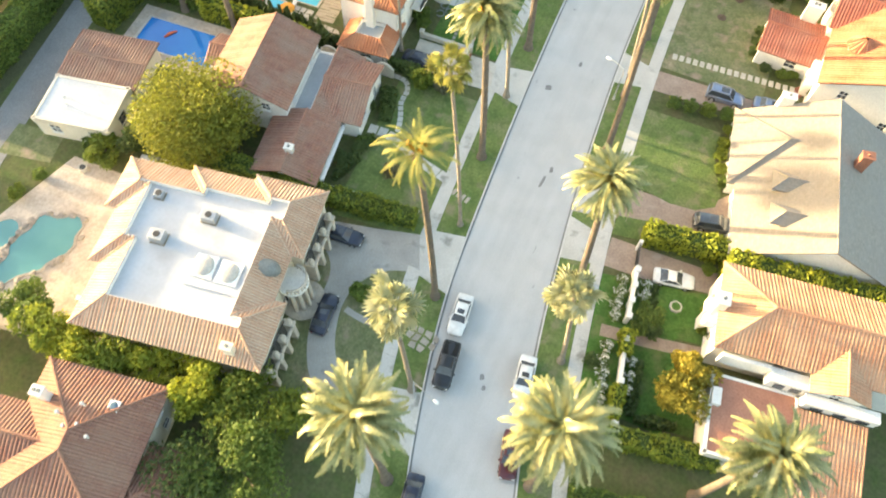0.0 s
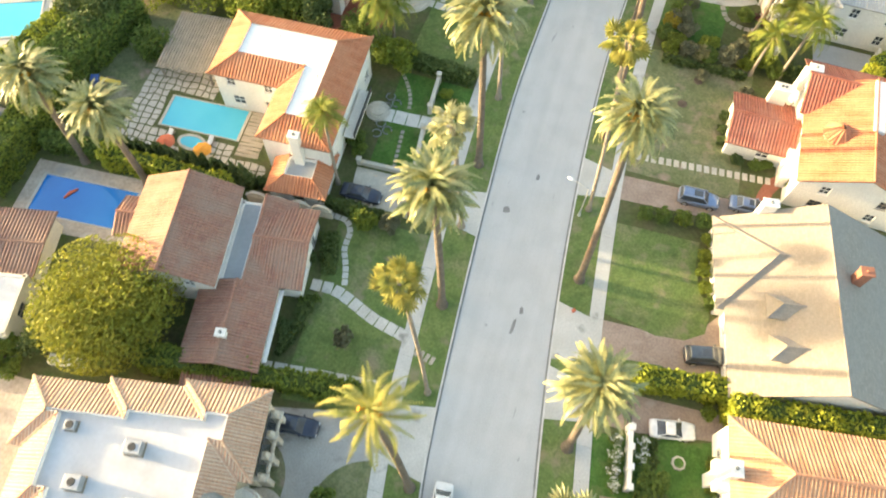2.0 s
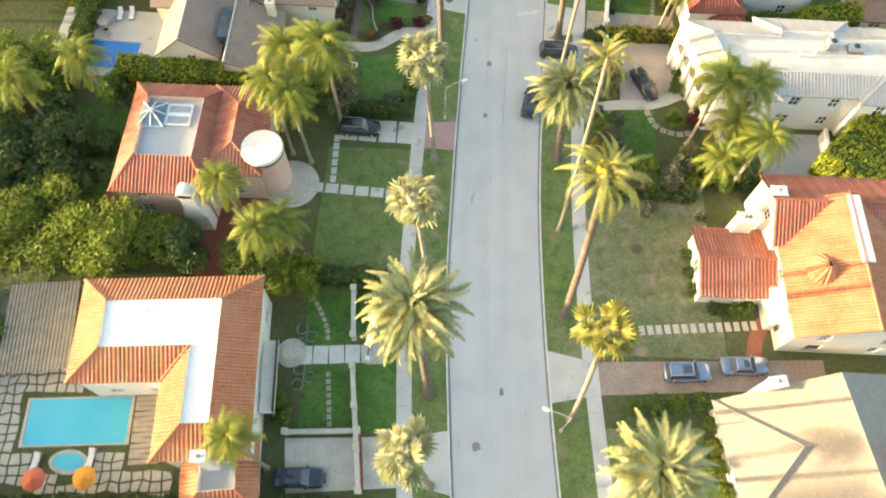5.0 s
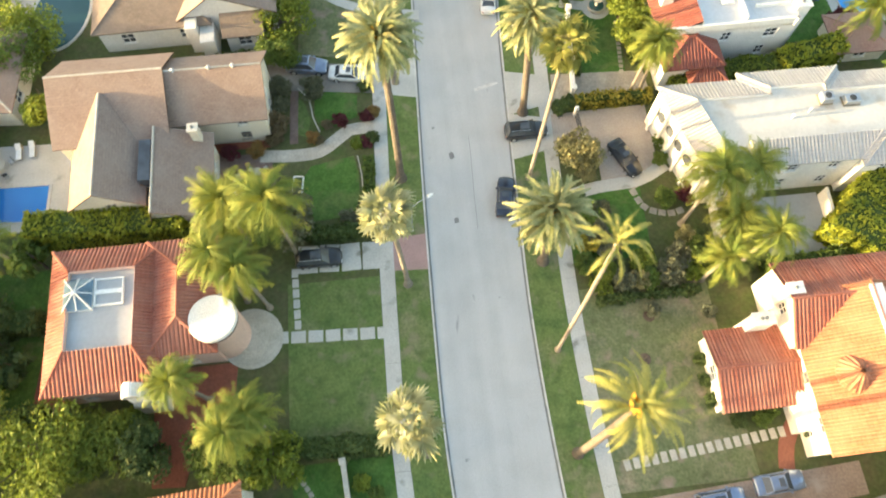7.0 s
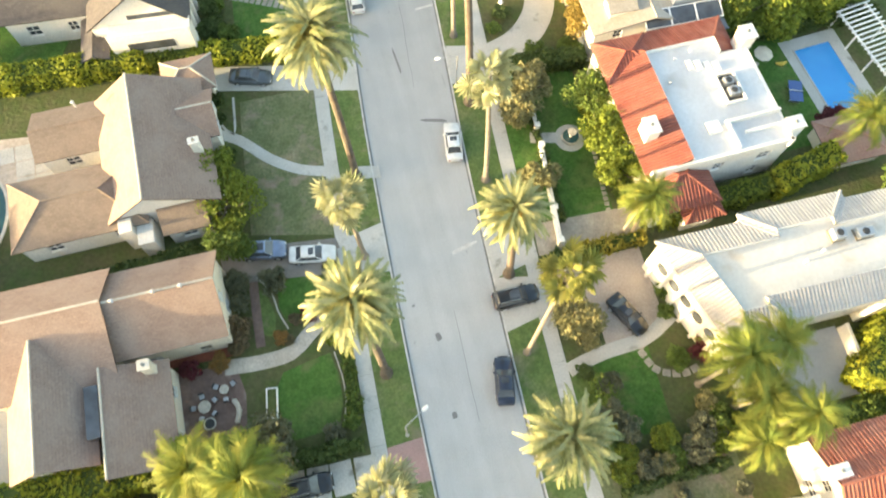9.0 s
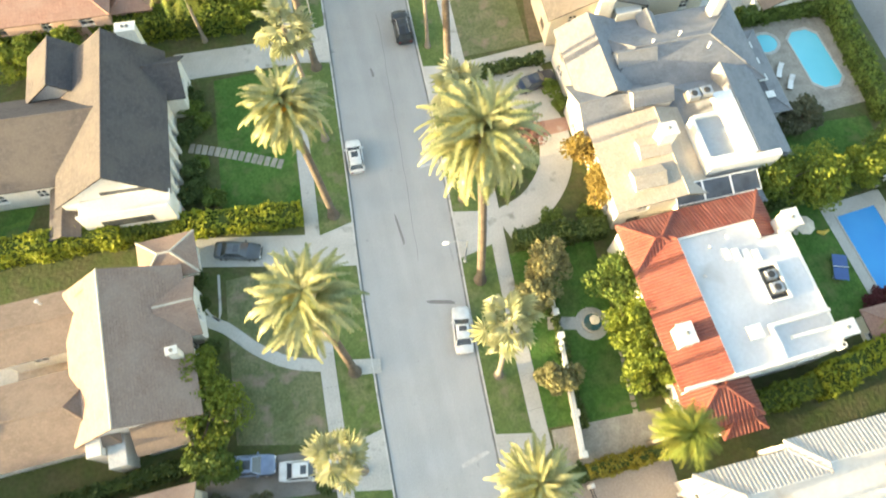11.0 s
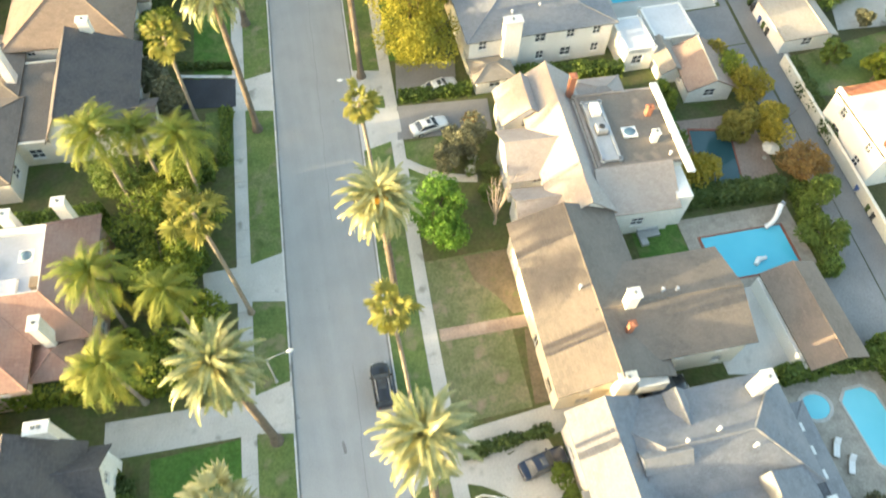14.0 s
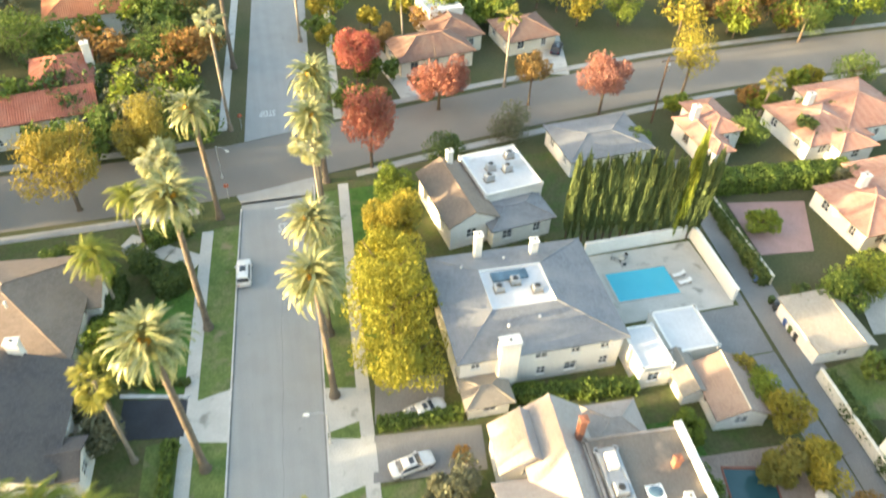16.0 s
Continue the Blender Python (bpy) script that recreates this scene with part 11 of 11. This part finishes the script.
part("chaise", boxed(-1.3, -0.4, -1.4, -0.45, 0.05, 0.4, bevel=0.05), METAL_GREY, s)
s = thing("pool_slide", 47.8, 175.2, 200, "white curved pool slide", "slide", z=0.14)
pts = [(0.4 * k, 0.9 * math.sin(k * 0.35), 2.0 - 0.3 * k) for k in range(7)]
part("chute", tube(bmesh.new(), pts, [0.3] * 7, 10), PAINT_WHITE, s)
part("ladder", boxed(-0.6, -0.45, -0.25, 0.25, 0, 2.0), METAL_GREY, s)
s = thing("garden_slide", -61.4, 62.8, 200, "yellow plastic children's slide", "slide", z=0.13)
bm = boxed(0, 2.4, -0.3, 0.3, 0, 0.12, bevel=0.03)
bm.transform(Matrix.Translation((0, 0, 0.1)) @ pose(0, 0, 0, 0, -24, 0))
part("chute", bm, PLASTIC_YELLOW, s)
part("tower", boxed(2.2, 3.2, -0.5, 0.5, 0, 1.4, bevel=0.05), PLASTIC_BLUE, s)
s = thing("pool_float", -58.8, 46.8, 60, "red inflatable float on the pool", "pool float", z=0.18)
part("tube", tube(bmesh.new(), [(-0.9, 0, 0.08), (0, 0.15, 0.08), (0.9, 0, 0.08)], [0.1, 0.22, 0.12], 10), FABRIC_RED, s)
s = thing("pool_float", 43.2, 169.6, 20, "white inflatable float on the pool", "pool float", z=0.18)
part("tube", tube(bmesh.new(), [(-0.8, 0, 0.1), (0, 0.3, 0.12), (0.9, 0, 0.1)], [0.25, 0.35, 0.2], 10), PAINT_WHITE, s)
s = thing("table_tennis", 36.2, 124.6, 70, "blue table tennis table on the lawn", "table", z=0.13)
part("top", boxed(-1.37, 1.37, -0.76, 0.76, 0.72, 0.76), PLASTIC_BLUE, s)
for lx in (-1.0, 1.0):
    part("leg", boxed(lx - 0.04, lx + 0.04, -0.6, 0.6, 0, 0.72), METAL_GREY, s)
part("net", boxed(-0.02, 0.02, -0.8, 0.8, 0.76, 0.92), PAINT_WHITE, s)
s = thing("barbecue", -48.6, 29.2, 12, "outdoor kitchen island with a steel grill", "barbecue", z=0.14)
part("island", boxed(-1.8, 1.8, -0.5, 0.5, 0, 0.9, bevel=0.03), STUCCO_WHITE, s)
part("grill", boxed(-0.6, 0.6, -0.4, 0.4, 0.9, 1.3, bevel=0.06), METAL_GREY, s)
s = thing("fire_pit", -55.9, 25.0, 0, "round pale stone fire pit", "fire pit", z=0.14)
part("ring", cyl(bmesh.new(), 0, 0, 0, 0.45, 0.62, 0.58, 18), STONE, s)
part("bowl", cyl(bmesh.new(), 0, 0, 0.45, 0.46, 0.38, 0.38, 18), IRON, s)
for x, y in ((6.0, 82.3), (7.4, 86.6), (-22.0, 47.0)):
    s = thing("tree_pit", x, y, 0, "round bare soil ring in the lawn", "soil ring", "soil rings", z=0.13)
    part("soil", cyl(bmesh.new(), 0, 0, 0, 0.05, 0.62, 0.55, 20), BARK_TREE, s)
    part("sapling", tube(bmesh.new(), [(0, 0, 0), (0.03, 0, 0.5), (0, 0.03, 1.0)], [0.05, 0.04, 0.02], 6), BARK_TREE, s)
# wheelie bins along the alley
for k, y in enumerate((172.0, 173.2, 176.0, 203.0, 204.2, 205.4, 208.0, 209.2, 213.0, 214.2)):
    b = thing("wheelie_bin", 58.6 + (y - 172) * 0.075 + 0.3, y, 90, "plastic wheelie bin standing in the alley", "bin", "wheelie bins")
    m = (IRON, LEAF_DARK, PLASTIC_BLUE)[k % 3]
    part("body", loft([[(-w, -w * 1.1, z), (w, -w * 1.1, z), (w, w * 1.1, z), (-w, w * 1.1, z)] for w, z in ((0.24, 0.06), (0.31, 0.95))]), m, b)
    part("lid", boxed(-0.34, 0.36, -0.37, 0.37, 0.95, 1.04, bevel=0.03), m, b)
    part("wheel", tube(bmesh.new(), [(-0.26, -0.3, 0.1), (-0.26, 0.3, 0.1)], [0.1, 0.1], 10), RUBBER, b)
# arched pale driftwood-like lamps over the round drive
for x, y, yaw, label in ((5.3, 152.2, -25, "white swan-neck garden lamp beside the drive"), (7.1, 145.0, 250, "white swan-neck garden lamp beside the drive")):
    s = thing("garden_lamp", x, y, yaw, label, "garden lamp", "garden lamps", z=0.1)
    part("neck", tube(bmesh.new(), [(0, 0, 0), (0.05, 0, 2.0), (0.5, 0, 3.4), (1.5, 0, 3.9), (2.4, 0, 3.4)], [0.1, 0.09, 0.08, 0.07, 0.06], 9), PAINT_WHITE, s)
    part("head", cyl(bmesh.new(), 2.45, 0, 3.1, 3.4, 0.28, 0.12, 14), PAINT_WHITE, s)
# pole with electrical gear behind the cypresses, and traffic signs at the crossing
s = thing("utility_pole", 64.9, 250.6, 0, "dark timber utility pole with a pale transformer", "utility pole", z=0.0)
part("pole", tube(bmesh.new(), [(0, 0, 0), (0, 0, 6), (0, 0, 12.5)], [0.2, 0.17, 0.13], 10), WOOD_DARK, s)
part("crossarm", boxed(-1.1, 1.1, -0.07, 0.07, 11.6, 11.75), WOOD_DARK, s)
part("transformer", cyl(bmesh.new(), 0.4, 0.2, 9.8, 11.0, 0.3, 0.3, 14), METAL_GREY, s)
for x, y in ((-5.4, 244.2), (-2.8, 262.0)):
    s = thing("stop_sign", x, y, 0, "red octagonal road sign on a thin post", "road sign", "road signs")
    part("post", cyl(bmesh.new(), 0, 0, 0, 2.8, 0.035, 0.035, 8), METAL_GREY, s)
    bm = cyl(bmesh.new(), 0, 0, -0.012, 0.012, 0.38, 0.38, 8)
    bm.transform(Matrix.Translation((0, 0.04, 2.5)) @ pose(0, 0, 0, 90, 0, 0) @ pose(0, 0, 0, 0, 0, 22.5))
    part("plate", bm, FABRIC_RED, s)


# worn road marking before the crossing
def lettering(text, x, y, yaw, size):
    cu = bpy.data.curves.new("marking", "FONT")
    cu.body, cu.size, cu.align_x, cu.extrude = text, size, "CENTER", 0.002
    tmp = bpy.data.objects.new("marking", cu)
    scene.collection.objects.link(tmp)
    me = bpy.data.meshes.new_from_object(tmp.evaluated_get(bpy.context.evaluated_depsgraph_get()))
    bpy.data.objects.remove(tmp)
    me.materials.append(PAINT_WORN)
    ob = new("road_marking", me)
    ob.matrix_basis = pose(x, y, 0.014, 0, 0, yaw) @ Matrix.Diagonal((1, 2.2, 1, 1))
    return tagged(ob, "worn white letters painted on the street", "road marking", "", "structure")


PAINT_WORN = surface("worn_road_paint", (0.74, 0.75, 0.75), (0.62, 0.63, 0.63), 1.2, 6.0, 0.9, 0.2, 0.1, (0.48, 0.485, 0.49), 1.5)
lettering("STOP", 2.4, 235.5, -5, 1.2)
lettering("STOP", 1.6, 266.6, 176, 1.1)
slab("stop_line", [(0.9, 240.6), (6.6, 241.2), (6.6, 241.55), (0.9, 240.95)], 0.008, PAINT_WORN, "worn white line across the lane", category="road marking", depth=0.012)
# tar patches and old repairs on the street
for x, y, w, d, yaw in ((-3.6, 22.0, 0.5, 0.7, 20), (-3.0, 21.0, 0.4, 0.6, 10), (-6.6, 47.0, 0.35, 2.0, -4), (-6.2, 49.0, 0.4, 0.9, 10), (-11.0, 60.6, 0.8, 0.9, 10), (-8.6, 66.0, 0.4, 0.9, 0), (-10.2, 107.0, 0.55, 0.9, 5), (-4.6, 131.2, 0.4, 3.2, 75), (-10.6, 99.2, 0.5, 0.7, 0), (-5.4, 160.0, 0.3, 1.4, 4), (-6.8, 140.0, 0.25, 4.0, 4), (0.2, 141.4, 2.0, 0.3, 10), (-1.6, 146.8, 2.8, 0.35, 6), (-5.2, 115.6, 3.0, 0.5, 14)):
    c, s = math.cos(radians(yaw)), math.sin(radians(yaw))
    pts = [(x + c * w * px * (0.6 + 0.4 * q) - s * d * py * q, y + s * w * px * (0.6 + 0.4 * q) + c * d * py * q) for px, py, q in ((-0.5, -0.45, 1), (0.1, -0.5, 0.9), (0.5, -0.3, 1), (0.45, 0.3, 0.9), (0.1, 0.5, 1), (-0.5, 0.35, 0.95))]
    slab("road_patch", pts, 0.006, CURB if d < 0.6 and w > 1.5 else ALLEY, "old repair patch in the asphalt", category="road patch", depth=0.008)
# paving beyond the alley
slab("courtyard", [(65.4, 217.4), (73.4, 216.6), (78.6, 226.6), (66.6, 228.6)], 0.05, PINKSLAB, "pinkish paved court beyond the alley", category="courtyard", depth=0.06)
slab("driveway", [(71.6, 201.6), (82.6, 200.6), (84.6, 209.0), (74.4, 209.4)], 0.05, CONCRETE, "pale concrete yard beyond the alley", category="driveway", depth=0.06)
# tar-filled seams along the street
TAR = surface("seam_tar", (0.20, 0.20, 0.20), (0.26, 0.26, 0.26), 1.0, 6.0, 0.8, 0.3, 0.2)
for y0, y1, off in ((98, 112, 5.4), (136, 170, 6.2), (186, 226, 5.6)):
    n = int((y1 - y0) / 1.6)
    line = [Vector((xl(y0 + 1.6 * k) + off + rnd.uniform(-0.09, 0.09), y0 + 1.6 * k)) for k in range(n)]
    ribbon("road_seam", [p - Vector((0.022, 0)) for p in line], [p + Vector((0.022, 0)) for p in line], 0.008, TAR, "thin dark tar seam along the street", depth=0.01)
slab("alley_apron", [(48.8, 202.0), (57.6, 202.0), (59.6, 221.0), (57.9, 221.0), (57.4, 209.6), (49.4, 209.4)], 0.125, ALLEY, "grey concrete apron beside the small garage", category="alley")
slab("alley_apron", [(53.4, 178.2), (56.0, 178.2), (57.6, 201.8), (54.6, 201.8)], 0.125, ALLEY, "grey concrete strip along the alley", category="alley")
